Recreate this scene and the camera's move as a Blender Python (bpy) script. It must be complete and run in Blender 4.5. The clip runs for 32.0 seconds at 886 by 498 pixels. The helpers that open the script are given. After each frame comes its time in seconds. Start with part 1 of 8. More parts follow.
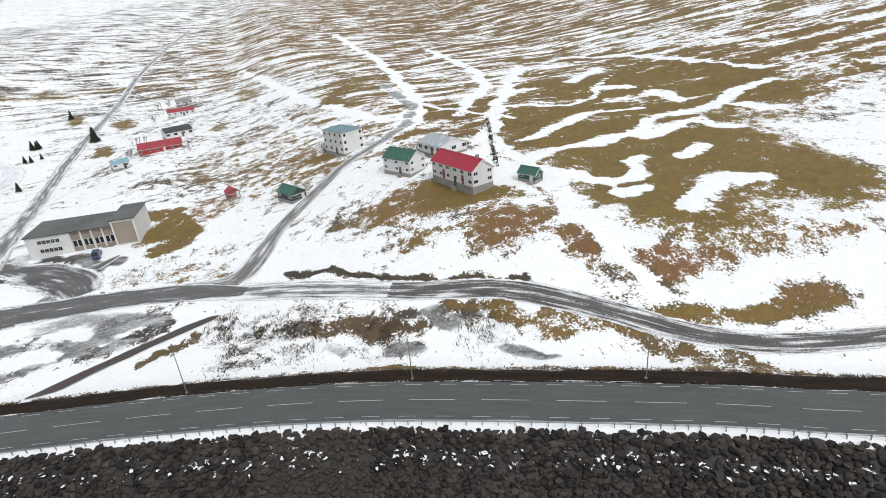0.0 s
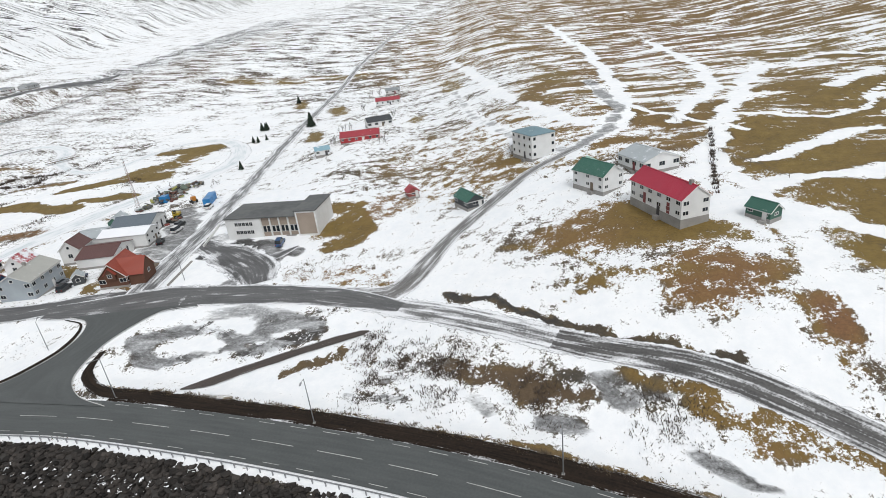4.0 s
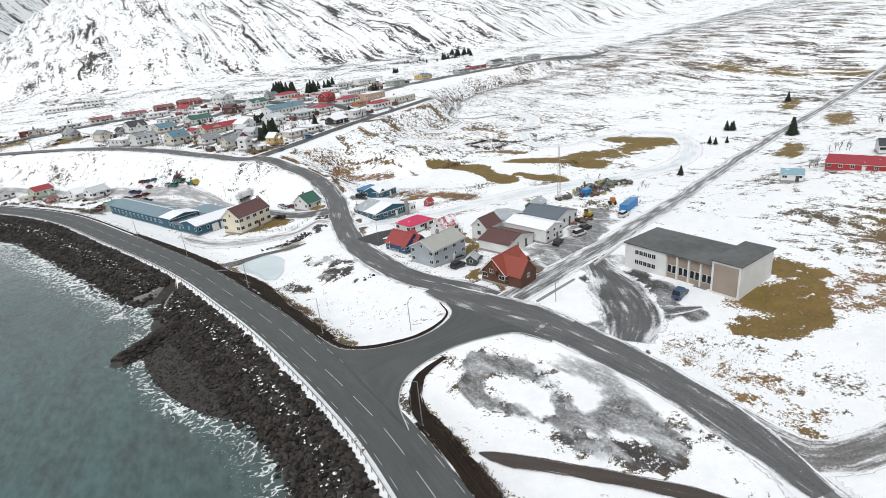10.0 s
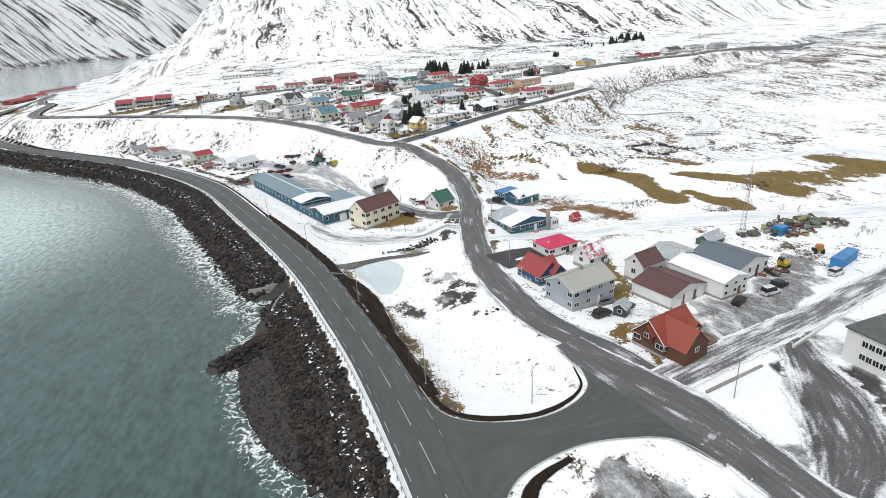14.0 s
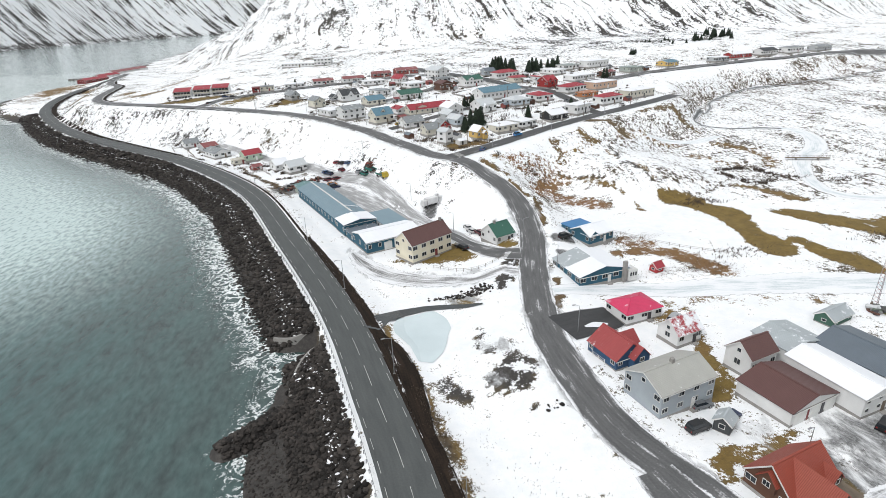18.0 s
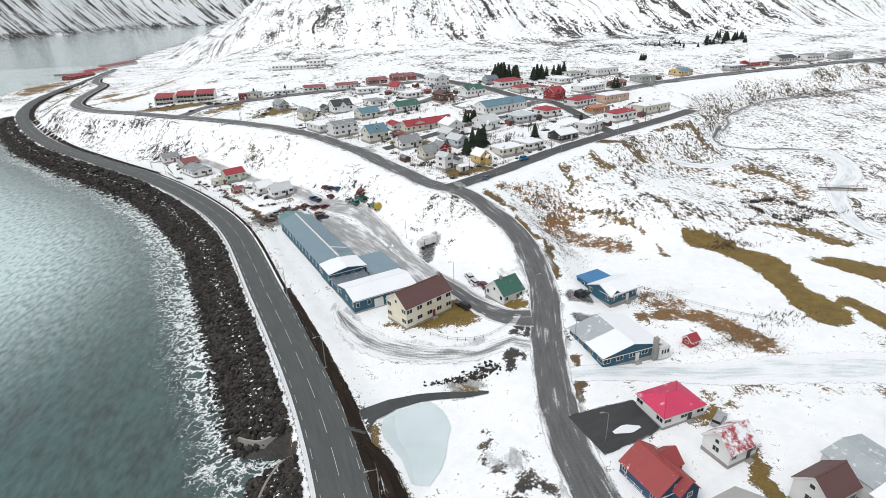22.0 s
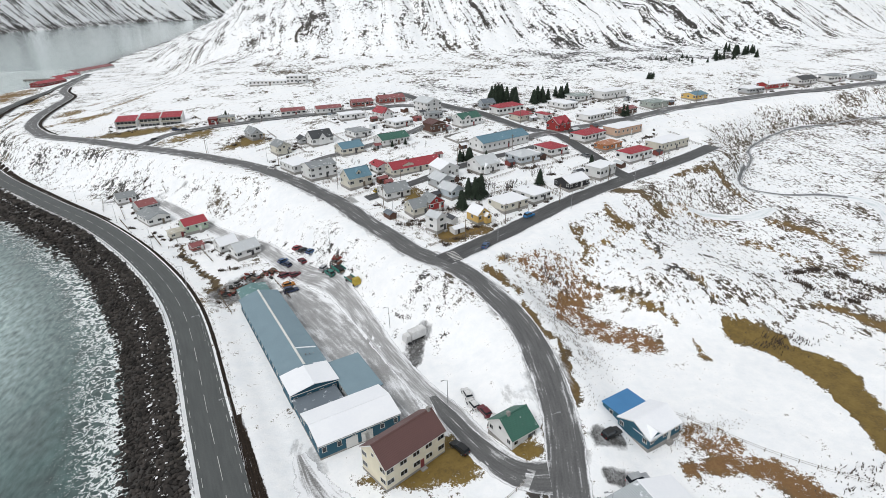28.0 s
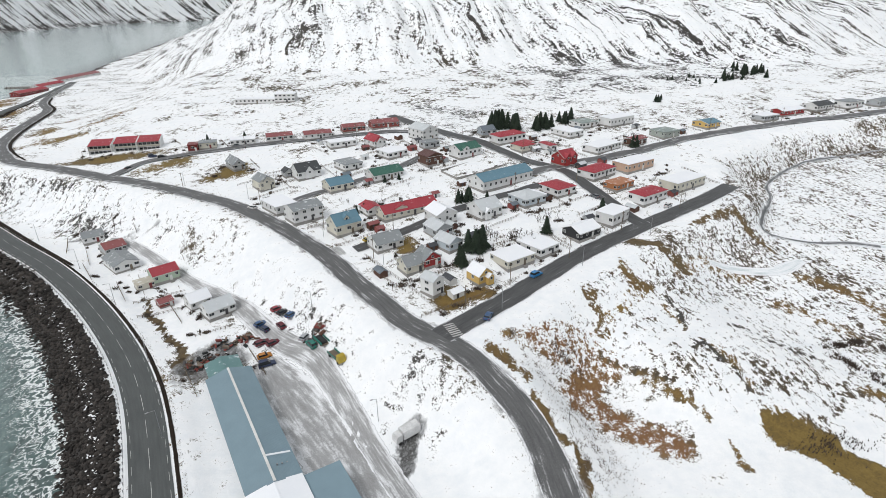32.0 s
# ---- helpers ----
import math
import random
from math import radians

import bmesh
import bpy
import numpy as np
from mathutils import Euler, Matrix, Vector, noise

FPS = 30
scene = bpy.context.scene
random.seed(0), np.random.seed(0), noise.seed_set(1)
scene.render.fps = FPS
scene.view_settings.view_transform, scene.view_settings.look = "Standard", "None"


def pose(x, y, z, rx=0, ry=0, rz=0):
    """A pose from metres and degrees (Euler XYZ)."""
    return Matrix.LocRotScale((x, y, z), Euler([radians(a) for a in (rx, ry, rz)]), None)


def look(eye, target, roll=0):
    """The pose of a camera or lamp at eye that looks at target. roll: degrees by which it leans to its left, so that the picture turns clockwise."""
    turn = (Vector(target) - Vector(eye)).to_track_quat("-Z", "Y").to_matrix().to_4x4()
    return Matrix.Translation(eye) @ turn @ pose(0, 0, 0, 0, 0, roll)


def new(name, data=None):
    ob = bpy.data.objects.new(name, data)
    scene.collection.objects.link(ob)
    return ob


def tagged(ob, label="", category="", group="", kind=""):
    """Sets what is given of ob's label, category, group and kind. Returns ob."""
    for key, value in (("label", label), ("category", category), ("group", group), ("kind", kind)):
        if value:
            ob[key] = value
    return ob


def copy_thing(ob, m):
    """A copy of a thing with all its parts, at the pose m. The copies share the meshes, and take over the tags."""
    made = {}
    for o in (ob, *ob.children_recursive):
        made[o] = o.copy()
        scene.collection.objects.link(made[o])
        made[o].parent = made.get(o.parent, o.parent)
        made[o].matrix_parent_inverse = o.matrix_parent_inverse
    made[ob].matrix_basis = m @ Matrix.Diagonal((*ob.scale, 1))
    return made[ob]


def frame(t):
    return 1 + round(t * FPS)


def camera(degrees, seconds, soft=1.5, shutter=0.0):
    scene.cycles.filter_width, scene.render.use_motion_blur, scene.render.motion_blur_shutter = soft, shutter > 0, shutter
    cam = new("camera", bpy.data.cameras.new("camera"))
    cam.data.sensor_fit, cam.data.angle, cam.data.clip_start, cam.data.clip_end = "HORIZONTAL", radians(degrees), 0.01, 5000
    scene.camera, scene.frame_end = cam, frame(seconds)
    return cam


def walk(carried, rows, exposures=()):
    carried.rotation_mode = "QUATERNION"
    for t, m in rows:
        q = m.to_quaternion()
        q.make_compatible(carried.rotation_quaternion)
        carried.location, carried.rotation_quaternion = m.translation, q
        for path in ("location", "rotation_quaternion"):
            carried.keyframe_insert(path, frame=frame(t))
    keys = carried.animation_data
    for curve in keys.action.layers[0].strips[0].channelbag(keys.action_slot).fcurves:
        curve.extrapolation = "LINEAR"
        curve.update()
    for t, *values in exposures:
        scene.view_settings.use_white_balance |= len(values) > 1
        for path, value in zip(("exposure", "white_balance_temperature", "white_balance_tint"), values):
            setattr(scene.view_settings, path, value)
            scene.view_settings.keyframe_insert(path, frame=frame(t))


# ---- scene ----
cam = camera(77.7, 32.0, soft=0.6)
PATH = [
    (0, (-61.553, -15.978, 59.406), (-59.741, -16.149, 58.576), -5.2),
    (0.5, (-59.163, -16.23, 59.189), (-57.347, -16.353, 58.36), -5.4),
    (1, (-56.96, -16.933, 59.053), (-55.142, -17.023, 58.224), -5.5),
    (1.5, (-54.673, -17.404, 59.198), (-52.853, -17.43, 58.369), -5.6),
    (2, (-52.32, -17.712, 58.991), (-50.498, -17.655, 58.168), -5.8),
    (2.5, (-49.915, -18.158, 59.132), (-48.097, -18.005, 58.312), -6.0),
    (4.5, (-39.246, -18.642, 58.725), (-37.514, -18.019, 57.943), -6.6),
    (5, (-36.312, -18.144, 58.18), (-34.621, -17.399, 57.413), -6.6),
    (5.5, (-33.432, -17.666, 58.331), (-31.796, -16.802, 57.572), -6.6),
    (6, (-30.587, -17.021, 58.48), (-29.007, -16.054, 57.727), -6.7),
    (6.5, (-27.702, -16.173, 58.463), (-26.181, -15.111, 57.715), -6.6),
    (7, (-24.427, -15.552, 58.418), (-22.994, -14.368, 57.68), -6.7),
    (7.5, (-21.785, -14.771, 58.51), (-20.455, -13.466, 57.784), -6.6),
    (8, (-19.376, -13.516, 58.827), (-18.154, -12.104, 58.109), -6.4),
    (8.5, (-17.039, -12.044, 59.017), (-15.923, -10.546, 58.305), -6.2),
    (9, (-14.898, -10.095, 59.068), (-13.858, -8.54, 58.359), -5.9),
    (9.5, (-12.909, -7.851, 59.305), (-11.934, -6.255, 58.596), -5.6),
    (10, (-11.028, -5.655, 59.695), (-10.14, -4.01, 58.983), -5.5),
    (10.5, (-9.248, -3.402, 59.92), (-8.482, -1.696, 59.211), -5.1),
    (11, (-7.789, -1.014, 60.232), (-7.132, 0.736, 59.522), -4.8),
    (11.5, (-6.175, 1.815, 60.414), (-5.608, 3.596, 59.702), -4.6),
    (12, (-4.587, 4.712, 60.508), (-4.078, 6.509, 59.793), -4.4),
    (12.5, (-3.264, 7.819, 60.779), (-2.796, 9.624, 60.057), -4.1),
    (13, (-2.042, 11.0, 61.155), (-1.6, 12.809, 60.425), -3.9),
    (13.5, (-1.032, 14.242, 61.429), (-0.601, 16.051, 60.693), -3.7),
    (14, (-0.236, 17.451, 61.87), (0.19, 19.259, 61.127), -3.5),
    (14.5, (0.594, 20.516, 62.3), (1.004, 22.325, 61.552), -3.3),
    (15, (1.36, 23.875, 62.742), (1.693, 25.699, 61.992), -3.1),
    (15.5, (2.364, 27.049, 63.233), (2.642, 28.881, 62.479), -2.8),
    (17.5, (4.681, 39.999, 67.061), (4.916, 41.827, 66.285), -2.4),
    (18, (5.264, 43.318, 68.205), (5.497, 45.144, 67.423), -2.3),
    (18.5, (5.772, 46.595, 69.215), (6.007, 48.419, 68.429), -2.2),
    (19, (6.312, 49.854, 69.944), (6.548, 51.678, 69.157), -2.0),
    (19.5, (6.783, 52.818, 71.04), (7.018, 54.64, 70.248), -1.9),
    (20, (7.283, 56.49, 72.014), (7.517, 58.31, 71.218), -1.9),
    (20.5, (7.696, 59.547, 73.124), (7.93, 61.364, 72.324), -1.8),
    (21, (8.03, 62.815, 74.239), (8.265, 64.631, 73.435), -1.9),
    (21.5, (8.482, 66.367, 75.109), (8.719, 68.181, 74.3), -1.8),
    (22, (8.921, 69.681, 75.9), (9.16, 71.494, 75.09), -1.8),
    (22.5, (9.363, 72.922, 76.948), (9.605, 74.733, 76.136), -1.8),
    (23, (9.577, 75.869, 78.316), (9.822, 77.679, 77.5), -1.7),
    (23.5, (10.178, 79.184, 79.172), (10.426, 80.993, 78.354), -1.7),
    (24, (10.749, 82.659, 79.973), (11.001, 84.466, 79.154), -1.6),
    (24.5, (11.376, 86.159, 80.798), (11.628, 87.965, 79.977), -1.6),
    (25, (11.772, 89.854, 81.565), (12.029, 91.659, 80.744), -1.5),
    (25.5, (12.32, 92.949, 82.596), (12.578, 94.754, 81.772), -1.5),
    (27.5, (14.64, 105.955, 86.496), (14.905, 107.757, 85.668), -1.4),
    (28, (15.114, 109.22, 87.376), (15.381, 111.021, 86.55), -1.4),
    (28.5, (15.596, 112.441, 88.424), (15.865, 114.242, 87.598), -1.3),
    (29, (15.956, 115.753, 89.49), (16.227, 117.555, 88.665), -1.2),
    (29.5, (16.412, 119.02, 90.685), (16.685, 120.821, 89.86), -1.2),
    (30, (16.901, 121.974, 92.022), (17.177, 123.776, 91.198), -1.2),
    (30.5, (17.303, 124.701, 93.657), (17.581, 126.501, 92.831), -1.1),
    (31, (17.805, 128.27, 94.718), (18.085, 130.07, 93.893), -1.1),
    (31.5, (18.219, 131.847, 95.322), (18.503, 133.649, 94.501), -0.9),
    (32, (18.713, 135.431, 96.168), (19.0, 137.233, 95.347), -0.8),
]
walk(cam, [(t, look(eye, target, roll)) for t, eye, target, roll in PATH],
     ((0.0, 0.0), (2.0, -0.02), (6.0, -0.12), (9.0, -0.04), (13.0, 0.08), (15.0, 0.08), (21.0, 0.02), (25.0, -0.07), (30.0, -0.15), (32.0, -0.15)))

# ---- light ----
world = bpy.data.worlds.new("overcast_sky")
scene.world = world
world.use_nodes = True
wn, wl = world.node_tree.nodes, world.node_tree.links
sky = wn.new("ShaderNodeTexSky")
sky.sky_type, sky.sun_disc, sky.sun_elevation, sky.sun_rotation = "NISHITA", False, radians(52), radians(235)
sky.air_density, sky.dust_density = 1.0, 4.0
veil = wn.new("ShaderNodeHueSaturation")
veil.inputs["Saturation"].default_value = 0.4
wl.new(sky.outputs[0], veil.inputs["Color"])
cloud = wn.new("ShaderNodeMixRGB")
cloud.inputs[0].default_value, cloud.inputs[2].default_value = 0.65, (5.15, 5.32, 5.38, 1)
wl.new(veil.outputs[0], cloud.inputs[1])
wl.new(cloud.outputs[0], wn["Background"].inputs[0])
wn["Background"].inputs[1].default_value = 0.160
sun = new("sun", bpy.data.lights.new("sun", "SUN"))
sun.data.energy, sun.data.angle, sun.data.color = 1.28, radians(20), (0.98, 0.99, 1.0)
sun.matrix_world = look((0, 0, 300), (60 * math.sin(radians(55)), 60 * math.cos(radians(55)), 300 - 77))


# ---- materials ----
def tint(c, f):
    return tuple(min(1.0, v * f) for v in c) + (1.0,)


def surface(name, colour, rough=0.8, other=None, scale=1.0, metal=0.0, bump=0.2, fine=12.0, amount=0.5, stretch=(1, 1, 1), each=0.0, coord="Object"):
    """A weathered surface: two scales of noise between two tones, with relief."""
    m = bpy.data.materials.new(name)
    m.use_nodes = True
    n, l = m.node_tree.nodes, m.node_tree.links
    b = n["Principled BSDF"]
    tc, mp = n.new("ShaderNodeTexCoord"), n.new("ShaderNodeMapping")
    mp.inputs["Scale"].default_value = stretch
    l.new(tc.outputs[coord], mp.inputs[0])
    big, small = n.new("ShaderNodeTexNoise"), n.new("ShaderNodeTexNoise")
    big.inputs["Scale"].default_value, small.inputs["Scale"].default_value = 0.35 * scale, fine * scale
    big.inputs["Detail"].default_value, small.inputs["Detail"].default_value = 5, 4
    for node in (big, small):
        l.new(mp.outputs[0], node.inputs[0])
    add = n.new("ShaderNodeMath")
    add.operation = "MULTIPLY_ADD"
    add.inputs[1].default_value = 0.6
    l.new(big.outputs[0], add.inputs[0])
    half = n.new("ShaderNodeMath")
    half.operation = "MULTIPLY"
    half.inputs[1].default_value = 0.4
    l.new(small.outputs[0], half.inputs[0])
    l.new(half.outputs[0], add.inputs[2])
    ramp = n.new("ShaderNodeValToRGB")
    ramp.color_ramp.elements[0].position, ramp.color_ramp.elements[1].position = 0.5 - 0.35 * amount, 0.5 + 0.35 * amount
    ramp.color_ramp.elements[0].color = tint(other or [v * 0.72 for v in colour], 1)
    ramp.color_ramp.elements[1].color = tint(colour, 1)
    l.new(add.outputs[0], ramp.inputs[0])
    last = ramp.outputs[0]
    if each:
        info, hsv, rng = n.new("ShaderNodeObjectInfo"), n.new("ShaderNodeHueSaturation"), n.new("ShaderNodeMapRange")
        rng.inputs[3].default_value, rng.inputs[4].default_value = 1 - each, 1 + each
        l.new(info.outputs["Random"], rng.inputs[0])
        l.new(rng.outputs[0], hsv.inputs["Value"])
        l.new(last, hsv.inputs["Color"])
        last = hsv.outputs[0]
    l.new(last, b.inputs["Base Color"])
    b.inputs["Roughness"].default_value, b.inputs["Metallic"].default_value = rough, metal
    if bump:
        bp = n.new("ShaderNodeBump")
        bp.inputs["Strength"].default_value, bp.inputs["Distance"].default_value = bump, 0.05
        l.new(small.outputs[0], bp.inputs["Height"])
        l.new(bp.outputs[0], b.inputs["Normal"])
    return m


def ribbed(name, colour, rough=0.55, snow=0.0, metal=0.0):
    """Corrugated sheet: fine ribs down the slope of each roof, faded in patches, with a share of lying snow."""
    m = surface(name, colour, rough, [v * 0.78 for v in colour], 1.0, metal, 0.0, 6.0, 0.9)
    n, l = m.node_tree.nodes, m.node_tree.links
    b = n["Principled BSDF"]
    uv, wv = n.new("ShaderNodeUVMap"), n.new("ShaderNodeTexWave")
    wv.inputs["Scale"].default_value, wv.inputs["Distortion"].default_value = 1.3, 0.0
    wv.bands_direction = "X"
    l.new(uv.outputs[0], wv.inputs[0])
    bp = n.new("ShaderNodeBump")
    bp.inputs["Strength"].default_value, bp.inputs["Distance"].default_value = 0.6, 0.06
    l.new(wv.outputs[0], bp.inputs["Height"])
    l.new(bp.outputs[0], b.inputs["Normal"])
    if snow:
        tc, nz, rp, mx = n.new("ShaderNodeTexCoord"), n.new("ShaderNodeTexNoise"), n.new("ShaderNodeValToRGB"), n.new("ShaderNodeMixRGB")
        nz.inputs["Scale"].default_value, nz.inputs["Detail"].default_value, nz.inputs["Roughness"].default_value = 0.5, 10, 0.72
        l.new(tc.outputs["Object"], nz.inputs[0])
        rp.color_ramp.elements[0].position, rp.color_ramp.elements[1].position = 0.64 - 0.3 * snow, 0.74 - 0.3 * snow
        l.new(nz.outputs[0], rp.inputs[0])
        l.new(rp.outputs[0], mx.inputs[0])
        l.new(b.inputs["Base Color"].links[0].from_socket, mx.inputs[1])
        mx.inputs[2].default_value = (0.8, 0.82, 0.85, 1)
        l.new(mx.outputs[0], b.inputs["Base Color"])
    return m


WALLS = {k: surface("wall_" + k, c, 0.85, None, 1.0, 0, 0.15, 9.0, 0.8) for k, c in dict(
    white=(0.73, 0.735, 0.73), cream=(0.6, 0.575, 0.49), creamy=(0.72, 0.67, 0.53), pale=(0.5, 0.56, 0.6), grey=(0.42, 0.44, 0.45), greyblue=(0.36, 0.4, 0.43),
    red=(0.33, 0.035, 0.035), darkred=(0.2, 0.03, 0.03), redpaint=(0.4, 0.04, 0.045), black=(0.03, 0.03, 0.033), orange=(0.42, 0.17, 0.07), peach=(0.55, 0.38, 0.28),
    brown=(0.1, 0.05, 0.035), redbrown=(0.26, 0.07, 0.06), greygreen=(0.36, 0.4, 0.36), yellow=(0.62, 0.42, 0.14), rust=(0.11, 0.05, 0.03), navy=(0.03, 0.08, 0.16),
    teal=(0.025, 0.1, 0.15), dark=(0.06, 0.065, 0.07), green=(0.05, 0.12, 0.09), beige=(0.33, 0.27, 0.22), mint=(0.42, 0.52, 0.4)).items()}
ROOFS = {k: ribbed("roof_" + k, c, 0.55, s) for k, c, s in (
    ("grey", (0.26, 0.28, 0.29), 0.25), ("blue", (0.12, 0.24, 0.31), 0.08), ("red", (0.36, 0.035, 0.05), 0.1), ("orange", (0.4, 0.16, 0.07), 0.3), ("redbrown", (0.27, 0.08, 0.08), 0.25),
    ("greygreen", (0.24, 0.29, 0.27), 0.3), ("black", (0.05, 0.055, 0.06), 0.1), ("green", (0.035, 0.13, 0.095), 0.1), ("brown", (0.12, 0.055, 0.05), 0.0), ("greyblue", (0.15, 0.18, 0.21), 0.2),
    ("darkred", (0.2, 0.04, 0.04), 0.3), ("cream", (0.5, 0.46, 0.38), 0.4), ("beige", (0.42, 0.42, 0.39), 0.04), ("rust", (0.29, 0.055, 0.032), 0.0), ("slate", (0.13, 0.16, 0.19), 0.0),
    ("pink", (0.62, 0.04, 0.12), 0.15), ("redroof", (0.33, 0.05, 0.05), 0.1), ("redsnow", (0.4, 0.05, 0.06), 0.75), ("lightblue", (0.25, 0.42, 0.5), 0.3), ("dark", (0.06, 0.065, 0.075), 0.2),
    ("slateblue", (0.17, 0.27, 0.31), 0.1), ("crimson", (0.4, 0.02, 0.05), 0.0), ("greylight", (0.42, 0.46, 0.48), 0.3), ("steel", (0.2, 0.29, 0.34), 0.0), ("brightblue", (0.05, 0.2, 0.42), 0.0), ("mint", (0.35, 0.6, 0.5), 0.3), ("teal", (0.13, 0.25, 0.25), 0.2))}
SNOW = surface("snow", (0.83, 0.84, 0.86), 0.7, (0.74, 0.76, 0.8), 0.5, 0, 0.25, 3.0, 0.9)
ROOFS["white"] = ROOFS["snowy"] = SNOW
ROOFS["frosted"] = ribbed("roof_frosted", (0.6, 0.63, 0.65), 0.6, 0.2)


def paving(name, dry, wet, snow, tracks, edge_snow):
    """A road surface: wheel tracks run along it, snow and slush lie in streaks between them and along the edges."""
    m = bpy.data.materials.new(name)
    m.use_nodes = True
    n, l = m.node_tree.nodes, m.node_tree.links
    b = n["Principled BSDF"]
    uv, sep, tc = n.new("ShaderNodeUVMap"), n.new("ShaderNodeSeparateXYZ"), n.new("ShaderNodeTexCoord")
    l.new(uv.outputs[0], sep.inputs[0])

    def calc(op, a, c, d=None):
        q = n.new("ShaderNodeMath")
        q.operation = op
        for i, v in enumerate((a, c, d)):
            if v is None:
                continue
            if isinstance(v, (int, float)):
                q.inputs[i].default_value = v
            else:
                l.new(v, q.inputs[i])
        return q.outputs[0]

    def streak(sx, sy, detail=6):
        mp, nz = n.new("ShaderNodeMapping"), n.new("ShaderNodeTexNoise")
        mp.inputs["Scale"].default_value = (sx, sy, 1)
        nz.inputs["Scale"].default_value, nz.inputs["Detail"].default_value = 1.0, detail
        l.new(uv.outputs[0], mp.inputs[0])
        l.new(mp.outputs[0], nz.inputs[0])
        return nz.outputs[0]

    grain = n.new("ShaderNodeTexNoise")
    grain.inputs["Scale"].default_value, grain.inputs["Detail"].default_value = 3.0, 8
    l.new(tc.outputs["Object"], grain.inputs[0])
    long_, patchy = streak(15, 0.13), streak(3.0, 0.12)
    base = n.new("ShaderNodeMixRGB")
    base.inputs[1].default_value, base.inputs[2].default_value = tint(wet, 1), tint(dry, 1)
    tone = n.new("ShaderNodeValToRGB")
    tone.color_ramp.elements[0].position, tone.color_ramp.elements[1].position = 0.36, 0.64
    l.new(calc("MULTIPLY_ADD", grain.outputs[0], 0.3, calc("MULTIPLY_ADD", long_, 0.4, calc("MULTIPLY", patchy, 0.3))), tone.inputs[0])
    l.new(tone.outputs[0], base.inputs[0])
    side = calc("ABSOLUTE", calc("SUBTRACT", sep.outputs[0], 0.5), 0)
    edge = calc("MULTIPLY", calc("MAXIMUM", calc("SUBTRACT", side, 0.5 - edge_snow), 0.0), 3.0 / max(edge_snow, 0.01))
    band = calc("MULTIPLY", calc("COSINE", calc("MULTIPLY", calc("SUBTRACT", sep.outputs[0], 0.5), 25.13), 0), tracks)
    v = calc("ADD", calc("MULTIPLY_ADD", edge, 0.1, band), calc("MULTIPLY_ADD", long_, 0.55, calc("MULTIPLY_ADD", patchy, 0.5, calc("MULTIPLY", grain.outputs[0], 0.25))))
    r = n.new("ShaderNodeValToRGB")
    r.color_ramp.elements[0].position, r.color_ramp.elements[1].position = 0.98 - snow, 1.16 - snow
    r.color_ramp.elements[1].color = (0.93, 0.93, 0.93, 1)
    l.new(v, r.inputs[0])
    mx = n.new("ShaderNodeMixRGB")
    mx.inputs[2].default_value = (0.8, 0.81, 0.83, 1)
    l.new(r.outputs[0], mx.inputs[0])
    l.new(base.outputs[0], mx.inputs[1])
    l.new(mx.outputs[0], b.inputs["Base Color"])
    b.inputs["Roughness"].default_value = 0.6
    if edge_snow > 0.05:
        # the worn margin thins out raggedly over what lies beneath it
        fray = n.new("ShaderNodeTexNoise")
        fray.inputs["Scale"].default_value, fray.inputs["Detail"].default_value, fray.inputs["Roughness"].default_value = 0.55, 7, 0.65
        l.new(tc.outputs["Object"], fray.inputs[0])
        wear = calc("DIVIDE", calc("SUBTRACT", 0.5 - 0.35 * edge_snow, side), 0.35 * edge_snow)
        left = calc("MULTIPLY_ADD", calc("SUBTRACT", fray.outputs[0], 0.5), 3.0, calc("ADD", wear, 0.7))
        left = calc("MINIMUM", calc("MAXIMUM", calc("MULTIPLY", left, 3.0), 0.0), 1.0)
        l.new(left, b.inputs["Alpha"])
    bp = n.new("ShaderNodeBump")
    bp.inputs["Strength"].default_value, bp.inputs["Distance"].default_value = 0.3, 0.05
    l.new(grain.outputs[0], bp.inputs["Height"])
    l.new(bp.outputs[0], b.inputs["Normal"])
    return m


ASPHALT = paving("asphalt", (0.084, 0.091, 0.09), (0.052, 0.057, 0.057), 0.05, 0.0, 0.02)
SLUSH = paving("slushy_asphalt", (0.14, 0.14, 0.14), (0.065, 0.066, 0.068), 0.25, 0.04, 0.18)
SOIL = paving("black_verge_soil", (0.034, 0.023, 0.016), (0.008, 0.0065, 0.0055), 0.08, 0.0, 0.4)
SOIL.node_tree.nodes["Principled BSDF"].inputs["Specular IOR Level"].default_value = 0.15
SOIL.node_tree.nodes["Principled BSDF"].inputs["Roughness"].default_value = 0.9
WETGRAVEL = paving("wet_dark_gravel", (0.13, 0.127, 0.124), (0.045, 0.043, 0.042), 0.31, 0.07, 0.25)
YARD = paving("packed_grey_slush", (0.42, 0.424, 0.43), (0.24, 0.238, 0.236), 0.33, 0.02, 0.2)
WET = paving("wet_black_asphalt", (0.05, 0.05, 0.052), (0.025, 0.026, 0.027), 0.12, 0.0, 0.1)
LOOP = paving("churned_slush", (0.4, 0.4, 0.405), (0.13, 0.128, 0.125), 0.37, 0.0, 0.4)
MUD = paving("wet_gravel_track", (0.27, 0.268, 0.265), (0.085, 0.08, 0.076), 0.33, 0.05, 0.2)
PAINT = surface("road_paint", (0.6, 0.6, 0.58), 0.7, (0.3, 0.3, 0.29), 2.0)
TRIM = surface("white_trim", (0.72, 0.72, 0.7), 0.6)
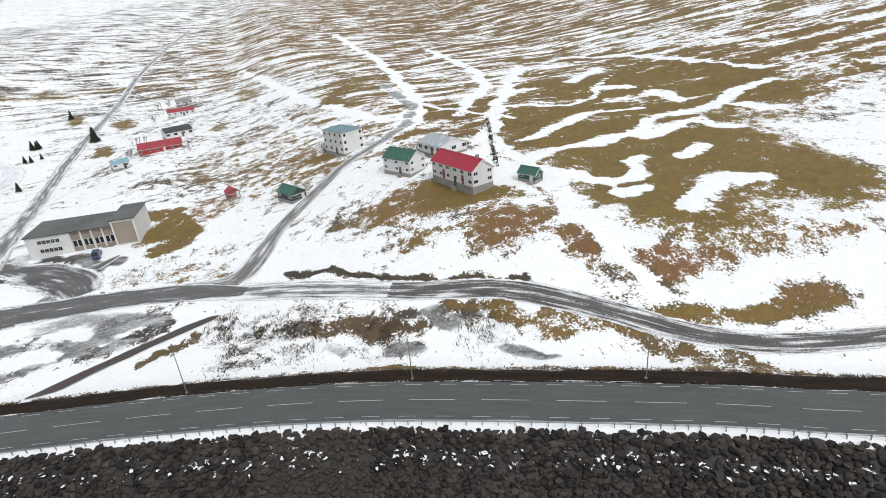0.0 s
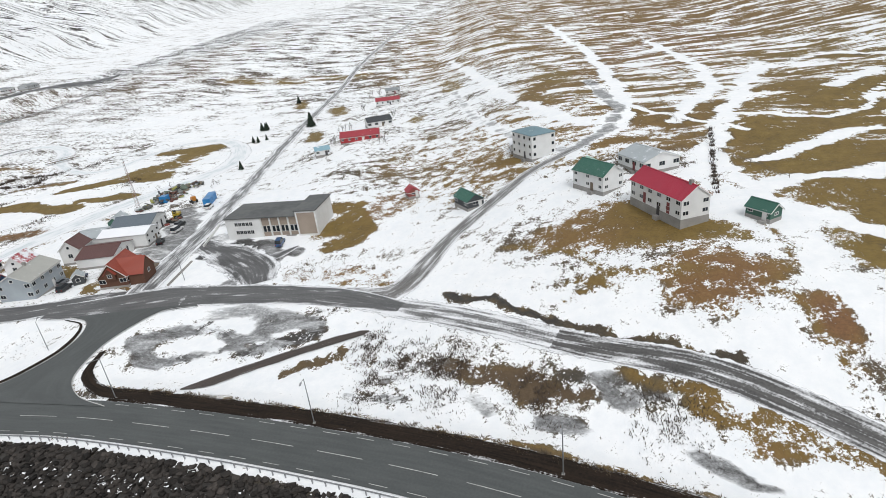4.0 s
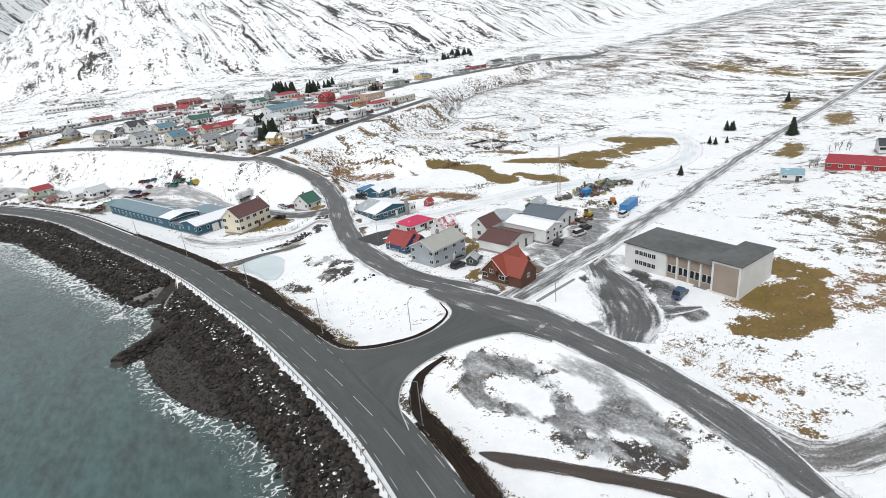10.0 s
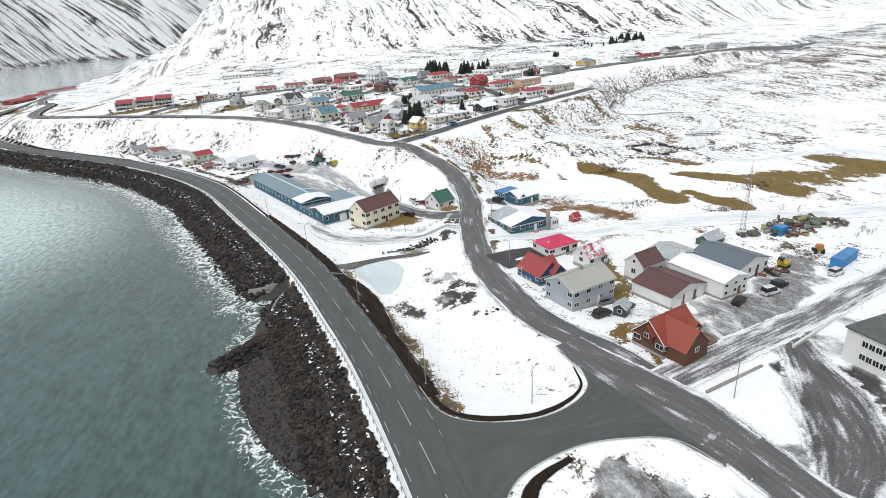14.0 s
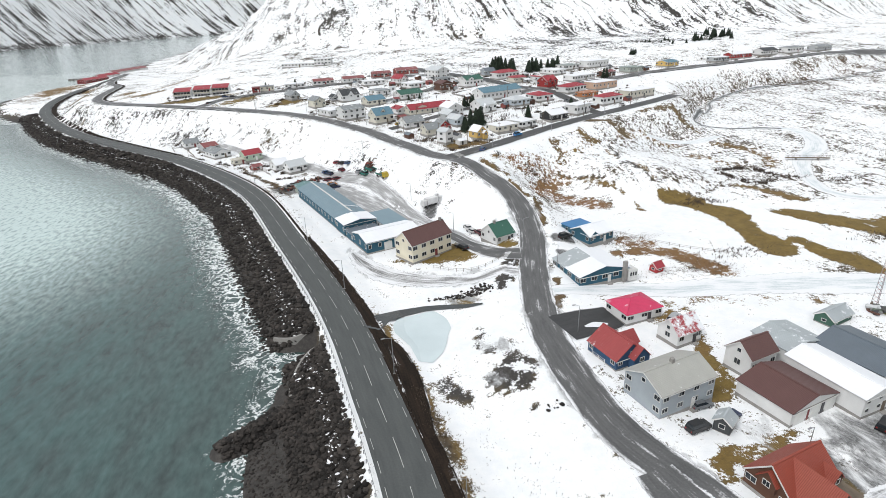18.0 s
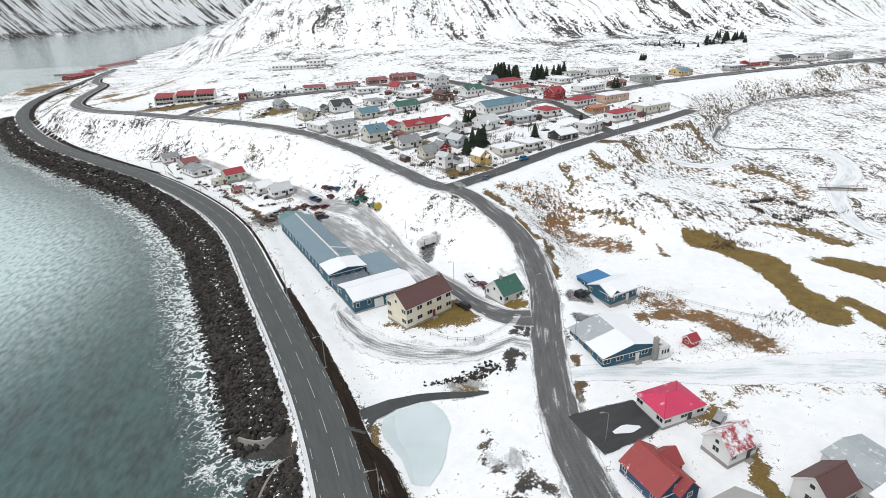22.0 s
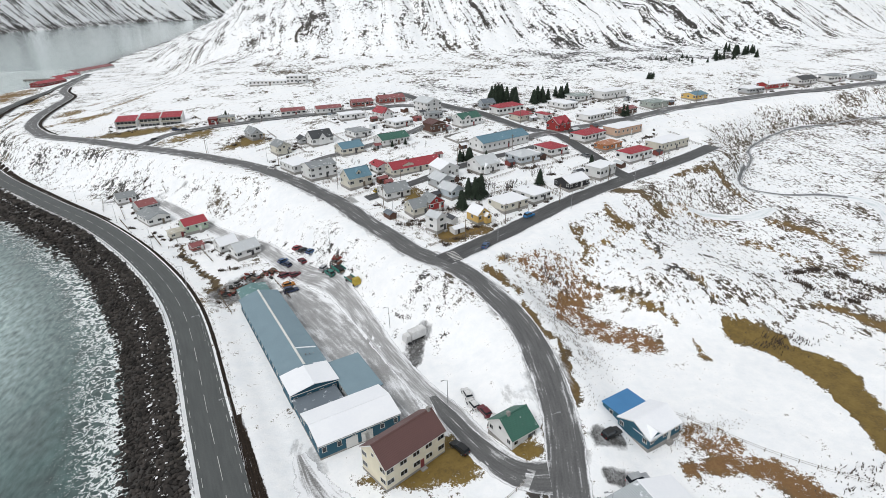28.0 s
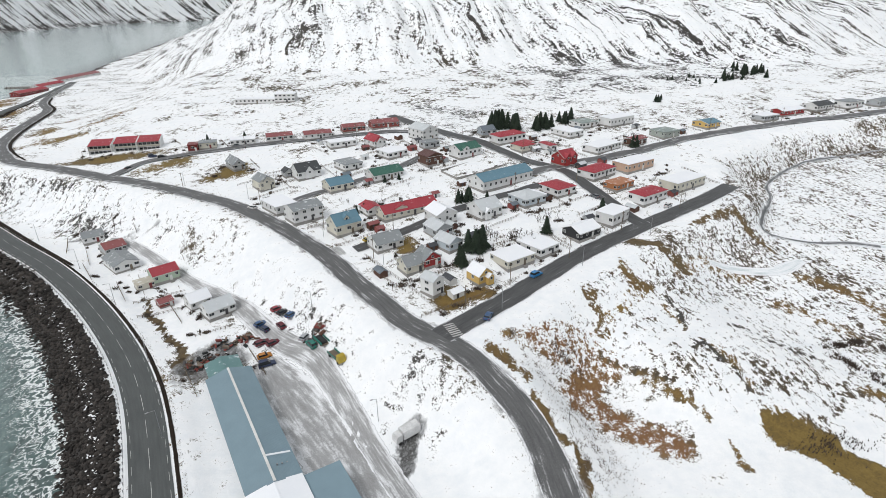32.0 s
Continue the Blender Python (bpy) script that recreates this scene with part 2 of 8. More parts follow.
CONCRETE = surface("concrete", (0.33, 0.32, 0.3), 0.9, (0.2, 0.19, 0.18), 1.0)
STEEL = surface("galvanised_steel", (0.42, 0.43, 0.44), 0.45, (0.3, 0.3, 0.31), 2.0, 0.8, 0.05)
ROCK = surface("basalt", (0.042, 0.036, 0.032), 0.75, (0.0065, 0.0058, 0.0054), 0.9, 0, 0.5, 5, 0.7)


def rock_snow(m):
    """Scraps of snow that lie on the upward faces of the boulders."""
    n, l = m.node_tree.nodes, m.node_tree.links
    b = n["Principled BSDF"]
    geo, sep, tc, nz = n.new("ShaderNodeNewGeometry"), n.new("ShaderNodeSeparateXYZ"), n.new("ShaderNodeTexCoord"), n.new("ShaderNodeTexNoise")
    l.new(geo.outputs["Normal"], sep.inputs[0])
    nz.inputs["Scale"].default_value, nz.inputs["Detail"].default_value = 0.95, 6
    l.new(geo.outputs["Position"], nz.inputs[0])
    mul = n.new("ShaderNodeMath")
    mul.operation = "MULTIPLY"
    l.new(sep.outputs[2], mul.inputs[0])
    l.new(nz.outputs[0], mul.inputs[1])
    hi = n.new("ShaderNodeSeparateXYZ")
    l.new(geo.outputs["Position"], hi.inputs[0])
    rng = n.new("ShaderNodeMapRange")
    rng.inputs[1].default_value, rng.inputs[2].default_value, rng.inputs[3].default_value, rng.inputs[4].default_value = 1.6, 3.2, -0.2, 0.0
    l.new(hi.outputs[2], rng.inputs[0])
    crest = n.new("ShaderNodeMapRange")
    crest.inputs[1].default_value, crest.inputs[2].default_value, crest.inputs[3].default_value, crest.inputs[4].default_value = 3.9, 4.7, 0.0, -0.14
    l.new(hi.outputs[2], crest.inputs[0])
    both, add = n.new("ShaderNodeMath"), n.new("ShaderNodeMath")
    l.new(rng.outputs[0], both.inputs[0])
    l.new(crest.outputs[0], both.inputs[1])
    l.new(mul.outputs[0], add.inputs[0])
    l.new(both.outputs[0], add.inputs[1])
    r = n.new("ShaderNodeValToRGB")
    r.color_ramp.elements[0].position, r.color_ramp.elements[1].position = 0.53, 0.55
    l.new(add.outputs[0], r.inputs[0])
    mx = n.new("ShaderNodeMixRGB")
    mx.inputs[2].default_value = (0.8, 0.81, 0.83, 1)
    l.new(r.outputs[0], mx.inputs[0])
    l.new(b.inputs["Base Color"].links[0].from_socket, mx.inputs[1])
    l.new(mx.outputs[0], b.inputs["Base Color"])


rock_snow(ROCK)
rock_n, rock_l = ROCK.node_tree.nodes, ROCK.node_tree.links
rock_geo, rock_tone, rock_range = rock_n.new("ShaderNodeNewGeometry"), rock_n.new("ShaderNodeHueSaturation"), rock_n.new("ShaderNodeMapRange")
rock_range.inputs[3].default_value, rock_range.inputs[4].default_value = 0.45, 2.1
rock_l.new(rock_geo.outputs["Random Per Island"], rock_range.inputs[0])
rock_l.new(rock_range.outputs[0], rock_tone.inputs["Value"])
rock_mix = rock_n["Principled BSDF"].inputs["Base Color"].links[0].from_node
rock_l.new(rock_mix.inputs[1].links[0].from_socket, rock_tone.inputs["Color"])
rock_l.new(rock_tone.outputs[0], rock_mix.inputs[1])
ROCK.node_tree.nodes["Principled BSDF"].inputs["Specular IOR Level"].default_value = 0.25
WOOD = surface("weathered_wood", (0.2, 0.16, 0.12), 0.9, (0.1, 0.08, 0.06), 2.0)
TYRE = surface("rubber", (0.025, 0.025, 0.025), 0.9)
GLASS = bpy.data.materials.new("window_glass")
GLASS.use_nodes = True
gb = GLASS.node_tree.nodes["Principled BSDF"]
gb.inputs["Base Color"].default_value, gb.inputs["Roughness"].default_value = (0.02, 0.025, 0.03, 1), 0.08
DOOR, DARKDOOR = surface("door_paint", (0.2, 0.04, 0.04), 0.6), surface("dark_door", (0.05, 0.05, 0.055), 0.5)


def ground_material():
    """Snow lying over brown grass, gravel and rock: the share of bare ground is a property of each spot, broken up by noise."""
    m = bpy.data.materials.new("snowy_ground")
    m.use_nodes = True
    n, l = m.node_tree.nodes, m.node_tree.links
    b = n["Principled BSDF"]
    tc = n.new("ShaderNodeTexCoord")

    def noise_at(scale, detail=6.0, stretch=(1, 1, 1), turn=0.0, rough=0.55, twist=0.0):
        mp, nz = n.new("ShaderNodeMapping"), n.new("ShaderNodeTexNoise")
        mp.inputs["Scale"].default_value, mp.inputs["Rotation"].default_value = stretch, (0, 0, radians(turn))
        nz.inputs["Scale"].default_value, nz.inputs["Detail"].default_value, nz.inputs["Roughness"].default_value = scale, detail, rough
        nz.inputs["Distortion"].default_value = twist
        l.new(tc.outputs["Object"], mp.inputs[0])
        l.new(mp.outputs[0], nz.inputs[0])
        return nz.outputs[0]

    def math_node(op, a, c, third=None):
        q = n.new("ShaderNodeMath")
        q.operation = op
        for i, v in enumerate((a, c, third)):
            if v is None:
                continue
            if isinstance(v, (int, float)):
                q.inputs[i].default_value = v
            else:
                l.new(v, q.inputs[i])
        return q.outputs[0]

    def attr(name):
        a = n.new("ShaderNodeAttribute")
        a.attribute_name = name
        return a.outputs["Fac"]

    def ramp(v, *stops):
        r = n.new("ShaderNodeValToRGB")
        els = r.color_ramp.elements
        els[0].position, els[0].color = stops[0][0], (*stops[0][1], 1)
        els[1].position, els[1].color = stops[-1][0], (*stops[-1][1], 1)
        for p, c in stops[1:-1]:
            els.new(p).color = (*c, 1)
        l.new(v, r.inputs[0])
        return r.outputs[0]

    def mix(f, a, c):
        x = n.new("ShaderNodeMixRGB")
        for i, v in enumerate((f, a, c)):
            if isinstance(v, tuple):
                x.inputs[i].default_value = (*v, 1)
            else:
                l.new(v, x.inputs[i])
        return x.outputs[0]

    drift, clump, tuft = noise_at(0.045, 8, rough=0.6), noise_at(0.3, 8, rough=0.7), noise_at(1.9, 6, rough=0.82)
    # gullies follow the fall of the slope: one coordinate along it, one down it
    lie, gully_noise = n.new("ShaderNodeCombineXYZ"), n.new("ShaderNodeTexNoise")
    l.new(math_node("MULTIPLY", attr("strike"), 2500.0), lie.inputs[0])
    l.new(math_node("MULTIPLY", attr("fall"), 170.0), lie.inputs[1])
    gully_noise.inputs["Scale"].default_value, gully_noise.inputs["Detail"].default_value, gully_noise.inputs["Roughness"].default_value, gully_noise.inputs["Distortion"].default_value = 0.17, 7, 0.64, 0.4
    l.new(lie.outputs[0], gully_noise.inputs[0])
    gully = gully_noise.outputs[0]
    swirl = noise_at(0.16, 9, (1.0, 0.45, 1.0), 25, 0.7, 0.35)
    vein = math_node("ABSOLUTE", math_node("SUBTRACT", noise_at(0.06, 6, (1.0, 0.34, 1.0), -25, 0.6, 0.6), 0.5), 0)
    shelf = noise_at(0.1, 8, (1.0, 0.3, 0.6), -20, 0.68, 0.25)
    # how bare: the spot's own share, moved up and down by noise at three scales
    v = math_node("MULTIPLY_ADD", math_node("SUBTRACT", drift, 0.5), 1.2, attr("bare"))
    v = math_node("MULTIPLY_ADD", math_node("SUBTRACT", clump, 0.5), math_node("MULTIPLY_ADD", attr("fine"), -1.1, 1.9), v)
    v = math_node("ADD", v, math_node("MULTIPLY", attr("fine"), math_node("MULTIPLY", math_node("SUBTRACT", noise_at(0.85, 5, (1.0, 0.6, 1.0), -25, 0.7), 0.5), 3.2)))
    v = math_node("MULTIPLY_ADD", math_node("SUBTRACT", tuft, 0.5), math_node("MULTIPLY_ADD", attr("calm"), -1.3, 1.8), v)
    v = math_node("ADD", v, math_node("MULTIPLY", attr("gully"), math_node("MULTIPLY", math_node("SUBTRACT", gully, 0.5), 3.4)))
    v = math_node("ADD", v, math_node("MULTIPLY", attr("shelf"), math_node("MULTIPLY", math_node("SUBTRACT", shelf, 0.5), 3.4)))
    v = math_node("ADD", v, math_node("MULTIPLY", attr("vein"), math_node("MAXIMUM", math_node("MULTIPLY_ADD", vein, -14.0, 0.5), -0.12)))
    v = math_node("ADD", v, math_node("MULTIPLY", attr("speck"), math_node("MULTIPLY", math_node("SUBTRACT", noise_at(0.42, 5, (1.0, 0.75, 1.0), 20, 0.75), 0.5), 2.6)))
    v = math_node("ADD", v, math_node("MULTIPLY", attr("speck"), math_node("MULTIPLY", math_node("SUBTRACT", noise_at(0.035, 4, (1.0, 1.0, 1.0), 0, 0.6), 0.5), 2.0)))
    bare = ramp(v, (0.495, (0, 0, 0)), (0.525, (1, 1, 1)))
    grass = ramp(math_node("MULTIPLY_ADD", tuft, 0.5, math_node("MULTIPLY", clump, 0.5)), (0.3, (0.056, 0.038, 0.011)), (0.5, (0.155, 0.101, 0.021)), (0.72, (0.25, 0.172, 0.045)))
    rust = ramp(math_node("MULTIPLY_ADD", tuft, 0.6, math_node("MULTIPLY", clump, 0.4)), (0.3, (0.07, 0.035, 0.016)), (0.55, (0.19, 0.095, 0.038)), (0.75, (0.3, 0.19, 0.1)))
    rock = ramp(math_node("MULTIPLY_ADD", tuft, 0.6, math_node("MULTIPLY", clump, 0.4)), (0.32, (0.013, 0.0122, 0.0115)), (0.52, (0.038, 0.034, 0.031)), (0.72, (0.1, 0.092, 0.083)))
    dirt = ramp(math_node("MULTIPLY_ADD", tuft, 0.3, math_node("MULTIPLY", swirl, 0.7)), (0.38, (0.02, 0.018, 0.017)), (0.48, (0.075, 0.074, 0.073)), (0.57, (0.32, 0.325, 0.33)), (0.66, (0.72, 0.73, 0.75)))
    earth = mix(attr("rust"), grass, rust)
    earth = mix(attr("rock"), earth, rock)
    snow = ramp(math_node("MULTIPLY_ADD", clump, 0.6, math_node("MULTIPLY", drift, 0.4)), (0.35, (0.77, 0.795, 0.82)), (0.58, (0.88, 0.885, 0.89)))
    col = mix(bare, snow, earth)
    w = math_node("MULTIPLY_ADD", math_node("SUBTRACT", swirl, 0.5), 1.6, attr("mud"))
    col = mix(ramp(w, (0.4, (0, 0, 0)), (0.62, (1, 1, 1))), col, dirt)
    l.new(col, b.inputs["Base Color"])
    b.inputs["Roughness"].default_value = 0.8
    bp = n.new("ShaderNodeBump")
    bp.inputs["Strength"].default_value, bp.inputs["Distance"].default_value = 0.5, 0.35
    l.new(math_node("MULTIPLY_ADD", tuft, 0.5, clump), bp.inputs["Height"])
    l.new(bp.outputs[0], b.inputs["Normal"])
    return m


def sea_material():
    m = bpy.data.materials.new("sea_water")
    m.use_nodes = True
    n, l = m.node_tree.nodes, m.node_tree.links
    b = n["Principled BSDF"]
    tc, mp = n.new("ShaderNodeTexCoord"), n.new("ShaderNodeMapping")
    l.new(tc.outputs["Object"], mp.inputs[0])
    mp.inputs["Scale"].default_value, mp.inputs["Rotation"].default_value = (1.0, 0.45, 1), (0, 0, radians(25))
    w1, w2, w3 = (n.new("ShaderNodeTexNoise") for _ in range(3))
    for node, sc, d in ((w1, 0.2, 6), (w2, 0.75, 7), (w3, 1.7, 9)):
        node.inputs["Scale"].default_value, node.inputs["Detail"].default_value = sc, d
        l.new((tc.outputs["Object"] if node is w3 else mp.outputs[0]), node.inputs[0])
    w3.inputs["Roughness"].default_value = 0.75
    a = n.new("ShaderNodeMath")
    a.operation = "MULTIPLY_ADD"
    a.inputs[1].default_value = 0.5
    l.new(w2.outputs[0], a.inputs[0])
    l.new(w1.outputs[0], a.inputs[2])
    bp = n.new("ShaderNodeBump")
    bp.inputs["Strength"].default_value, bp.inputs["Distance"].default_value = 0.5, 0.5
    l.new(a.outputs[0], bp.inputs["Height"])
    l.new(bp.outputs[0], b.inputs["Normal"])
    b.inputs["IOR"].default_value = 1.6
    foam, sh = n.new("ShaderNodeAttribute"), n.new("ShaderNodeAttribute")
    foam.attribute_name, sh.attribute_name = "foam", "shoal"
    # lace: thin bright threads where a noise crosses its middle
    web, gap, thread, f, g = n.new("ShaderNodeTexNoise"), *(n.new("ShaderNodeMath") for _ in range(4))
    web.inputs["Scale"].default_value, web.inputs["Detail"].default_value, web.inputs["Distortion"].default_value = 0.4, 7, 1.0
    l.new(tc.outputs["Object"], web.inputs[0])
    gap.operation, gap.inputs[1].default_value = "SUBTRACT", 0.5
    l.new(web.outputs[0], gap.inputs[0])
    thread.operation = "ABSOLUTE"
    l.new(gap.outputs[0], thread.inputs[0])
    g.operation, g.inputs[1].default_value = "MULTIPLY_ADD", -3.5
    l.new(thread.outputs[0], g.inputs[0])
    l.new(foam.outputs["Fac"], g.inputs[2])
    f.operation, f.inputs[1].default_value = "MULTIPLY_ADD", 1.3
    l.new(w3.outputs[0], f.inputs[0])
    l.new(g.outputs[0], f.inputs[2])
    r = n.new("ShaderNodeValToRGB")
    r.color_ramp.elements[0].position, r.color_ramp.elements[1].position = 0.78, 0.98
    l.new(f.outputs[0], r.inputs[0])
    deep = n.new("ShaderNodeMixRGB")
    deep.inputs[1].default_value, deep.inputs[2].default_value = (0.0105, 0.052, 0.051, 1), (0.02, 0.046, 0.042, 1)
    l.new(sh.outputs["Fac"], deep.inputs[0])
    # pale sky sheen painted into the water colour, broken up by the chop
    sky_sheen, sheen_mix = n.new("ShaderNodeAttribute"), n.new("ShaderNodeMixRGB")
    sky_sheen.attribute_name = "sky_sheen"
    sheen_mix.inputs[2].default_value = (0.52, 0.64, 0.63, 1)
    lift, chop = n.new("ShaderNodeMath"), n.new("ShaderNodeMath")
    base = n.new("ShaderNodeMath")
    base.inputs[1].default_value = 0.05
    l.new(sky_sheen.outputs["Fac"], base.inputs[0])
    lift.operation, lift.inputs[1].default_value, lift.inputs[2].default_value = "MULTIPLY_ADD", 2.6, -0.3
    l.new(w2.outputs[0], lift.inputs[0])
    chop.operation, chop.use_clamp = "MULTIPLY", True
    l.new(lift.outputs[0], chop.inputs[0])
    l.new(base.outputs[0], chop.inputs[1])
    l.new(chop.outputs[0], sheen_mix.inputs[0])
    # wave shading put into the colour: crests lighter, troughs darker, by the bump's height
    crest_shade, tone = n.new("ShaderNodeMapRange"), n.new("ShaderNodeHueSaturation")
    crest_shade.inputs[3].default_value, crest_shade.inputs[4].default_value = 0.5, 1.5
    l.new(a.outputs[0], crest_shade.inputs[0])
    crest_shade.inputs[1].default_value, crest_shade.inputs[2].default_value = 0.5, 1.0
    l.new(crest_shade.outputs[0], tone.inputs["Value"])
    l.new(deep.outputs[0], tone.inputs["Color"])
    l.new(tone.outputs[0], sheen_mix.inputs[1])
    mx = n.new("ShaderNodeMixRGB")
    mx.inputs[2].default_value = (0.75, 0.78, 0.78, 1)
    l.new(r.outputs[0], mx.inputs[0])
    l.new(sheen_mix.outputs[0], mx.inputs[1])
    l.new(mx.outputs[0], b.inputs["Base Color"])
    rr = n.new("ShaderNodeMapRange")
    rr.inputs[3].default_value, rr.inputs[4].default_value = 0.06, 0.7
    l.new(r.outputs[0], rr.inputs[0])
    l.new(rr.outputs[0], b.inputs["Roughness"])
    return m


# ---- landform: coast road line, terrace, hill and mountain ----
COAST = [(-34, -330), (-33, -230), (-30, -150), (-20, -105), (-11, -73), (-5, -54), (5.5, -12), (9.8, 19), (11.6, 51),
         (10.9, 71), (6.8, 104), (2.3, 127), (-3, 151), (-9.8, 174), (-22, 209), (-41, 261), (-65, 302), (-97, 343),
         (-134, 381), (-186, 438), (-232, 505), (-270, 575), (-296, 650), (-309, 720), (-316, 790), (-328, 870), (-342, 960), (-360, 1060), (-388, 1220), (-480, 2000), (-600, 5200)]
BLUFF = [(-300, 830), (-275, 735), (-246, 610), (-218, 533), (-198, 488), (-168, 453), (-138, 435), (-106, 412), (-76, 389), (-27, 343), (-12, 324),
         (2, 301), (15, 277), (28, 256), (38, 250), (53, 256), (70, 266), (95, 283), (124, 300), (156, 318), (172, 340), (190, 368), (240, 396), (330, 416), (480, 470), (800, 520)]
UPPER = [(52, 81, 4.5), (48, 95, 4.5), (42, 109, 4.5), (40, 125, 4.5), (40, 144, 4.6), (44, 165, 5), (48.7, 182, 5.6), (52.5, 198, 6.8), (53.5, 213, 8.5), (52.2, 228, 10.3),
         (47.6, 240, 12.8), (40.6, 249.4, 15), (33, 258.5, 16.3), (26.6, 267.5, 17), (21.4, 277.3, 17.4), (14.8, 290, 17.8), (8.3, 304, 18.3), (2, 315, 18.8), (-8, 330.4, 19.3), (-20.8, 347.6, 19.9), (-37, 366.5, 20), (-73, 397, 20), (-104, 418, 20), (-136, 441, 20),
         (-163, 458, 20), (-181, 483, 18.2), (-200, 515, 16.4), (-214, 550, 14.8), (-226, 590, 13.6), (-238, 640, 12.6), (-252, 690, 11), (-278, 738, 9.6), (-296, 785, 8.6), (-318, 862, 7.4), (-334, 937, 6.4)]
MOUTH = [(11, 72, 4.9), (20, 76, 4.8), (30, 78.5, 4.65), (42, 81, 4.55), (50, 83.5, 4.5), (73, 89, 4.7)]
KERB_NORTH = [(12.5, 96), (14.5, 88), (19.5, 84), (27.5, 82), (34.5, 83.3), (39.6, 87), (41.2, 93)]
KERB_SOUTH = [(14.5, 58), (16.5, 65.5), (21.5, 71.5), (31, 74.5), (39.5, 73.8), (45.5, 71.5), (49, 66)]
EDGE = [(37, 256, 16.3), (61, 272, 17), (88, 291.5, 18), (118, 308, 19.5), (152, 325, 21), (178, 340, 22)]
FOOT = [(3000, 1500), (1200, 800), (650, 640), (435, 570), (200, 605), (50, 612), (-60, 655), (-150, 735), (-225, 850), (-285, 980), (-335, 1100), (-380, 1280), (-470, 2000), (-590, 5200)]
SPIT = [(520, 0), (560, 14), (616, 36), (690, 56), (780, 56), (870, 34), (960, 22), (1060, 12), (1150, 0)]


def smooth(a):
    a = np.clip(a, 0, 1)
    return a * a * (3 - 2 * a)


def along(line, x, y):
    """The signed distance of points from a polyline, positive to its right."""
    best, sign = np.full(np.shape(x), 1e18), np.ones(np.shape(x))
    for (ax, ay), (bx, by) in zip(line, line[1:]):
        dx, dy = bx - ax, by - ay
        u = np.clip(((x - ax) * dx + (y - ay) * dy) / (dx * dx + dy * dy), 0, 1)
        px, py = x - ax - u * dx, y - ay - u * dy
        d = px * px + py * py
        side = np.where(px * dy - py * dx > 0, 1.0, -1.0)
        sign, best = np.where(d < best, side, sign), np.minimum(d, best)
    return sign * np.sqrt(best)


def bed(line, x, y):
    """The distance of points from a road's line, and the road's height beside them."""
    best, z = np.full(np.shape(x), 1e18), np.zeros(np.shape(x))
    for (ax, ay, az), (bx, by, bz) in zip(line, line[1:]):
        dx, dy = bx - ax, by - ay
        u = np.clip(((x - ax) * dx + (y - ay) * dy) / (dx * dx + dy * dy), 0, 1)
        d = (x - ax - u * dx) ** 2 + (y - ay - u * dy) ** 2
        z, best = np.where(d < best, az + u * (bz - az), z), np.minimum(d, best)
    return np.sqrt(best), z


def wave(x, y, seed):
    """A cheap rolling unevenness between -1 and 1."""
    return (np.sin(x * 0.113 + seed) * np.cos(y * 0.097 - 2 * seed) + np.sin(x * 0.041 - y * 0.057 + 3 * seed) + 0.6 * np.sin(x * 0.23 + y * 0.19 + seed)) / 2.6


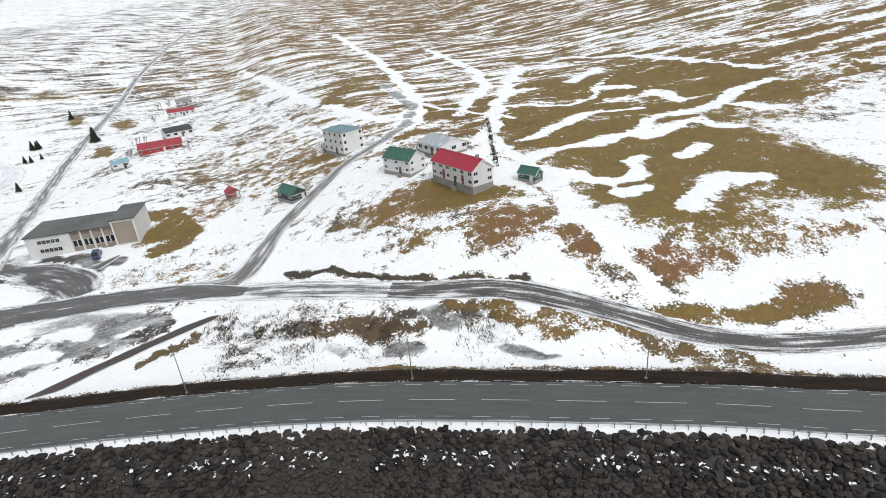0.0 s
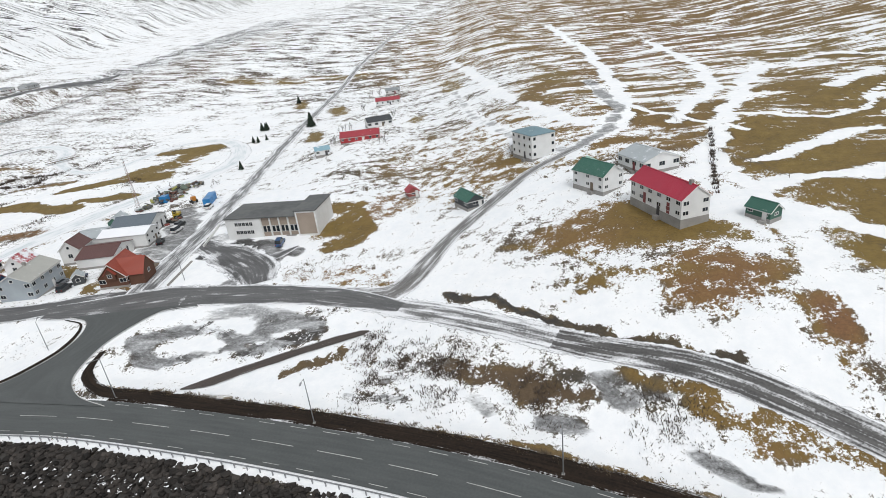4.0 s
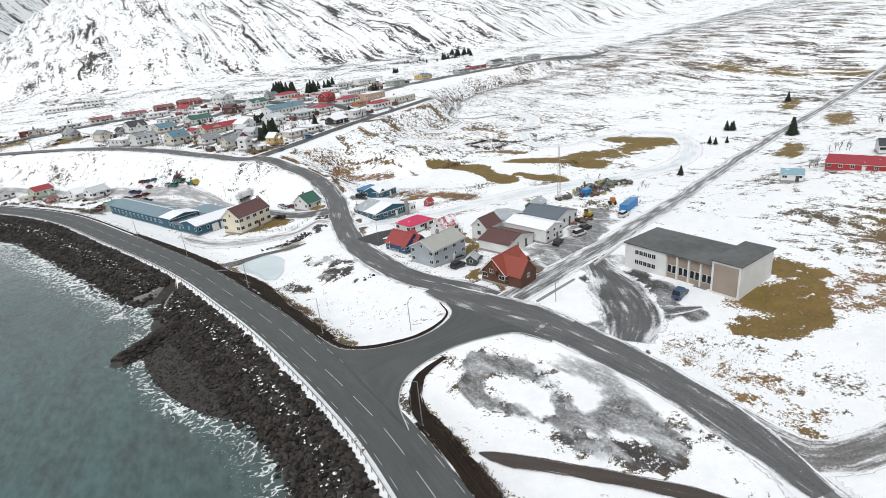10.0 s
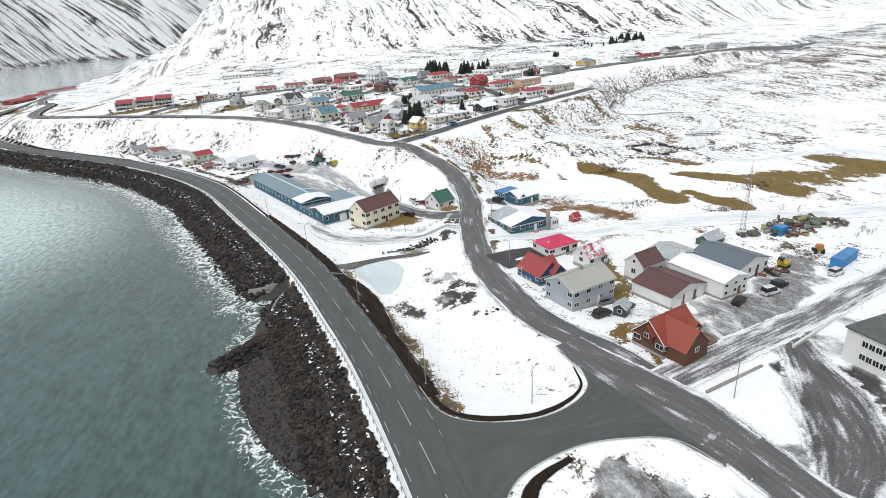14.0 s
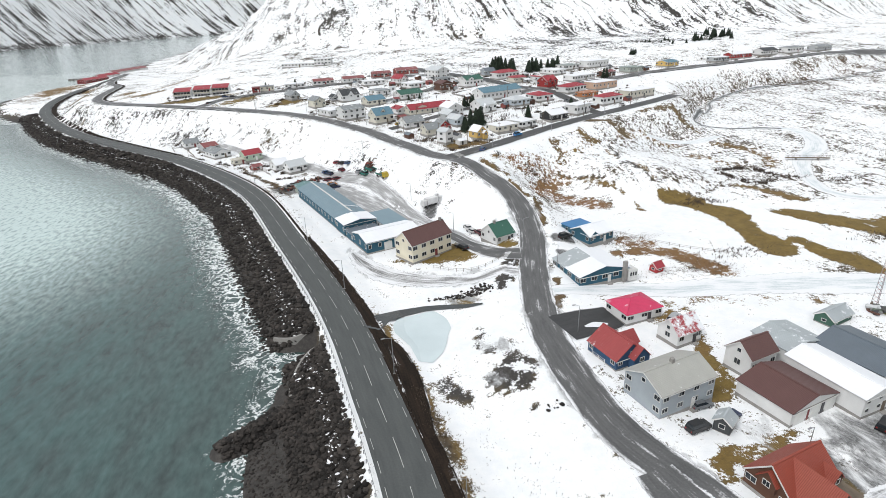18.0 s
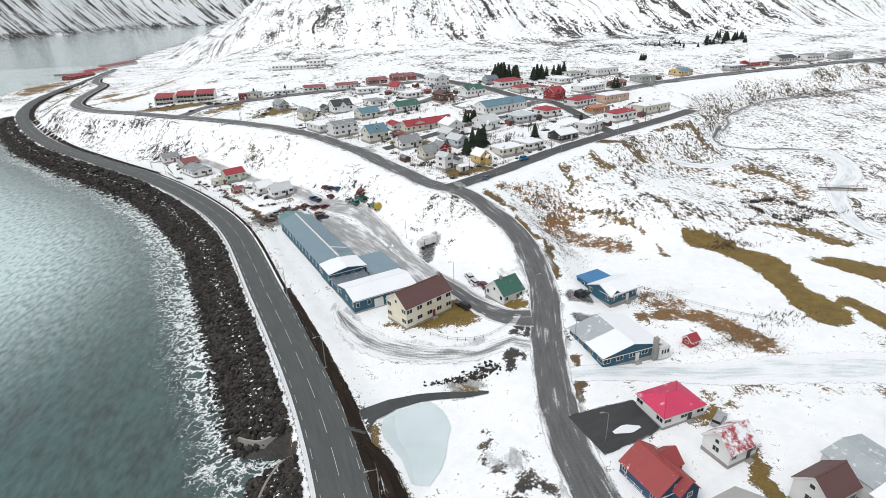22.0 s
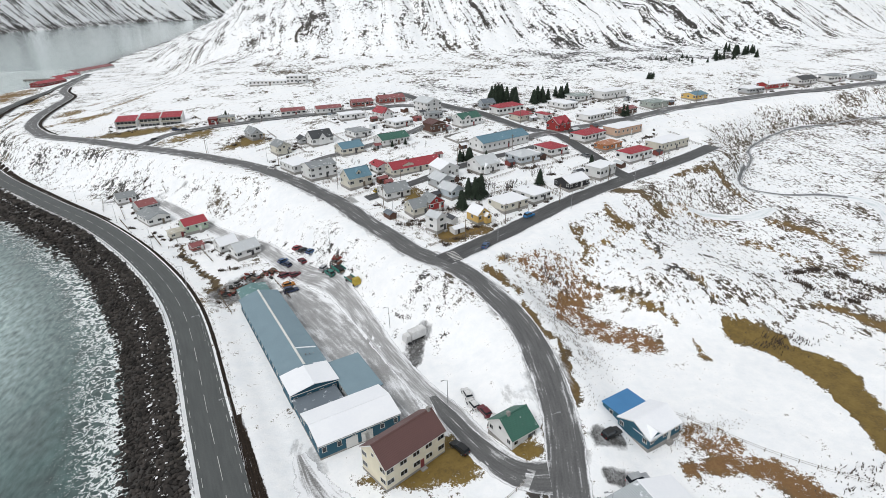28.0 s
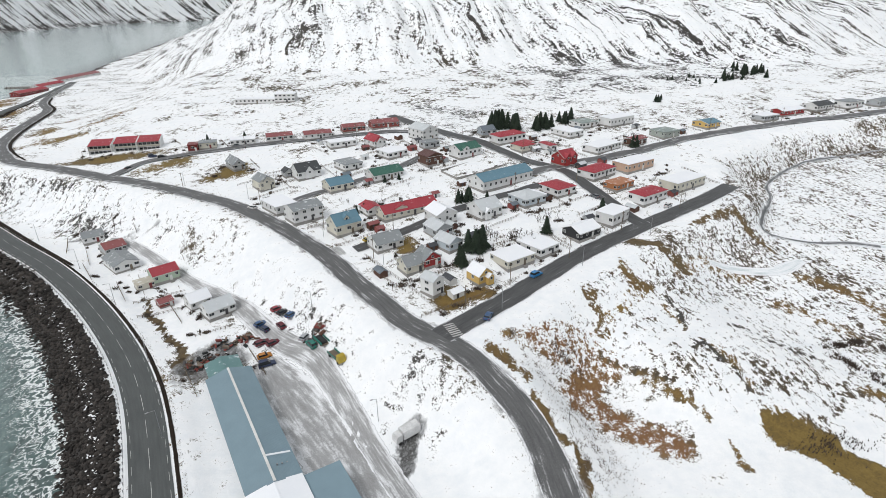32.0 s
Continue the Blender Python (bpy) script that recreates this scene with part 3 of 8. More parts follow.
def height(x, y):
    """The height of the bare ground over the sea."""
    x, y = np.asarray(x, float), np.asarray(y, float)
    inland, terrace, slope = along(COAST, x, y), along(BLUFF, x, y) * -1, along(FOOT, x, y)
    low = 4.2 - 1.0 * smooth((inland - 5) / 8) + 0.055 * np.clip(x - 45, 0, 130) * smooth((125 - y) / 60)
    low = low + 0.012 * np.clip(x - 60, 0, 400) * smooth((y - 60) / 60) + 0.02 * np.clip(x - 300, 0, 900)
    low = low + 11 * smooth((25 - y + 0.22 * (x - 40)) / 75) * smooth((inland - 8) / 45) + 0.03 * np.clip(-y - 40, 0, 400) * smooth((inland - 20) / 60)
    low = low + 0.06 * np.clip(x - 420 + 0.2 * y, 0, 5000) + 0.10 * np.clip(-140 - y + 0.05 * x, 0, 5000) * smooth((inland - 60) / 100)
    low = low + 7.5 * smooth((x - 76) / 22) * smooth((y - 215) / 30) * smooth((150 - x) / 40)
    low = low + (0.05 * np.clip(y - 230, 0, 180) + 0.03 * np.clip(x - 200, 0, 150) * smooth((y - 250) / 80)) * smooth((x - 120) / 60)
    top = 16.2 + 0.012 * (x - 40) + 0.07 * np.clip(y - 255, -40, 420) - 0.05 * np.clip(40 - x, 0, 200)
    west_end = smooth((-110 - x) / 110)
    top = top + (17.0 - 0.032 * np.clip(y - 500, 0, 420) - top) * west_end
    wide = 26 - 11 * smooth((x - 175) / 40)
    rise = smooth((terrace + wide) / (wide + 2))
    z = low + (np.maximum(top, low) - low) * rise
    z = z + np.where(slope > 0, (0.38 + 0.14 * smooth((x + 250) / 300)) * np.clip(slope, 0, 900) * smooth(slope / 60), 0.0) * 1.0
    z = z + (0.5 + 0.5 * smooth(inland / 200)) * wave(x, y, 1.7) * smooth((inland - 12) / 30) * 0.7
    z = z + smooth(slope / 80) * 7 * wave(x * 1.6, y * 0.25, 0.6)
    for line in (UPPER, EDGE, MOUTH):
        d, level = bed(line, x, y)
        z = z + (level - z) * (1 - smooth((d - 5.5) / 14.0))
    # the bank to the sea
    wide = 9.6 + 3.2 * smooth((y - 130) / 40) - 2.6 * smooth((y - 270) / 60)
    shore = 4.9 - 5.1 * smooth((-inland - 5.6) / wide) - 0.12 * np.clip(-inland - 5 - wide, 0, 60)
    shore = np.maximum(shore, 1.1 - 1.4 * ((x + 6 + 0.2 * (y - 112)) / 15) ** 2 - 1.2 * ((y - 110) / 30) ** 2)
    shore = np.maximum(shore, 1.7 - 0.75 * np.clip(bed([(-9, 134, 0), (-16, 129, 0), (-24, 122.4, 0)], x, y)[0] - 0.5, 0, 9))
    shore = np.maximum(shore, 3.4 - 0.8 * np.clip(bed([(-7.4, 143.5, 0), (-9.4, 137.5, 0)], x, y)[0] - 3.4, 0, 9))
    notch = (1 - smooth((bed([(-8.5, 149.3, 0), (-26, 149.6, 0)], x, y)[0] - 1.6) / 2.0)) * smooth((-6.4 - inland) / 1.0)
    shore = shore + (-0.5 - shore) * notch
    spread = np.interp(y, [a for a, b in SPIT], [b for a, b in SPIT])
    shore = np.where(spread > 6, np.maximum(shore, 4.2 - 1.6 * smooth((-inland - 6) / 30) - 3.4 * smooth((-inland - spread - 2) / 12)), shore)
    z = np.where(inland < 0, np.where(inland > -6, 4.9, shore), 4.9 + (z - 4.9) * smooth((inland - 4.2) / 9.0))
    return z


# ---- ground: one sheet, finer where the camera passes ----
def spaced(lo, hi, step, low_end, high_end, grow=1.13):
    mid = list(np.arange(lo, hi + 0.01, step))
    a, s = lo, step
    while a > low_end:
        s *= grow
        a -= s
        mid.insert(0, a)
    a, s = hi, step
    while a < high_end:
        s *= grow
        a += s
        mid.append(a)
    return np.array(mid)


GX, GY = spaced(-66, 132, 1.5, -2300, 4200, 1.035), spaced(-96, 306, 1.5, -2500, 4300, 1.035)
XX, YY = np.meshgrid(GX, GY)
ZZ = height(XX, YY)


def level(x, y):
    """The height of the ground sheet itself at a place."""
    i, j = int(np.clip(np.searchsorted(GX, x) - 1, 0, len(GX) - 2)), int(np.clip(np.searchsorted(GY, y) - 1, 0, len(GY) - 2))
    u, v = (x - GX[i]) / (GX[i + 1] - GX[i]), (y - GY[j]) / (GY[j + 1] - GY[j])
    a, b, c, d = ZZ[j, i], ZZ[j, i + 1], ZZ[j + 1, i], ZZ[j + 1, i + 1]
    return float(a * (1 - u) * (1 - v) + b * u * (1 - v) + c * (1 - u) * v + d * u * v)


WARP_X, WARP_Y = 5 * wave(XX * 2.1, YY * 2.3, 0.4) + 2 * wave(XX * 5.3, YY * 4.7, 2.2), 5 * wave(XX * 2.4, YY * 1.9, 5.1) + 2 * wave(XX * 4.9, YY * 5.6, 1.3)


def oval(x, y, rx, ry, turn=0.0, soft=0.6):
    """1 inside an oval patch of ground, fading to 0 at its rim."""
    c, s = math.cos(radians(turn)), math.sin(radians(turn))
    k = min(1.0, min(rx, ry) / 12)
    xx, yy = XX + k * WARP_X - x, YY + k * WARP_Y - y
    u, v = xx * c + yy * s, -xx * s + yy * c
    r = np.sqrt((u / rx) ** 2 + (v / ry) ** 2)
    return 1 - smooth((r - 1 + soft) / (2 * soft))


inland, slope, edge = along(COAST, XX, YY), along(FOOT, XX, YY), -along(BLUFF, XX, YY)
bare = 0.14 + 0.2 * smooth((XX - 85) / 60) * smooth((250 - YY) / 200)
veins = 0.35 * smooth((XX - 85) / 40) * smooth((270 - YY) / 60)
gullies, shelves, rusty, rocky, muddy = (np.zeros(XX.shape) for _ in range(5))
rock_face = smooth((slope + 50) / 130)
fall = np.clip(slope, -120, 1500)
strike = XX + (0.85 * smooth((XX + 20) / 380) - 0.25 * smooth((-120 - XX) / 200)) * fall + 9 * wave(XX * 0.5, fall * 1.3, 0.9)
gullies += (0.85 + 0.6 * smooth((XX - 40) / 200)) * rock_face
bare += 0.15 * rock_face
specks = (0.85 - 0.1 * rock_face) * smooth((YY - 470) / 80) * smooth((700 - XX) / 300)
skirt = smooth((edge - 90) / 60) * smooth((YY - 400) / 60) * smooth((500 - XX) / 200)
bare += 0.14 * skirt * (1 - rock_face)
gullies += 0.15 * skirt * (1 - rock_face)
rocky += 0.7 * skirt * (1 - rock_face)
rocky += rock_face
far_east = smooth((XX - 230) / 200) * smooth((520 - YY) / 150) * smooth((inland - 60) / 60)
shelves += 1.1 * far_east
bare += 0.2 * far_east + 0.08 * smooth((XX - 380) / 300) * smooth((420 - YY) / 200)
rusty += 0.4 * far_east
south = smooth((40 - YY) / 60) * smooth((XX - 80) / 60)
shelves += 1.2 * south
bare += 0.16 * south
bluff = smooth((edge + 30) / 8) * smooth((2 - edge) / 6)
lie = np.where(XX < 40, -0.75 * XX + 0.66 * YY, 0.85 * XX + 0.52 * YY)
strike, fall = np.where(bluff > 0, 2.2 * lie, strike), np.where(bluff > 0, 4.0 * edge, fall)
far_bluff = smooth((-50 - XX) / 80)
gullies += (0.12 + 0.12 * smooth((XX - 50) / 30) + 0.44 * far_bluff) * bluff
specks = np.maximum(specks, (0.42 + 0.48 * far_bluff) * bluff)
shelves += 0.15 * bluff * smooth((XX - 50) / 30)
bare += (0.09 + 0.17 * far_bluff + 0.1 * smooth((XX - 50) / 30)) * bluff
rusty += 0.45 * bluff * smooth((XX - 50) / 30)
rocky += 0.55 * bluff * smooth((XX - 50) / 30)

rocky += 1.0 * bluff * smooth((60 - XX) / 30)
specks = np.maximum(specks, (0.12 * smooth((YY - 120) / 40) + 0.3 * smooth((YY + 0.4 * XX - 265) / 30)) * smooth((XX - 66) / 20))
plain = smooth((XX - 75) / 30) * smooth((edge + 150) / 60) * smooth((-14 - edge) / 20) * smooth((YY + 0.4 * XX - 255) / 25)
bare += 0.12 * plain
shelves += 0.05 * plain
veins += 0.5 * plain
rusty += 0.3 * plain
rocky += 0.6 * plain
fine = np.clip(plain + 0.8 * bluff * smooth((XX - 50) / 30) + 0.6 * bluff * far_bluff + 0.5 * far_east, 0, 1)
town = smooth((edge - 4) / 10) * smooth((YY - 240) / 20) * smooth((520 - YY) / 40) * smooth((190 - XX) / 30)
bare += 0.11 * town
rocky += 0.7 * town
rocky = np.clip(rocky, 0, 1)
west = smooth((-50 - XX) / 60) * smooth((YY - 460) / 40) * smooth((edge - 8) / 15)
bare += 0.06 * west * (1 - skirt)
gullies = gullies * (0.85 + 0.45 * wave(XX * 0.8, YY * 0.4, 2.3))
upland = smooth((YY - 400) / 60) * (1 - rock_face) * smooth((XX - 120) / 100)
bare += 0.11 * upland
shelves += 0.2 * upland
rocky = np.clip(rocky + 0.7 * upland, 0, 1)
calm = 0.3 * south * smooth((-35 - YY) / 30) + 0.5 * np.maximum(rock_face, 0.8 * smooth((YY - 470) / 60))
hillside = smooth((XX - 62) / 25) * smooth((72 - YY) / 25) * smooth((260 - XX) / 120)
bare += 0.13 * hillside
rusty += 0.35 * hillside


def patch(x, y, rx, ry, turn, grass, rust=0.0, mud=0.0):
    """A patch where the snow has gone, with rusty heath or trodden slush."""
    global bare, rusty, muddy, rocky
    k = oval(x, y, rx, ry, turn)
    bare, rusty, muddy = np.maximum(bare, bare + (grass - bare) * k), rusty + (rust - rusty) * k, np.maximum(muddy, mud * k)
    rocky = rocky * (1 - k * (mud < 0.3))


patch(143, -120, 52, 47, -95, 0.95, 0, 0)
patch(81, -96, 28, 31, -95, 0.95, 0, 0)
patch(52, -79, 18, 19, -95, 0.95, 0, 0)
patch(51, -109, 13, 22, -95, 0.9, 0, 0)
patch(108, -67, 13, 28, -95, 0.9, 0, 0)
patch(33, -87, 9, 8, -95, 0.55, 0.1, 0)
patch(70, -20, 18, 12, -95, 0.5, 0.5, 0)
patch(64, -38, 9, 6, -95, 0.8, 0, 0)
patch(47, -41, 10, 8, -95, 0.7, 0.8, 0)
patch(36, -54, 4, 5, -95, 0.85, 1, 0)
patch(26, -68, 11, 5, -95, 0.62, 1, 0)
patch(25, -96, 13, 4, -95, 0.55, 0.6, 0)
patch(14, -86, 6, 3, -95, 0.65, 0.7, 0)
patch(12, -77, 13, 2, -95, 0.75, 0.2, 0)
patch(17, -50, 14, 2, -95, 0.75, 0.6, 0)
patch(93.5, 49, 6, 9, -95, 0.95, 0, 0)
patch(107, 37, 9, 9, -95, 0.75, 0.8, 0)
patch(119, -3, 16, 8, -95, 0.66, 0, 0)
patch(51, -24, 14, 2, -95, 0.5, 0.2, 0)
patch(64, 38, 15, 6, -95, 0.5, 0.7, 0)
patch(264, -13, 25, 51, -95, 0.6, 0.4, 0)
patch(338, -64, 43, 99, -95, 0.5, 0.6, 0)
patch(169, 23, 24, 29, -95, 0.42, 0.3, 0)
patch(115, 17, 16, 16, -95, 0.5, 0.3, 0)
patch(72, -22, 9, 7, -59, 0.62, 0.5, 0)
patch(70, -31, 7, 11, -59, 0.95, 0.1, 0)
patch(50, -21, 8, 1, -59, 0.7, 0.2, 0)
patch(83, 94, 13, 13, -14, 0.1, 0, 0.6)
patch(65, 109, 7, 19, -14, 0.3, 0, 0.3)
patch(25, 191, 7, 7, -7, 1.1, 0, 0)
patch(25, 162, 5, 3, -7, 0.6, 0, 0.5)
patch(40, 197, 11, 21, -7, 0.1, 0, 0.35)
patch(56, 254, 6, 3, -8, 0.6, 0.4, 0)
patch(-25, 277, 10, 13, -8, 0.3, 0, 0.7)
patch(19, 190, 7, 4, -8, 1, 0, 0)
patch(42, 188, 3, 3, -8, 0.9, 0, 0)
patch(-40, 410, 11, 9, -9, 0.9, 0, 0)
patch(43, 274, 5, 6, -9, 1, 0.2, 0)
patch(52, 275, 5, 4, -9, 0.8, 0.3, 0)
patch(34, 308, 4, 6, -9, 0.8, 0, 0)
patch(-26, 275, 10, 18, -9, 0.4, 0.1, 0.5)
patch(232, 445, 101, 17, -9, 0.35, 0.3, 0)

patch(-112, 453, 26, 6, 4, 1.0)
patch(-78, 430, 18, 7, 20, 0.8)
patch(-46, 404, 9, 6, 30, 0.85)
patch(-167, 519, 20, 9, 25, 0.8, 0.2)
patch(-195, 562, 9, 16, 10, 0.85, 0.2)
patch(-196, 612, 14, 16, 10, 0.62, 0.6)
patch(-247, 592, 7, 22, 20, 0.75, 0.4)
patch(-300, 723, 12, 30, 10, 0.7, 0.4)
patch(-352, 770, 26, 62, 8, 0.8, 0.45)
patch(-330, 690, 16, 40, 10, 0.55, 0.4)

def track(points, width, mud, grass=0.0):
    """A trodden or driven way worn into the snow."""
    global muddy, bare
    d = bed([(x, y, 0) for x, y in points], XX + 0.25 * WARP_X, YY + 0.25 * WARP_Y)[0]
    k = 1 - smooth((d - width * 0.4) / (width * 0.35))
    muddy, bare = np.maximum(muddy, mud * k), bare * (1 - 0.6 * k) + grass * k


track([(26, 234), (22, 224), (18, 226)], 6.0, 0.7)
track([(74, 76), (80, 66), (72, 60)], 7.0, 0.72)
track([(66, 96), (78, 98), (92, 103), (104, 108)], 10.0, 0.6)
track([(96, 108), (108, 112), (114, 118)], 7.0, 0.6)
track([(57, 180), (62, 179)], 5.0, 0.7)
track([(58, 190), (62, 189)], 5.0, 0.7)
track([(123, -16), (135, -24), (160, -30), (230, -20)], 5.0, 0.55)
track([(122, -14), (140, 0), (200, 30), (300, 60)], 4.0, 0.45)
track([(-66, 366), (-95, 372), (-110, 382)], 4.5, 0.55)

def strip(points, width, grass, rust=0.0, mud=0.0, rock=0.0):
    """A winding band of ground where the snow has gone."""
    global bare, rusty, muddy, veins, rocky, calm, shelves
    d = bed([(x, y, 0) for x, y in points], XX + 0.45 * WARP_X, YY + 0.45 * WARP_Y)[0]
    k = 1 - smooth((d - width * 0.25) / (width * 0.4))
    bare, rusty, muddy, veins = bare + (grass - bare) * k, rusty + (rust - rusty) * k, np.maximum(muddy, mud * k), veins * (1 - k)
    rocky = rocky + (rock - rocky) * k
    if grass > 0.7 or grass < 0.2:
        calm, shelves = calm + (0.75 - calm) * k, shelves * (1 - k)


strip([(92, 226), (104, 212), (110, 195), (110, 172)], 15, 0.1)
strip([(132, 216), (150, 203), (180, 200)], 12, 0.14)
strip([(112, 221), (119, 214), (121, 203), (118, 183), (118, 172)], 11, 1.0)
strip([(127, 176), (128, 167), (130, 155)], 7, 0.95)
strip([(140, 195), (150, 187), (154, 176), (156, 162)], 13, 1.0)
strip([(162, 178), (178, 169), (196, 172)], 19, 0.72)
strip([(198, 191), (206, 181), (209, 170)], 14, 1.0)
strip([(145, 229), (151, 215), (153, 209)], 5, 0.8, 0.3)
strip([(127, 212), (133, 196), (137, 180), (141, 166)], 7, 0.08)
strip([(79, 190), (87, 178), (96, 163)], 9, 0.62, 0.9)
strip([(64, 254), (80, 256)], 10, 0.54, 1.0)
strip([(81, 250), (70, 242), (75, 230), (83, 222)], 12, 0.6, 1.0)
strip([(107, 267), (108, 255), (110, 233)], 2.2, 0.6, 0.3)
strip([(82, 252), (95, 227), (99, 212)], 2.0, 0.6, 0.3)
strip([(86, 262), (96, 270), (104, 274)], 5, 0.55, 0.2)
strip([(120, 284), (136, 291), (150, 287)], 7, 0.48, 0.4)
strip([(63.6, 50), (66, 45), (66.7, 38), (66, 33)], 3.0, 0.62, 0.6)
strip([(74, 81), (80, 76), (78, 68), (74, 61), (77, 55)], 6.5, 0.1, 0, 0.85)
strip([(68, 66), (57, 64)], 7, 0.1, 0, 0.62)
strip([(58, 70), (60, 75), (66, 79)], 9, 0.02)

# snow-filled tracks, field edges and stone walls of the valley side
for line, width, share in (([(180, -20), (150, -45), (128, -62)], 3, 0.05), ([(446, 93), (327, 50), (231, 20), (170, -3)], 6, 0.02), ([(534, 15), (397, -16), (276, -28), (175, -32), (146, -30), (133, -24)], 7, 0.02),
                           ([(390, -60), (260, -70), (190, -66), (140, -45)], 5, 0.04), ([(112, -50), (88, -54), (66, -58)], 3, 0.08), ([(60, -58), (50, -54), (34, -60), (22, -62)], 3, 0.1)):
    strip(line, width, share)
for line in ([(116, -48), (96, -46), (82, -44)], [(74, -50), (58, -52), (40, -50), (26, -54)], [(68, 46), (62, 36), (60, 22)]):
    strip(line, 1.8, 0.62, 0.3)
strip([(70, -3), (58, -20), (48, -24)], 2.2, 0.6, 0.1)
strip([(280, 128), (300, 140)], 12, 0.7)
strip([(424, 292), (424, 237), (432, 174)], 26, 0.6)
strip([(310, 172), (330, 180)], 12, 0.72)
strip([(215, 62), (230, 62)], 8, 0.7)
strip([(277, -8), (240, -2), (205, 4)], 16, 0.72, 0.3)
strip([(453, 68), (453, 35)], 24, 0.65)
strip([(205, 110), (222, 118)], 9, 0.68)
strip([(300, 60), (330, 72), (360, 70)], 14, 0.66)
strip([(240, -10), (262, 0), (280, -4)], 20, 0.7)

# black peat and gravel showing between the roads
strip([(26, 146), (27.5, 141), (29, 133)], 6, 0.5, 0, 0, 1.0)
strip([(29, 131), (29.5, 126), (26.5, 127)], 6, 0.72, 0, 0, 1.0)
strip([(16, 130), (19, 123)], 3.5, 0.62, 0, 0, 1.0)
strip([(30, 119.5), (31, 118)], 2.2, 0.8, 0, 0, 1.0)
strip([(45, 60), (47, 53), (46, 46), (40, 43)], 9, 0.1, 0, 0.5, 1.0)
strip([(30, 63), (35.5, 67.9), (39, 63.8), (41, 58), (38.5, 52), (36.5, 48)], 5.5, 0.46, 0.1, 0.6, 1.0)
strip([(29.5, 63), (30.5, 57), (32.7, 51.7), (35, 47.5)], 4.5, 0.42, 0.1, 0.6, 1.0)
strip([(31.5, 45.5), (36, 39), (41, 34), (45, 34)], 6.0, 0.62, 0.3, 0.45, 1.0)
strip([(45.5, 37), (44.5, 45), (40, 45)], 8, 0.4, 0.2, 0.62, 1.0)
strip([(36, 57), (34, 53)], 4, 0.02, 0, 0)
strip([(41, 50), (43, 47)], 4, 0.02, 0, 0)
strip([(50, 36), (51, 28)], 4, 0.4, 0, 0.5, 0.9)
strip([(27.7, 33.7), (31.1, 30.4), (34.2, 27.3), (36.5, 25.6)], 4.2, 0.72, 0.35, 0, 0.55)
strip([(61.7, 50.5), (64.7, 50), (65.1, 43.6), (64.4, 35), (63.7, 27.4)], 2.4, 0.55, 0.7)
strip([(59.3, 53.5), (57.8, 44), (56.4, 34.6), (55.8, 24)], 1.8, 0.8, 0.1, 0, 0.9)
strip([(52.5, 9), (48.7, -1), (44.6, -9.4), (41.6, -15.2)], 2.8, 0.95, 0, 0, 1.0)
strip([(41, -15), (36, -27), (27, -44)], 3.4, 0.82, 0.2, 0, 0.85)
strip([(33, 20.5), (33, 18)], 5, 0.62, 0.5, 0, 0.75)
strip([(38.4, 17), (37, 13), (33, 12)], 3, 0.5, 0.2, 0.3, 0.9)
strip([(29.3, 12.4), (32.7, 6.7), (32.4, 2.3)], 5.5, 0.5, 0.3, 0.45, 0.85)
strip([(32.4, 2.3), (29.9, -2.4), (28.1, -6.6), (26, -10.1), (24.4, -14.2), (25.5, -17.9)], 5.0, 0.6, 0.55, 0.25, 0.6)
strip([(25, 19), (24.4, 13.8), (24, 8.8)], 3.5, 0.42, 0, 0.55, 0.95)
strip([(24.4, 0.5), (22.3, -5)], 4, 0.3, 0, 0.5, 0.9)
strip([(20, -14.4), (19.8, -17.2)], 3.5, 0.6, 0, 0.6, 0.95)
strip([(27.8, -20.7), (24.2, -23)], 5, 0.4, 0.1, 0.6, 0.9)
strip([(30.3, -21.1), (28.9, -24.3), (27.2, -27.3)], 2.6, 0.7, 0.6)
# gardens by the junction houses
strip([(52, 101), (56.5, 101), (67, 104.5)], 4, 0.7, 0.2)
strip([(51.6, 97.5), (53, 101)], 3, 0.75, 0.1)
strip([(61, 88.5), (64.8, 90.6), (69, 92.7)], 3.2, 0.85, 0.1)
strip([(69, 130), (69, 124), (65, 118), (61, 116)], 4.5, 0.8)
strip([(67, 143), (73, 150), (76, 146)], 3.5, 0.6, 0.2)
strip([(71.5, 136), (70, 131)], 4, 0.7, 0.3)
strip([(45.4, 151), (48, 157), (50, 164)], 2.6, 0.72, 0.5, 0, 0.4)
strip([(52, 141.5), (55.4, 142.6)], 2.6, 0.0)
strip([(74, 180), (86, 179.5), (92, 170), (95, 163)], 6, 0.66, 0.8)
strip([(80, 150.7), (95, 147), (106, 142)], 5, 0.48, 0.4)
strip([(60, 86), (68, 90), (70, 97)], 4, 0.75)
strip([(60, 101), (54.6, 95.5), (57, 88)], 3.4, 0.72, 0.4)
strip([(172, -2.6), (148, -17.6)], 5, 0.05)

strip([(38, 172.5), (22, 173), (9, 178), (2, 187), (-3, 199)], 11, 0.15, 0, 0.4)
strip([(41.5, 180), (40.6, 176), (38.6, 170), (36.6, 165)], 5.5, 0.74, 0, 0, 1.0)
strip([(57.2, 200), (59.2, 214), (58.2, 230), (54.4, 242), (48, 250.6)], 3.0, 0.8, 0.3, 0, 0.25)
strip([(45, 262), (54, 268)], 2.0, 0.6, 0.2)

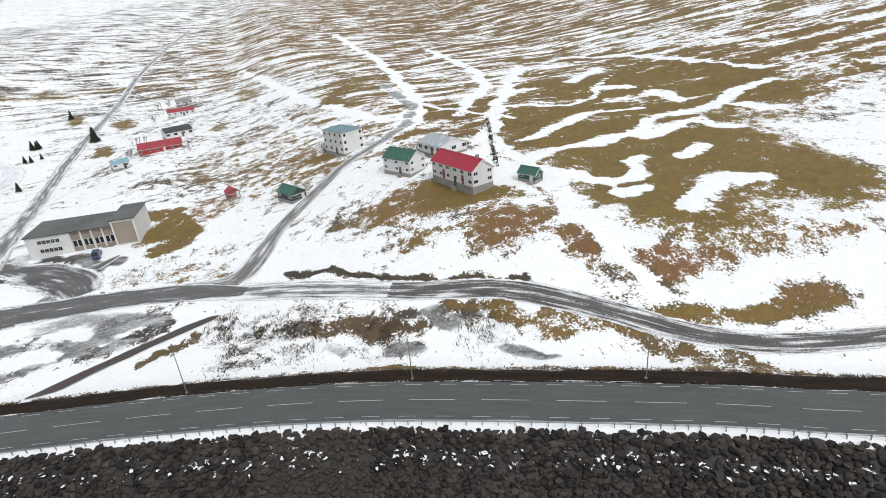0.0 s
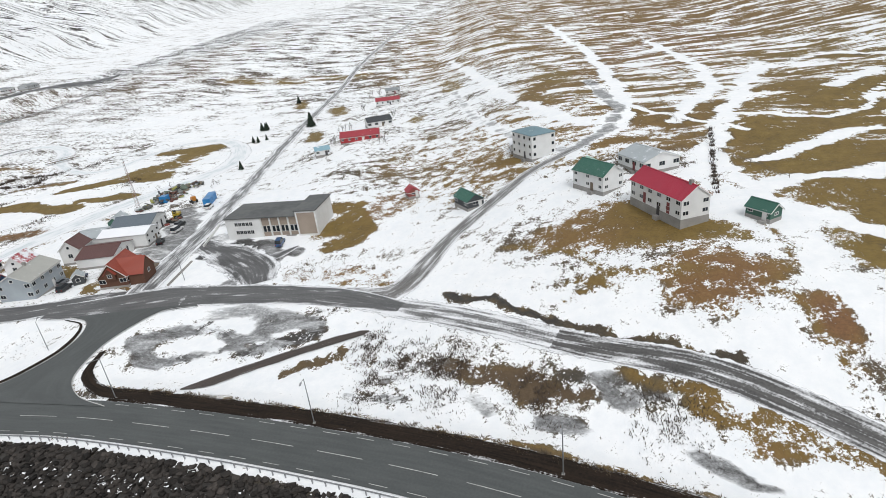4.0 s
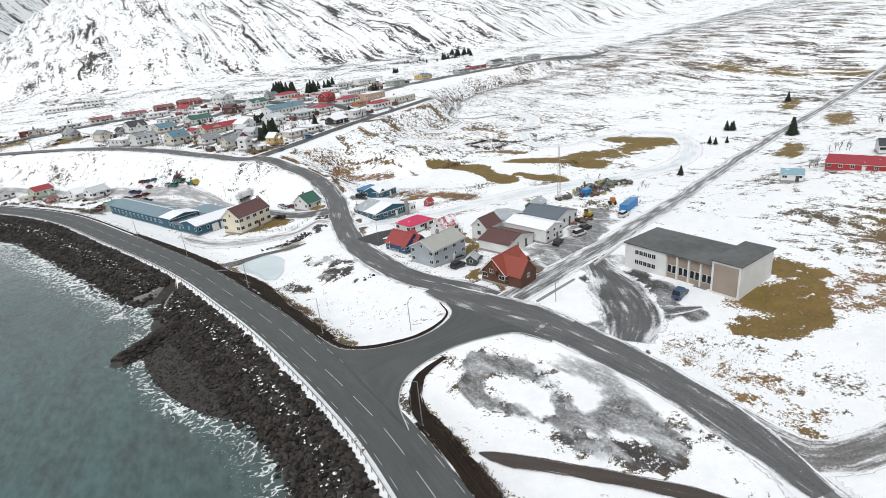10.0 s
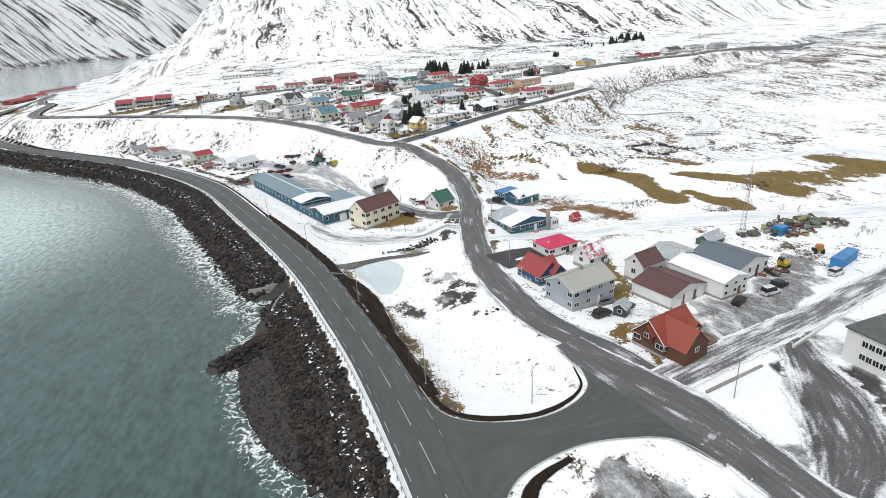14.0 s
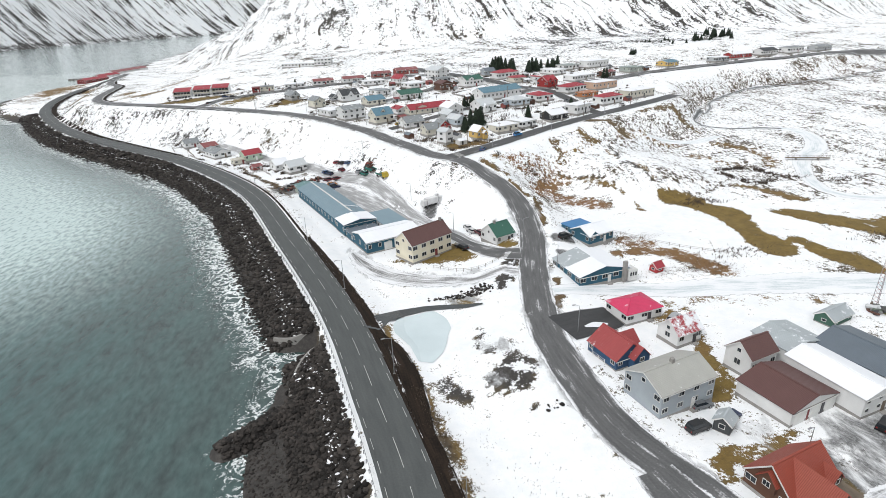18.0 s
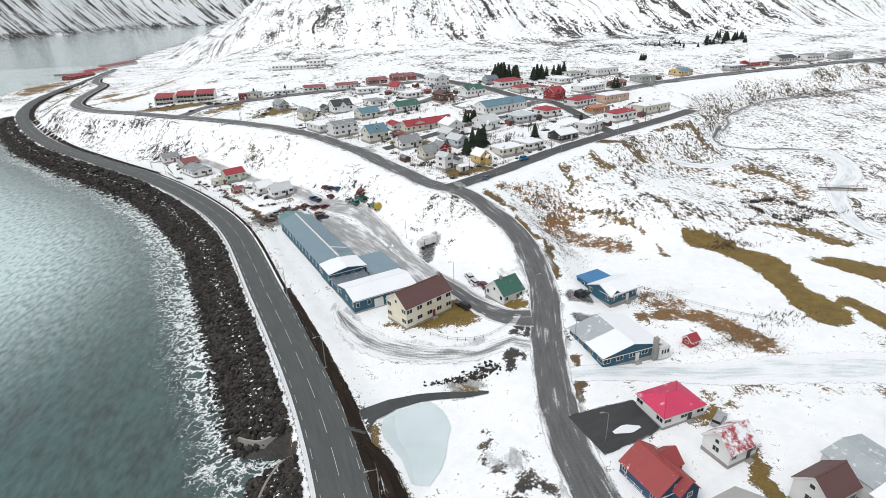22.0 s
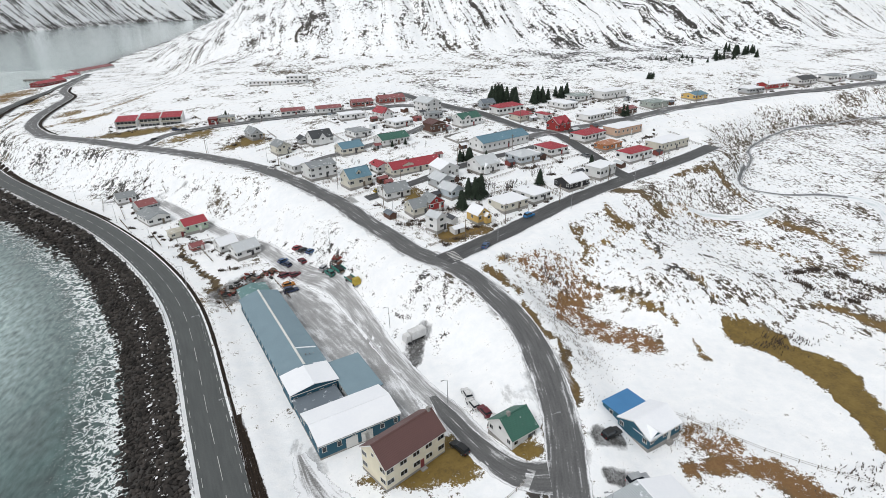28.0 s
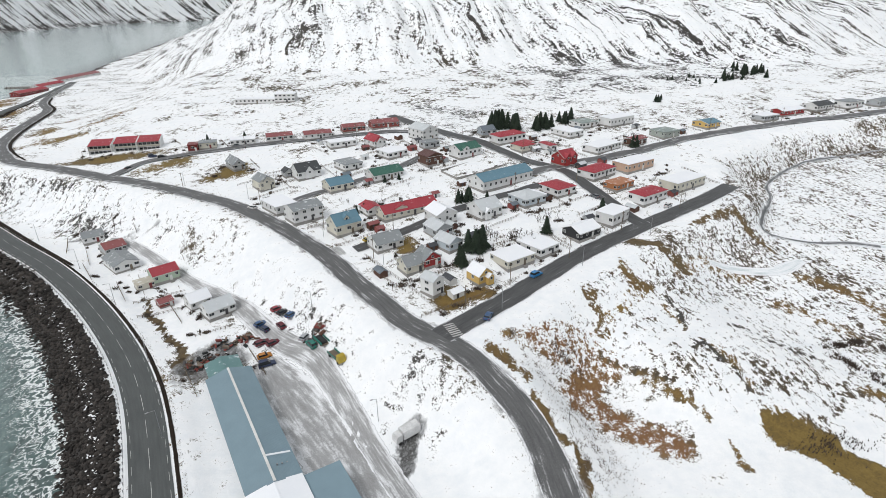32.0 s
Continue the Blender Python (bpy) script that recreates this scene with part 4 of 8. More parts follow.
# brown outcrops, drains and meadow strips below the terrace
for line, width, share, red, stony in (([(101, 289), (99, 281), (99.5, 275), (105, 274)], 4, 0.8, 0.3, 0.2), ([(112, 298), (117, 295), (121, 289), (123, 284)], 5.5, 0.76, 0.2, 0.5), ([(83, 271), (83, 265), (85, 259)], 4.5, 0.72, 0.3, 0.3), ([(138, 308), (150, 312), (164, 318)], 5, 0.76, 0.3, 0.4),
                                       ([(165, 315), (167, 307), (172, 301)], 5, 0.78, 0.3, 0.3), ([(74, 257), (81, 254), (81, 247), (73, 246)], 8, 0.66, 0.8, 0), ([(150, 270), (156, 261), (159, 251)], 5, 0.62, 0.4, 0.1), ([(168, 283), (177, 270), (178, 259), (173, 246)], 6, 0.64, 0.4, 0.1),
                                       ([(109.2, 271), (109.5, 260), (107.4, 250), (107.2, 240), (109.5, 232)], 1.7, 0.9, 0, 1.0), ([(106, 253), (105, 244), (105.6, 235)], 1.3, 0.8, 0, 1.0), ([(122, 257), (127, 251), (139, 243)], 1.3, 0.85, 0, 1.0), ([(81, 254), (87, 244), (93, 236)], 1.6, 0.8, 0.2, 0.8)):
    strip(line, width, share, red, 0, stony)
# grass and hut meadow beside the hall, tussock rows by the hill lane
strip([(106, 57), (104, 50), (96, 46)], 9, 0.82, 0.1)
strip([(96, 46), (88, 41), (81, 42), (79.5, 45)], 7, 0.8, 0.1)
strip([(97, 38), (102, 42), (107, 41), (106, 34)], 6, 0.66, 0.7)
strip([(63.7, 50), (64.8, 37), (63.6, 24)], 3.6, 0.5, 0.6)
strip([(72, 46), (76, 36), (74, 28)], 8, 0.4, 0.1, 0, 0.7)
strip([(56.9, 67.5), (58, 62)], 1.4, 1.0, 0, 0, 1.0)
strip([(-42, 302), (-34, 287)], 10, 0.05)
strip([(-58, 317), (-53, 309), (-45, 293), (-38, 281), (-33, 273), (-27, 270)], 2.6, 0.9, 0.3, 0, 0.55)
strip([(-27, 270), (-25, 276), (-21, 284), (-17.4, 289)], 3.2, 0.9, 0.3, 0, 0.7)
strip([(-50, 350), (-41, 341), (-31, 327)], 8, 0.36, 0.1, 0, 0.7)
strip([(-165, 560), (-150, 590)], 16, 0.55, 0.3)
strip([(-186, 505), (-178, 520), (-190, 545)], 10, 0.6, 0.2)
strip([(-140, 520), (-110, 505)], 9, 0.45, 0.4)
strip([(-60, 500), (-20, 497), (10, 500)], 6, 0.4, 0, 0, 1.0)

# snow lying in lanes, hollows and along the walls of the hill pasture
for line, width in (([(145, -59), (133, -85), (139, -94), (173, -117)], 3), ([(214, -86), (244, -121), (217, -140), (169, -151), (136, -161)], 5), ([(96, -47), (110, -50), (137, -58), (235, -93)], 6), ([(99, -58), (115, -79), (118, -90), (116, -103)], 4),
                    ([(85, -58), (89, -77), (95, -93), (105, -106), (108, -120), (119, -140), (123, -153)], 6), ([(72, -61), (59, -70), (62, -79), (71, -82)], 5), ([(151, -109), (148, -112)], 8), ([(135, -119), (123, -119)], 9),
                    ([(90, -92), (93, -104), (94, -112)], 9), ([(53, -70), (54, -75)], 6), ([(88, -113), (85, -118)], 5), ([(50, -100), (51, -93), (42, -80)], 7), ([(98, -137), (108, -133)], 6), ([(170, -100), (190, -118)], 8), ([(75, -100), (70, -92)], 5)):
    strip(line, width, 0.1)
strip([(30, -24), (25, -34), (21, -42), (17, -50), (15, -56)], 5.5, 0.68, 0.25)
strip([(10, -57), (5, -64), (1, -69)], 6, 0.62, 0.3, 0, 0.4)
strip([(17, -61), (14, -69), (11, -76)], 4, 0.66, 0.1)
strip([(29, -15), (29, -21), (26, -28)], 5, 0.45, 0, 0.5, 0.9)
strip([(16, -32), (14, -38)], 3.5, 0.4, 0, 0.7, 0.9)
strip([(23.4, 143.5), (25.3, 139.8), (29.1, 140), (31, 135.8)], 5.5, 0.56, 0.2, 0.42, 0.95)
strip([(24.6, 128.1), (28.2, 129.3), (31, 130.4)], 5.5, 0.62, 0.1, 0.42, 1.0)
strip([(15.2, 130.6), (17.4, 127.3)], 3.8, 0.6, 0, 0.45, 1.0)
strip([(46.6, 184), (50, 196), (57, 206), (60, 214)], 2.6, 0.7, 0.4, 0, 0.5)
rocky = np.clip(np.maximum(rocky, 0.75 * (1 - smooth((bare - 0.36) / 0.16))), 0, 1)
strip([(303, 394), (266, 391), (247, 386), (228, 377), (212, 365), (204, 351), (189, 336), (177, 322)], 7, 0.5, 0.35, 0, 0.75)
strip([(200, 338), (192, 326), (196, 316), (215, 309)], 4, 0.46, 0.2, 0, 0.8)
# the verges and the bank of the coast road
spit = smooth((np.interp(YY, [a for a, b in SPIT], [b for a, b in SPIT]) - 12) / 8) * smooth((ZZ - 0.9) / 0.8)
bank = smooth((-6.0 - inland) / 0.5) * (1 - spit)
reach = 8.2 + 1.6 * wave(YY * 1.7, YY * 0.6, 1.1) - 2.6 * smooth((YY - 165) / 30)
verge = smooth((inland - 4.2) / 0.4) * smooth((reach + 1.6 - inland) / 1.6) * smooth((560 - YY) / 100)
soil = verge * smooth((reach - inland) / 1.2)
bare = bare + (0.62 - bare) * verge * smooth((175 - YY) / 20)
rocky = rocky * (1 - verge) + 0.85 * soil
rusty = rusty * (1 - verge) + 0.25 * verge
bare = bare + (1.3 - bare) * bank
rocky = rocky + (1.0 - rocky) * bank
rusty, gullies, shelves = rusty * (1 - bank), gullies * (1 - bank), shelves * (1 - bank)
kerb = smooth((-4.4 - inland) / 0.3) * (1 - bank) * (1 - spit)
bare = bare * (1 - kerb)
muddy = muddy * (1 - bank) * (1 - kerb)
near_road = 1 - smooth((bed(UPPER, XX, YY)[0] - 3.5) / 3.5)
bare = bare + 0.16 * near_road
muddy = np.maximum(muddy, 0.5 * near_road)


def sheet(name, gx, gy, zz, material, layers, keep=None):
    """A height field as one mesh with named layers of values."""
    ny, nx = zz.shape
    xx, yy = np.meshgrid(gx, gy)
    co = np.stack([xx, yy, zz], -1).reshape(-1, 3)
    i = np.arange(nx * ny).reshape(ny, nx)
    quads = np.stack([i[:-1, :-1], i[:-1, 1:], i[1:, 1:], i[1:, :-1]], -1)
    quads = quads.reshape(-1, 4) if keep is None else quads[keep]
    me = bpy.data.meshes.new(name)
    me.from_pydata(co.tolist(), [], quads.tolist())
    for key, values in layers.items():
        me.attributes.new(key, "FLOAT", "POINT").data.foreach_set("value", np.clip(values, -2, 2).astype(np.float32).ravel())
    me.polygons.foreach_set("use_smooth", [True] * len(me.polygons))
    me.materials.append(material)
    return new(name, me)


ground = tagged(sheet("ground", GX, GY, ZZ, ground_material(), dict(bare=bare, gully=gullies, shelf=shelves, rust=rusty, rock=rocky, mud=muddy, vein=veins, calm=calm, strike=strike / 2500, fall=fall / 2500, speck=specks, fine=fine)),
                "snow-patched brown grass and gravel of a coastal valley", "ground", kind="structure")
SX, SY = spaced(-230, 20, 2.5, -4800, 900, 1.12), spaced(-120, 560, 2.5, -2600, 4800, 1.12)
sx, sy = np.meshgrid(SX, SY)
sd, sz = -along(COAST, sx, sy), height(sx, sy)
foam = 0.39 - (0.3 - 0.1 * smooth((sy - 150) / 40)) * np.clip(-0.25 - sz, 0, 9) + 0.1 * smooth((sy - 150) / 40) * np.exp(-((sd - 24 - 2.5 * np.sin(sy * 0.06)) / 2.2) ** 2) - 0.25 * np.clip(sz, 0, 1) + 0.16 * np.exp(-((sz + 0.25) / 0.2) ** 2) * (0.6 + 0.4 * np.sin(sy * 0.23 + sx * 0.1)) - 0.09 * smooth((152 - sy) / 20)
# last layer: where the water colour is paled to stand for reflected sky
sea = tagged(sheet("water", SX, SY, np.zeros(sx.shape), sea_material(), dict(foam=foam, shoal=np.clip(1 - (sd - 16) / 60, 0, 1), sky_sheen=(0.95 * smooth((sy + 0.8 * sd - 205) / 120) - 0.15 * smooth((sy - 420) / 300)) * smooth((sd - 12) / 60))), "grey-green fjord water with foam along the shore", "sea", kind="structure")


# ---- small tools ----
def part(name, bm, material, parent=None, label=""):
    me = bpy.data.meshes.new(name)
    bm.to_mesh(me)
    bm.free()
    me.materials.append(material)
    ob = new(name, me)
    if parent:
        ob.parent = parent
    return tagged(ob, label)


def meshed(name, verts, faces, material, parent=None, label="", uv=None):
    me = bpy.data.meshes.new(name)
    me.from_pydata([tuple(v) for v in verts], [], faces)
    if uv:
        lay = me.uv_layers.new()
        for lo in me.loops:
            lay.data[lo.index].uv = uv[lo.vertex_index]
    me.materials.append(material)
    ob = new(name, me)
    if parent:
        ob.parent = parent
    return tagged(ob, label)


def box(bm, x0, y0, z0, x1, y1, z1, bevel=0.0):
    made = bmesh.ops.create_cube(bm, size=1, matrix=Matrix.Translation(((x0 + x1) / 2, (y0 + y1) / 2, (z0 + z1) / 2)) @ Matrix.Diagonal((x1 - x0, y1 - y0, z1 - z0, 1)))
    if bevel:
        bmesh.ops.bevel(bm, geom=list({e for v in made["verts"] for e in v.link_edges}), offset=bevel, segments=1, affect="EDGES")
    return bm


def rod(bm, a, b, r0, r1=None, sides=8):
    """A tapered bar between two points."""
    a, b = Vector(a), Vector(b)
    m = Matrix.Translation((a + b) / 2) @ (b - a).to_track_quat("Z", "Y").to_matrix().to_4x4()
    bmesh.ops.create_cone(bm, cap_ends=True, segments=sides, radius1=r0, radius2=r0 if r1 is None else r1, depth=(b - a).length, matrix=m)
    return bm


def fresh():
    return bmesh.new()


def curve_through(points, step=3.0):
    """Points every few metres along a smooth line through the given ones."""
    p = [Vector(q[:2]) for q in points]
    p = [2 * p[0] - p[1]] + p + [2 * p[-1] - p[-2]]
    out = []
    for a, b, c, d in zip(p, p[1:], p[2:], p[3:]):
        k = max(1, int((c - b).length / step))
        for i in range(k):
            t = i / k
            out.append(0.5 * (2 * b + (c - a) * t + (2 * a - 5 * b + 4 * c - d) * t * t + (3 * b - a - 3 * c + d) * t ** 3))
    return out + [p[-2]]


ROADS, HOUSES = [], []


def clear(y):
    """How much higher a road lies where the ground sheet grows coarse."""
    return 0.5 * float(smooth((y - 300) / 120))


def ribbon(name, points, widths, material, lift, label, kind="structure", columns=6, shift=0.0, parent=None, step=3.0, category="road"):
    """A strip of road laid on the ground along a line; widths: one, or one for each point of the smooth line by linear spread."""
    line = curve_through(points, step)
    n = len(line)
    if category == "road" and not parent:
        ROADS.extend(tuple(q) for q in line)
    verts, faces = [], []
    for k, q in enumerate(line):
        d = (line[min(k + 1, n - 1)] - line[max(k - 1, 0)]).normalized()
        side = Vector((d.y, -d.x))
        w = widths if isinstance(widths, (int, float)) else float(np.interp(k / (n - 1), np.linspace(0, 1, len(widths)), widths))
        for c in range(columns + 1):
            s = q + side * (shift + w * (c / columns - 0.5))
            verts.append((s.x, s.y, level(s.x, s.y) + lift + (clear(s.y) if kind == "structure" and category == "road" else 0.6 * clear(s.y))))
    for k in range(n - 1):
        for c in range(columns):
            i = k * (columns + 1) + c
            faces.append((i, i + 1, i + columns + 2, i + columns + 1))
    run = [0.0]
    for a, b in zip(line, line[1:]):
        run.append(run[-1] + (b - a).length)
    uv = [(c / columns, run[k]) for k in range(n) for c in range(columns + 1)]
    ob = meshed(name, verts, faces, material, parent, uv=uv)
    return tagged(ob, label, "" if parent else category, kind=kind)


# ---- roads ----
road = ribbon("road_coast", COAST[1:27], 8.4, ASPHALT, 0.10, "grey two-lane coast road with worn dashed lines")
ribbon("road_village", UPPER, 8.4, SLUSH, 0.12, "winding village street with slushy wheel tracks")
BLACKTOP = paving("wet_village_asphalt", (0.095, 0.096, 0.098), (0.032, 0.033, 0.034), 0.2, 0.03, 0.14)
ribbon("road_edge_street", EDGE, 8.2, BLACKTOP, 0.14, "wet asphalt street along the edge of the terrace")
INLAND = [(36, 79), (50, 83.5), (73, 89), (108, 97.6), (146, 109), (205, 127), (298, 151), (441, 183), (607, 210), (825, 235)]
ribbon("road_inland", INLAND[:5], [8, 8, 7.5, 7, 6.6], paving("smeared_slush", (0.23, 0.232, 0.235), (0.085, 0.086, 0.088), 0.36, 0.03, 0.22), 0.16, "straight wet slushy road running up the valley")
ribbon("road_inland_upper", INLAND[4:], [6.6, 6.5, 7], paving("snowed_up_asphalt", (0.24, 0.24, 0.245), (0.1, 0.1, 0.102), 0.34, 0.07, 0.3), 0.16, "snowed-up upper stretch of the valley road")
HILL = [(50, 80), (54, 70), (55.6, 49.4), (54.7, 31), (56, 22), (63, 18), (79, 13.6), (93, 6.7), (111, -3), (123, -16)]
ribbon("road_hill", HILL, [9, 8.5, 8, 5.5, 4.8, 4.5], MUD, 0.13, "wet gravel lane climbing to the hillside houses")
ribbon("road_hill_mouth", [(47, 82), (52, 74), (55, 60), (55.4, 46), (54.6, 36), (53, 26), (51, 18)], [11, 10, 9.5, 8.5, 8, 7.5, 4], SLUSH, 0.15, "broad slushy asphalt from the junction to the lane fork", columns=8)
DIRT = [(54.4, 30), (52, 22), (48.6, 12), (44.6, 1.7), (37.4, -13.7), (35, -20)]
ribbon("road_gravel_south", [(37.4, -13.7), (35, -20), (29.3, -36), (20.7, -50), (8, -69), (3, -90), (-2, -140)], [5.4, 5.4, 5, 4.6, 4.6], WETGRAVEL, 0.13, "dark wet gravel track with snow between the ruts")
ribbon("road_gravel", DIRT, [7.6, 7.6, 7.2, 6.6, 5.6], paving("snowy_gravel_ruts", (0.26, 0.26, 0.262), (0.085, 0.084, 0.083), 0.37, 0.07, 0.3), 0.12, "half snow-covered gravel track beside the coast road")


def apron(name, left, right, material, lift, label, columns=10, rows=24):
    """A paved mouth between two kerb lines."""
    a, b = curve_through(left, 0.5), curve_through(right, 0.5)
    verts, faces, uv = [], [], []
    for k in range(rows + 1):
        p, q = a[round(k / rows * (len(a) - 1))], b[round(k / rows * (len(b) - 1))]
        for c in range(columns + 1):
            s = p.lerp(q, c / columns)
            verts.append((s.x, s.y, level(s.x, s.y) + lift))
            uv.append((0.1 + 0.8 * c / columns, k * 1.5))
    for k in range(rows):
        for c in range(columns):
            i = k * (columns + 1) + c
            faces.append((i, i + 1, i + columns + 2, i + columns + 1))
    return tagged(meshed(name, verts, faces, material, uv=uv), label, "road", kind="structure")


FORECOURT = paving("driven_forecourt", (0.15, 0.15, 0.152), (0.045, 0.045, 0.046), 0.27, 0.0, 0.35)
ribbon("forecourt", [(82, 88), (78.5, 81.5), (75, 75), (71.5, 68.5), (67, 62), (60, 57)], [7, 9, 13.5, 14, 14, 10], FORECOURT, 0.13, "black asphalt forecourt under tyre-swirled slush", columns=8, category="forecourt", step=1.5)
ribbon("forecourt", [(70, 63), (74.5, 59), (79.5, 55.6)], [6, 4.5, 1], FORECOURT, 0.12, "dark wet arm of the forecourt below the hall's steps", columns=5, category="forecourt", step=1.5)
ribbon("verge_soil", KERB_NORTH, [0.5, 1.3, 1.8, 1.4, 1.2, 0.6, 0.3], SOIL, 0.13, "strip of black soil along the kerb of the snowy island", shift=-1.0, category="verge", step=0.8)
ribbon("verge_soil", [(18.2, 54), (18.4, 62.5), (22.6, 69.6), (29.5, 72.8)], [4.0, 3.0, 2.2, 1.2], SOIL, 0.12, "bare black soil round the junction island", category="verge", step=1.0)
ribbon("road_junction_core", [(43, 101), (45.5, 90), (49, 79), (53, 67)], [7, 11, 15, 10], SLUSH, 0.165, "slushy asphalt where the village roads meet", columns=8)
apron("road_junction", KERB_NORTH, KERB_SOUTH, ASPHALT, 0.18, "asphalt mouth of the village junction")
for kerb in (KERB_NORTH, KERB_SOUTH):
    ribbon("kerb_line", kerb, 0.16, PAINT, 0.2, "", columns=1, parent=road, step=0.7)
ribbon("road_terrace_lane", [(16, 311), (34.7, 319.5), (54, 333), (80, 345), (96, 352)], 5.5, BLACKTOP, 0.15, "narrow village lane between the gardens")
ribbon("road_cross_street", [(122, 311), (118.6, 327), (115, 347), (110.3, 368), (99, 384), (90, 404.5), (82, 421), (66.6, 438), (42, 480)], 6.6, BLACKTOP, 0.17, "slushy cross street climbing through the village")
ribbon("road_valley_street", [(93, 366), (118, 374), (147, 382), (185, 397), (226, 409), (267, 417), (332, 424), (450, 440)], 7.0, SLUSH, 0.19, "street leading past the last houses up the valley")
ribbon("road_school_street", [(-100, 418), (-92, 437), (-71, 444), (-45, 447.5), (-21, 448.5), (10, 448), (36, 446), (60, 440)], 5.5, SLUSH, 0.15, "snowy street below the row of red-roofed houses")
ribbon("road_middle_lane", [(-17, 356), (1, 366), (20.5, 376), (37, 386), (50, 399)], 4.5, SLUSH, 0.16, "snow-edged lane between village houses")
ribbon("road_shore_lane", [(42, 182), (39.6, 183.6), (35, 191), (30.4, 204), (25, 214), (14, 241), (3, 266), (-8, 279), (-24, 304), (-46, 329), (-77, 364), (-88, 372)], [7, 6.5, 6, 6, 7, 8, 7, 6, 5, 4.5, 4, 3], YARD, 0.15, "grey slushy lane along the foot of the bluff", columns=8)
ribbon("road_shore_mouth", [(44.9, 181.4), (42.6, 181.8), (39.6, 183.4), (36.1, 188.4), (32.3, 196.6), (29.2, 203.8), (27, 211)], [8.5, 7, 5.4, 5, 5, 4.6, 2], SLUSH, 0.17, "wet asphalt lane curving in behind the cream house", columns=6)
ribbon("yard_warehouse", [(25, 206), (18, 222), (11, 238), (2, 255), (-8, 274)], [9, 15, 17, 16, 9], YARD, 0.11, "packed grey slush in the warehouse yard", columns=10, shift=-4.5, category="yard")
ribbon("road_house_loop", [(42, 170.5), (38, 173.4), (30.6, 172.6), (18.6, 174), (8.5, 179), (2, 187), (-2.5, 198)], [6, 6.5, 7, 9, 10, 8, 3], LOOP, 0.12, "slushy loop drive round the cream house", columns=8)
ribbon("driveway", [(43.2, 142.2), (51, 144.5), (58, 147.4)], [11, 10, 8], WET, 0.15, "wet black asphalt driveway at the pink-roofed house", columns=5, category="driveway")
ribbon("snow_drift", [(48.4, 142), (51, 142.8), (54.4, 143.6)], [0.6, 2.4, 0.5], SNOW, 0.2, "strip of snow left on the black driveway", category="snow", columns=4, step=1.0)
ribbon("verge_soil", COAST[2:9] + [(11.7, 59)], [4.2, 4.2, 4.4, 4.4, 4.4, 4.4], SOIL, 0.07, "strip of bare black soil beside the coast road", shift=6.1, category="verge")
ribbon("verge_soil", [(8.4, 92)] + COAST[10:15], [4.0, 3.8, 3.6, 3.2, 2.4], SOIL, 0.07, "strip of bare black soil beside the coast road", shift=5.5, category="verge")
ribbon("verge_soil", COAST[13:24], [0.8, 1.3, 0.7, 1.2, 0.6, 1.2], SOIL, 0.07, "strip of bare black soil beside the coast road", shift=5.2, category="verge")
ribbon("verge_soil", COAST[17:26], [1.5, 3, 4.5, 4.5, 3.5, 2], SOIL, 0.2, "dark rocky cut beside the far coast road", shift=6.4, category="verge")
ribbon("verge_soil", UPPER[24:33], [1.2, 2.5, 3.5, 3.5, 3, 2], SOIL, 0.2, "dark rocky cut beside the winding upper road", shift=5.4, category="verge")
ribbon("verge_soil", [(3.6, 147.5), (6.6, 143), (8.4, 136), (9.6, 127), (10.8, 114)], [2, 4, 5, 4.5, 2.5], SOIL, 0.09, "dark stony soil bank below the coast road", category="verge", step=1.5)
ribbon("path_gravel", [(20.9, 48.6), (22.3, 47.4), (27.6, 41.9), (34.5, 33.6), (39.1, 27.7), (41.8, 23.4), (42.5, 22)], [0.5, 3.2, 3.3, 2.5, 3.0, 2.6, 3.1, 2.6, 0.6], paving("brown_path_gravel", (0.075, 0.055, 0.045), (0.034, 0.028, 0.025), 0.17, 0.0, 0.22), 0.12, "bare brown gravel footpath through the snow", category="path")
ICE = paving("river_ice", (0.68, 0.73, 0.75), (0.5, 0.56, 0.58), 0.43, 0.0, 0.3)
DARKWATER = surface("stream_water", (0.06, 0.065, 0.065), 0.2, (0.03, 0.034, 0.035), 0.6, 0, 0.1, 4.0)
ribbon("water_river", [(29, 158), (21.5, 159.2), (15, 159.4), (9.4, 158.4), (4.8, 155), (2.2, 150)], [0.8, 2, 2.2, 2.6, 4, 4], DARKWATER, 0.14, "dark unfrozen stream mouth beside the pond", category="river", columns=3)
ribbon("water_frozen_river", [(204, 303), (213, 297), (218, 289), (215, 277), (204, 263), (189, 252), (178, 237), (169, 219), (171, 207), (183, 200), (202, 200), (218, 196), (224.5, 183), (216, 165), (203, 151.5), (185, 141), (166, 138), (149, 140), (130, 146), (107, 152), (92, 154.5), (77, 156.5), (62, 159.5), (47, 159)], [4, 7, 10, 10, 8, 7, 6, 6, 6, 6, 6, 7, 9, 10, 11, 11, 11, 11, 12, 12, 11, 9, 7, 5], ICE, 0.07, "frozen meandering river under wind-blown snow", category="river", columns=4)
STREAM = [(420, 402), (342, 392), (303, 391), (266, 388), (247, 383), (228, 373), (214, 362), (207, 350), (192, 334), (181, 322), (177, 315), (183, 311), (190, 306), (204, 303), (213, 297)]
ribbon("water_stream", STREAM, [1.4, 1.6, 2.2, 1.8, 2.4, 1.7, 2.6, 2.0, 2.6, 2.2, 3.0, 2.4, 3.4], paving("stream_slush", (0.2, 0.21, 0.215), (0.04, 0.042, 0.044), 0.24, 0.0, 0.5), 0.16, "grey half-frozen stream winding under the bluff", category="river", columns=4)
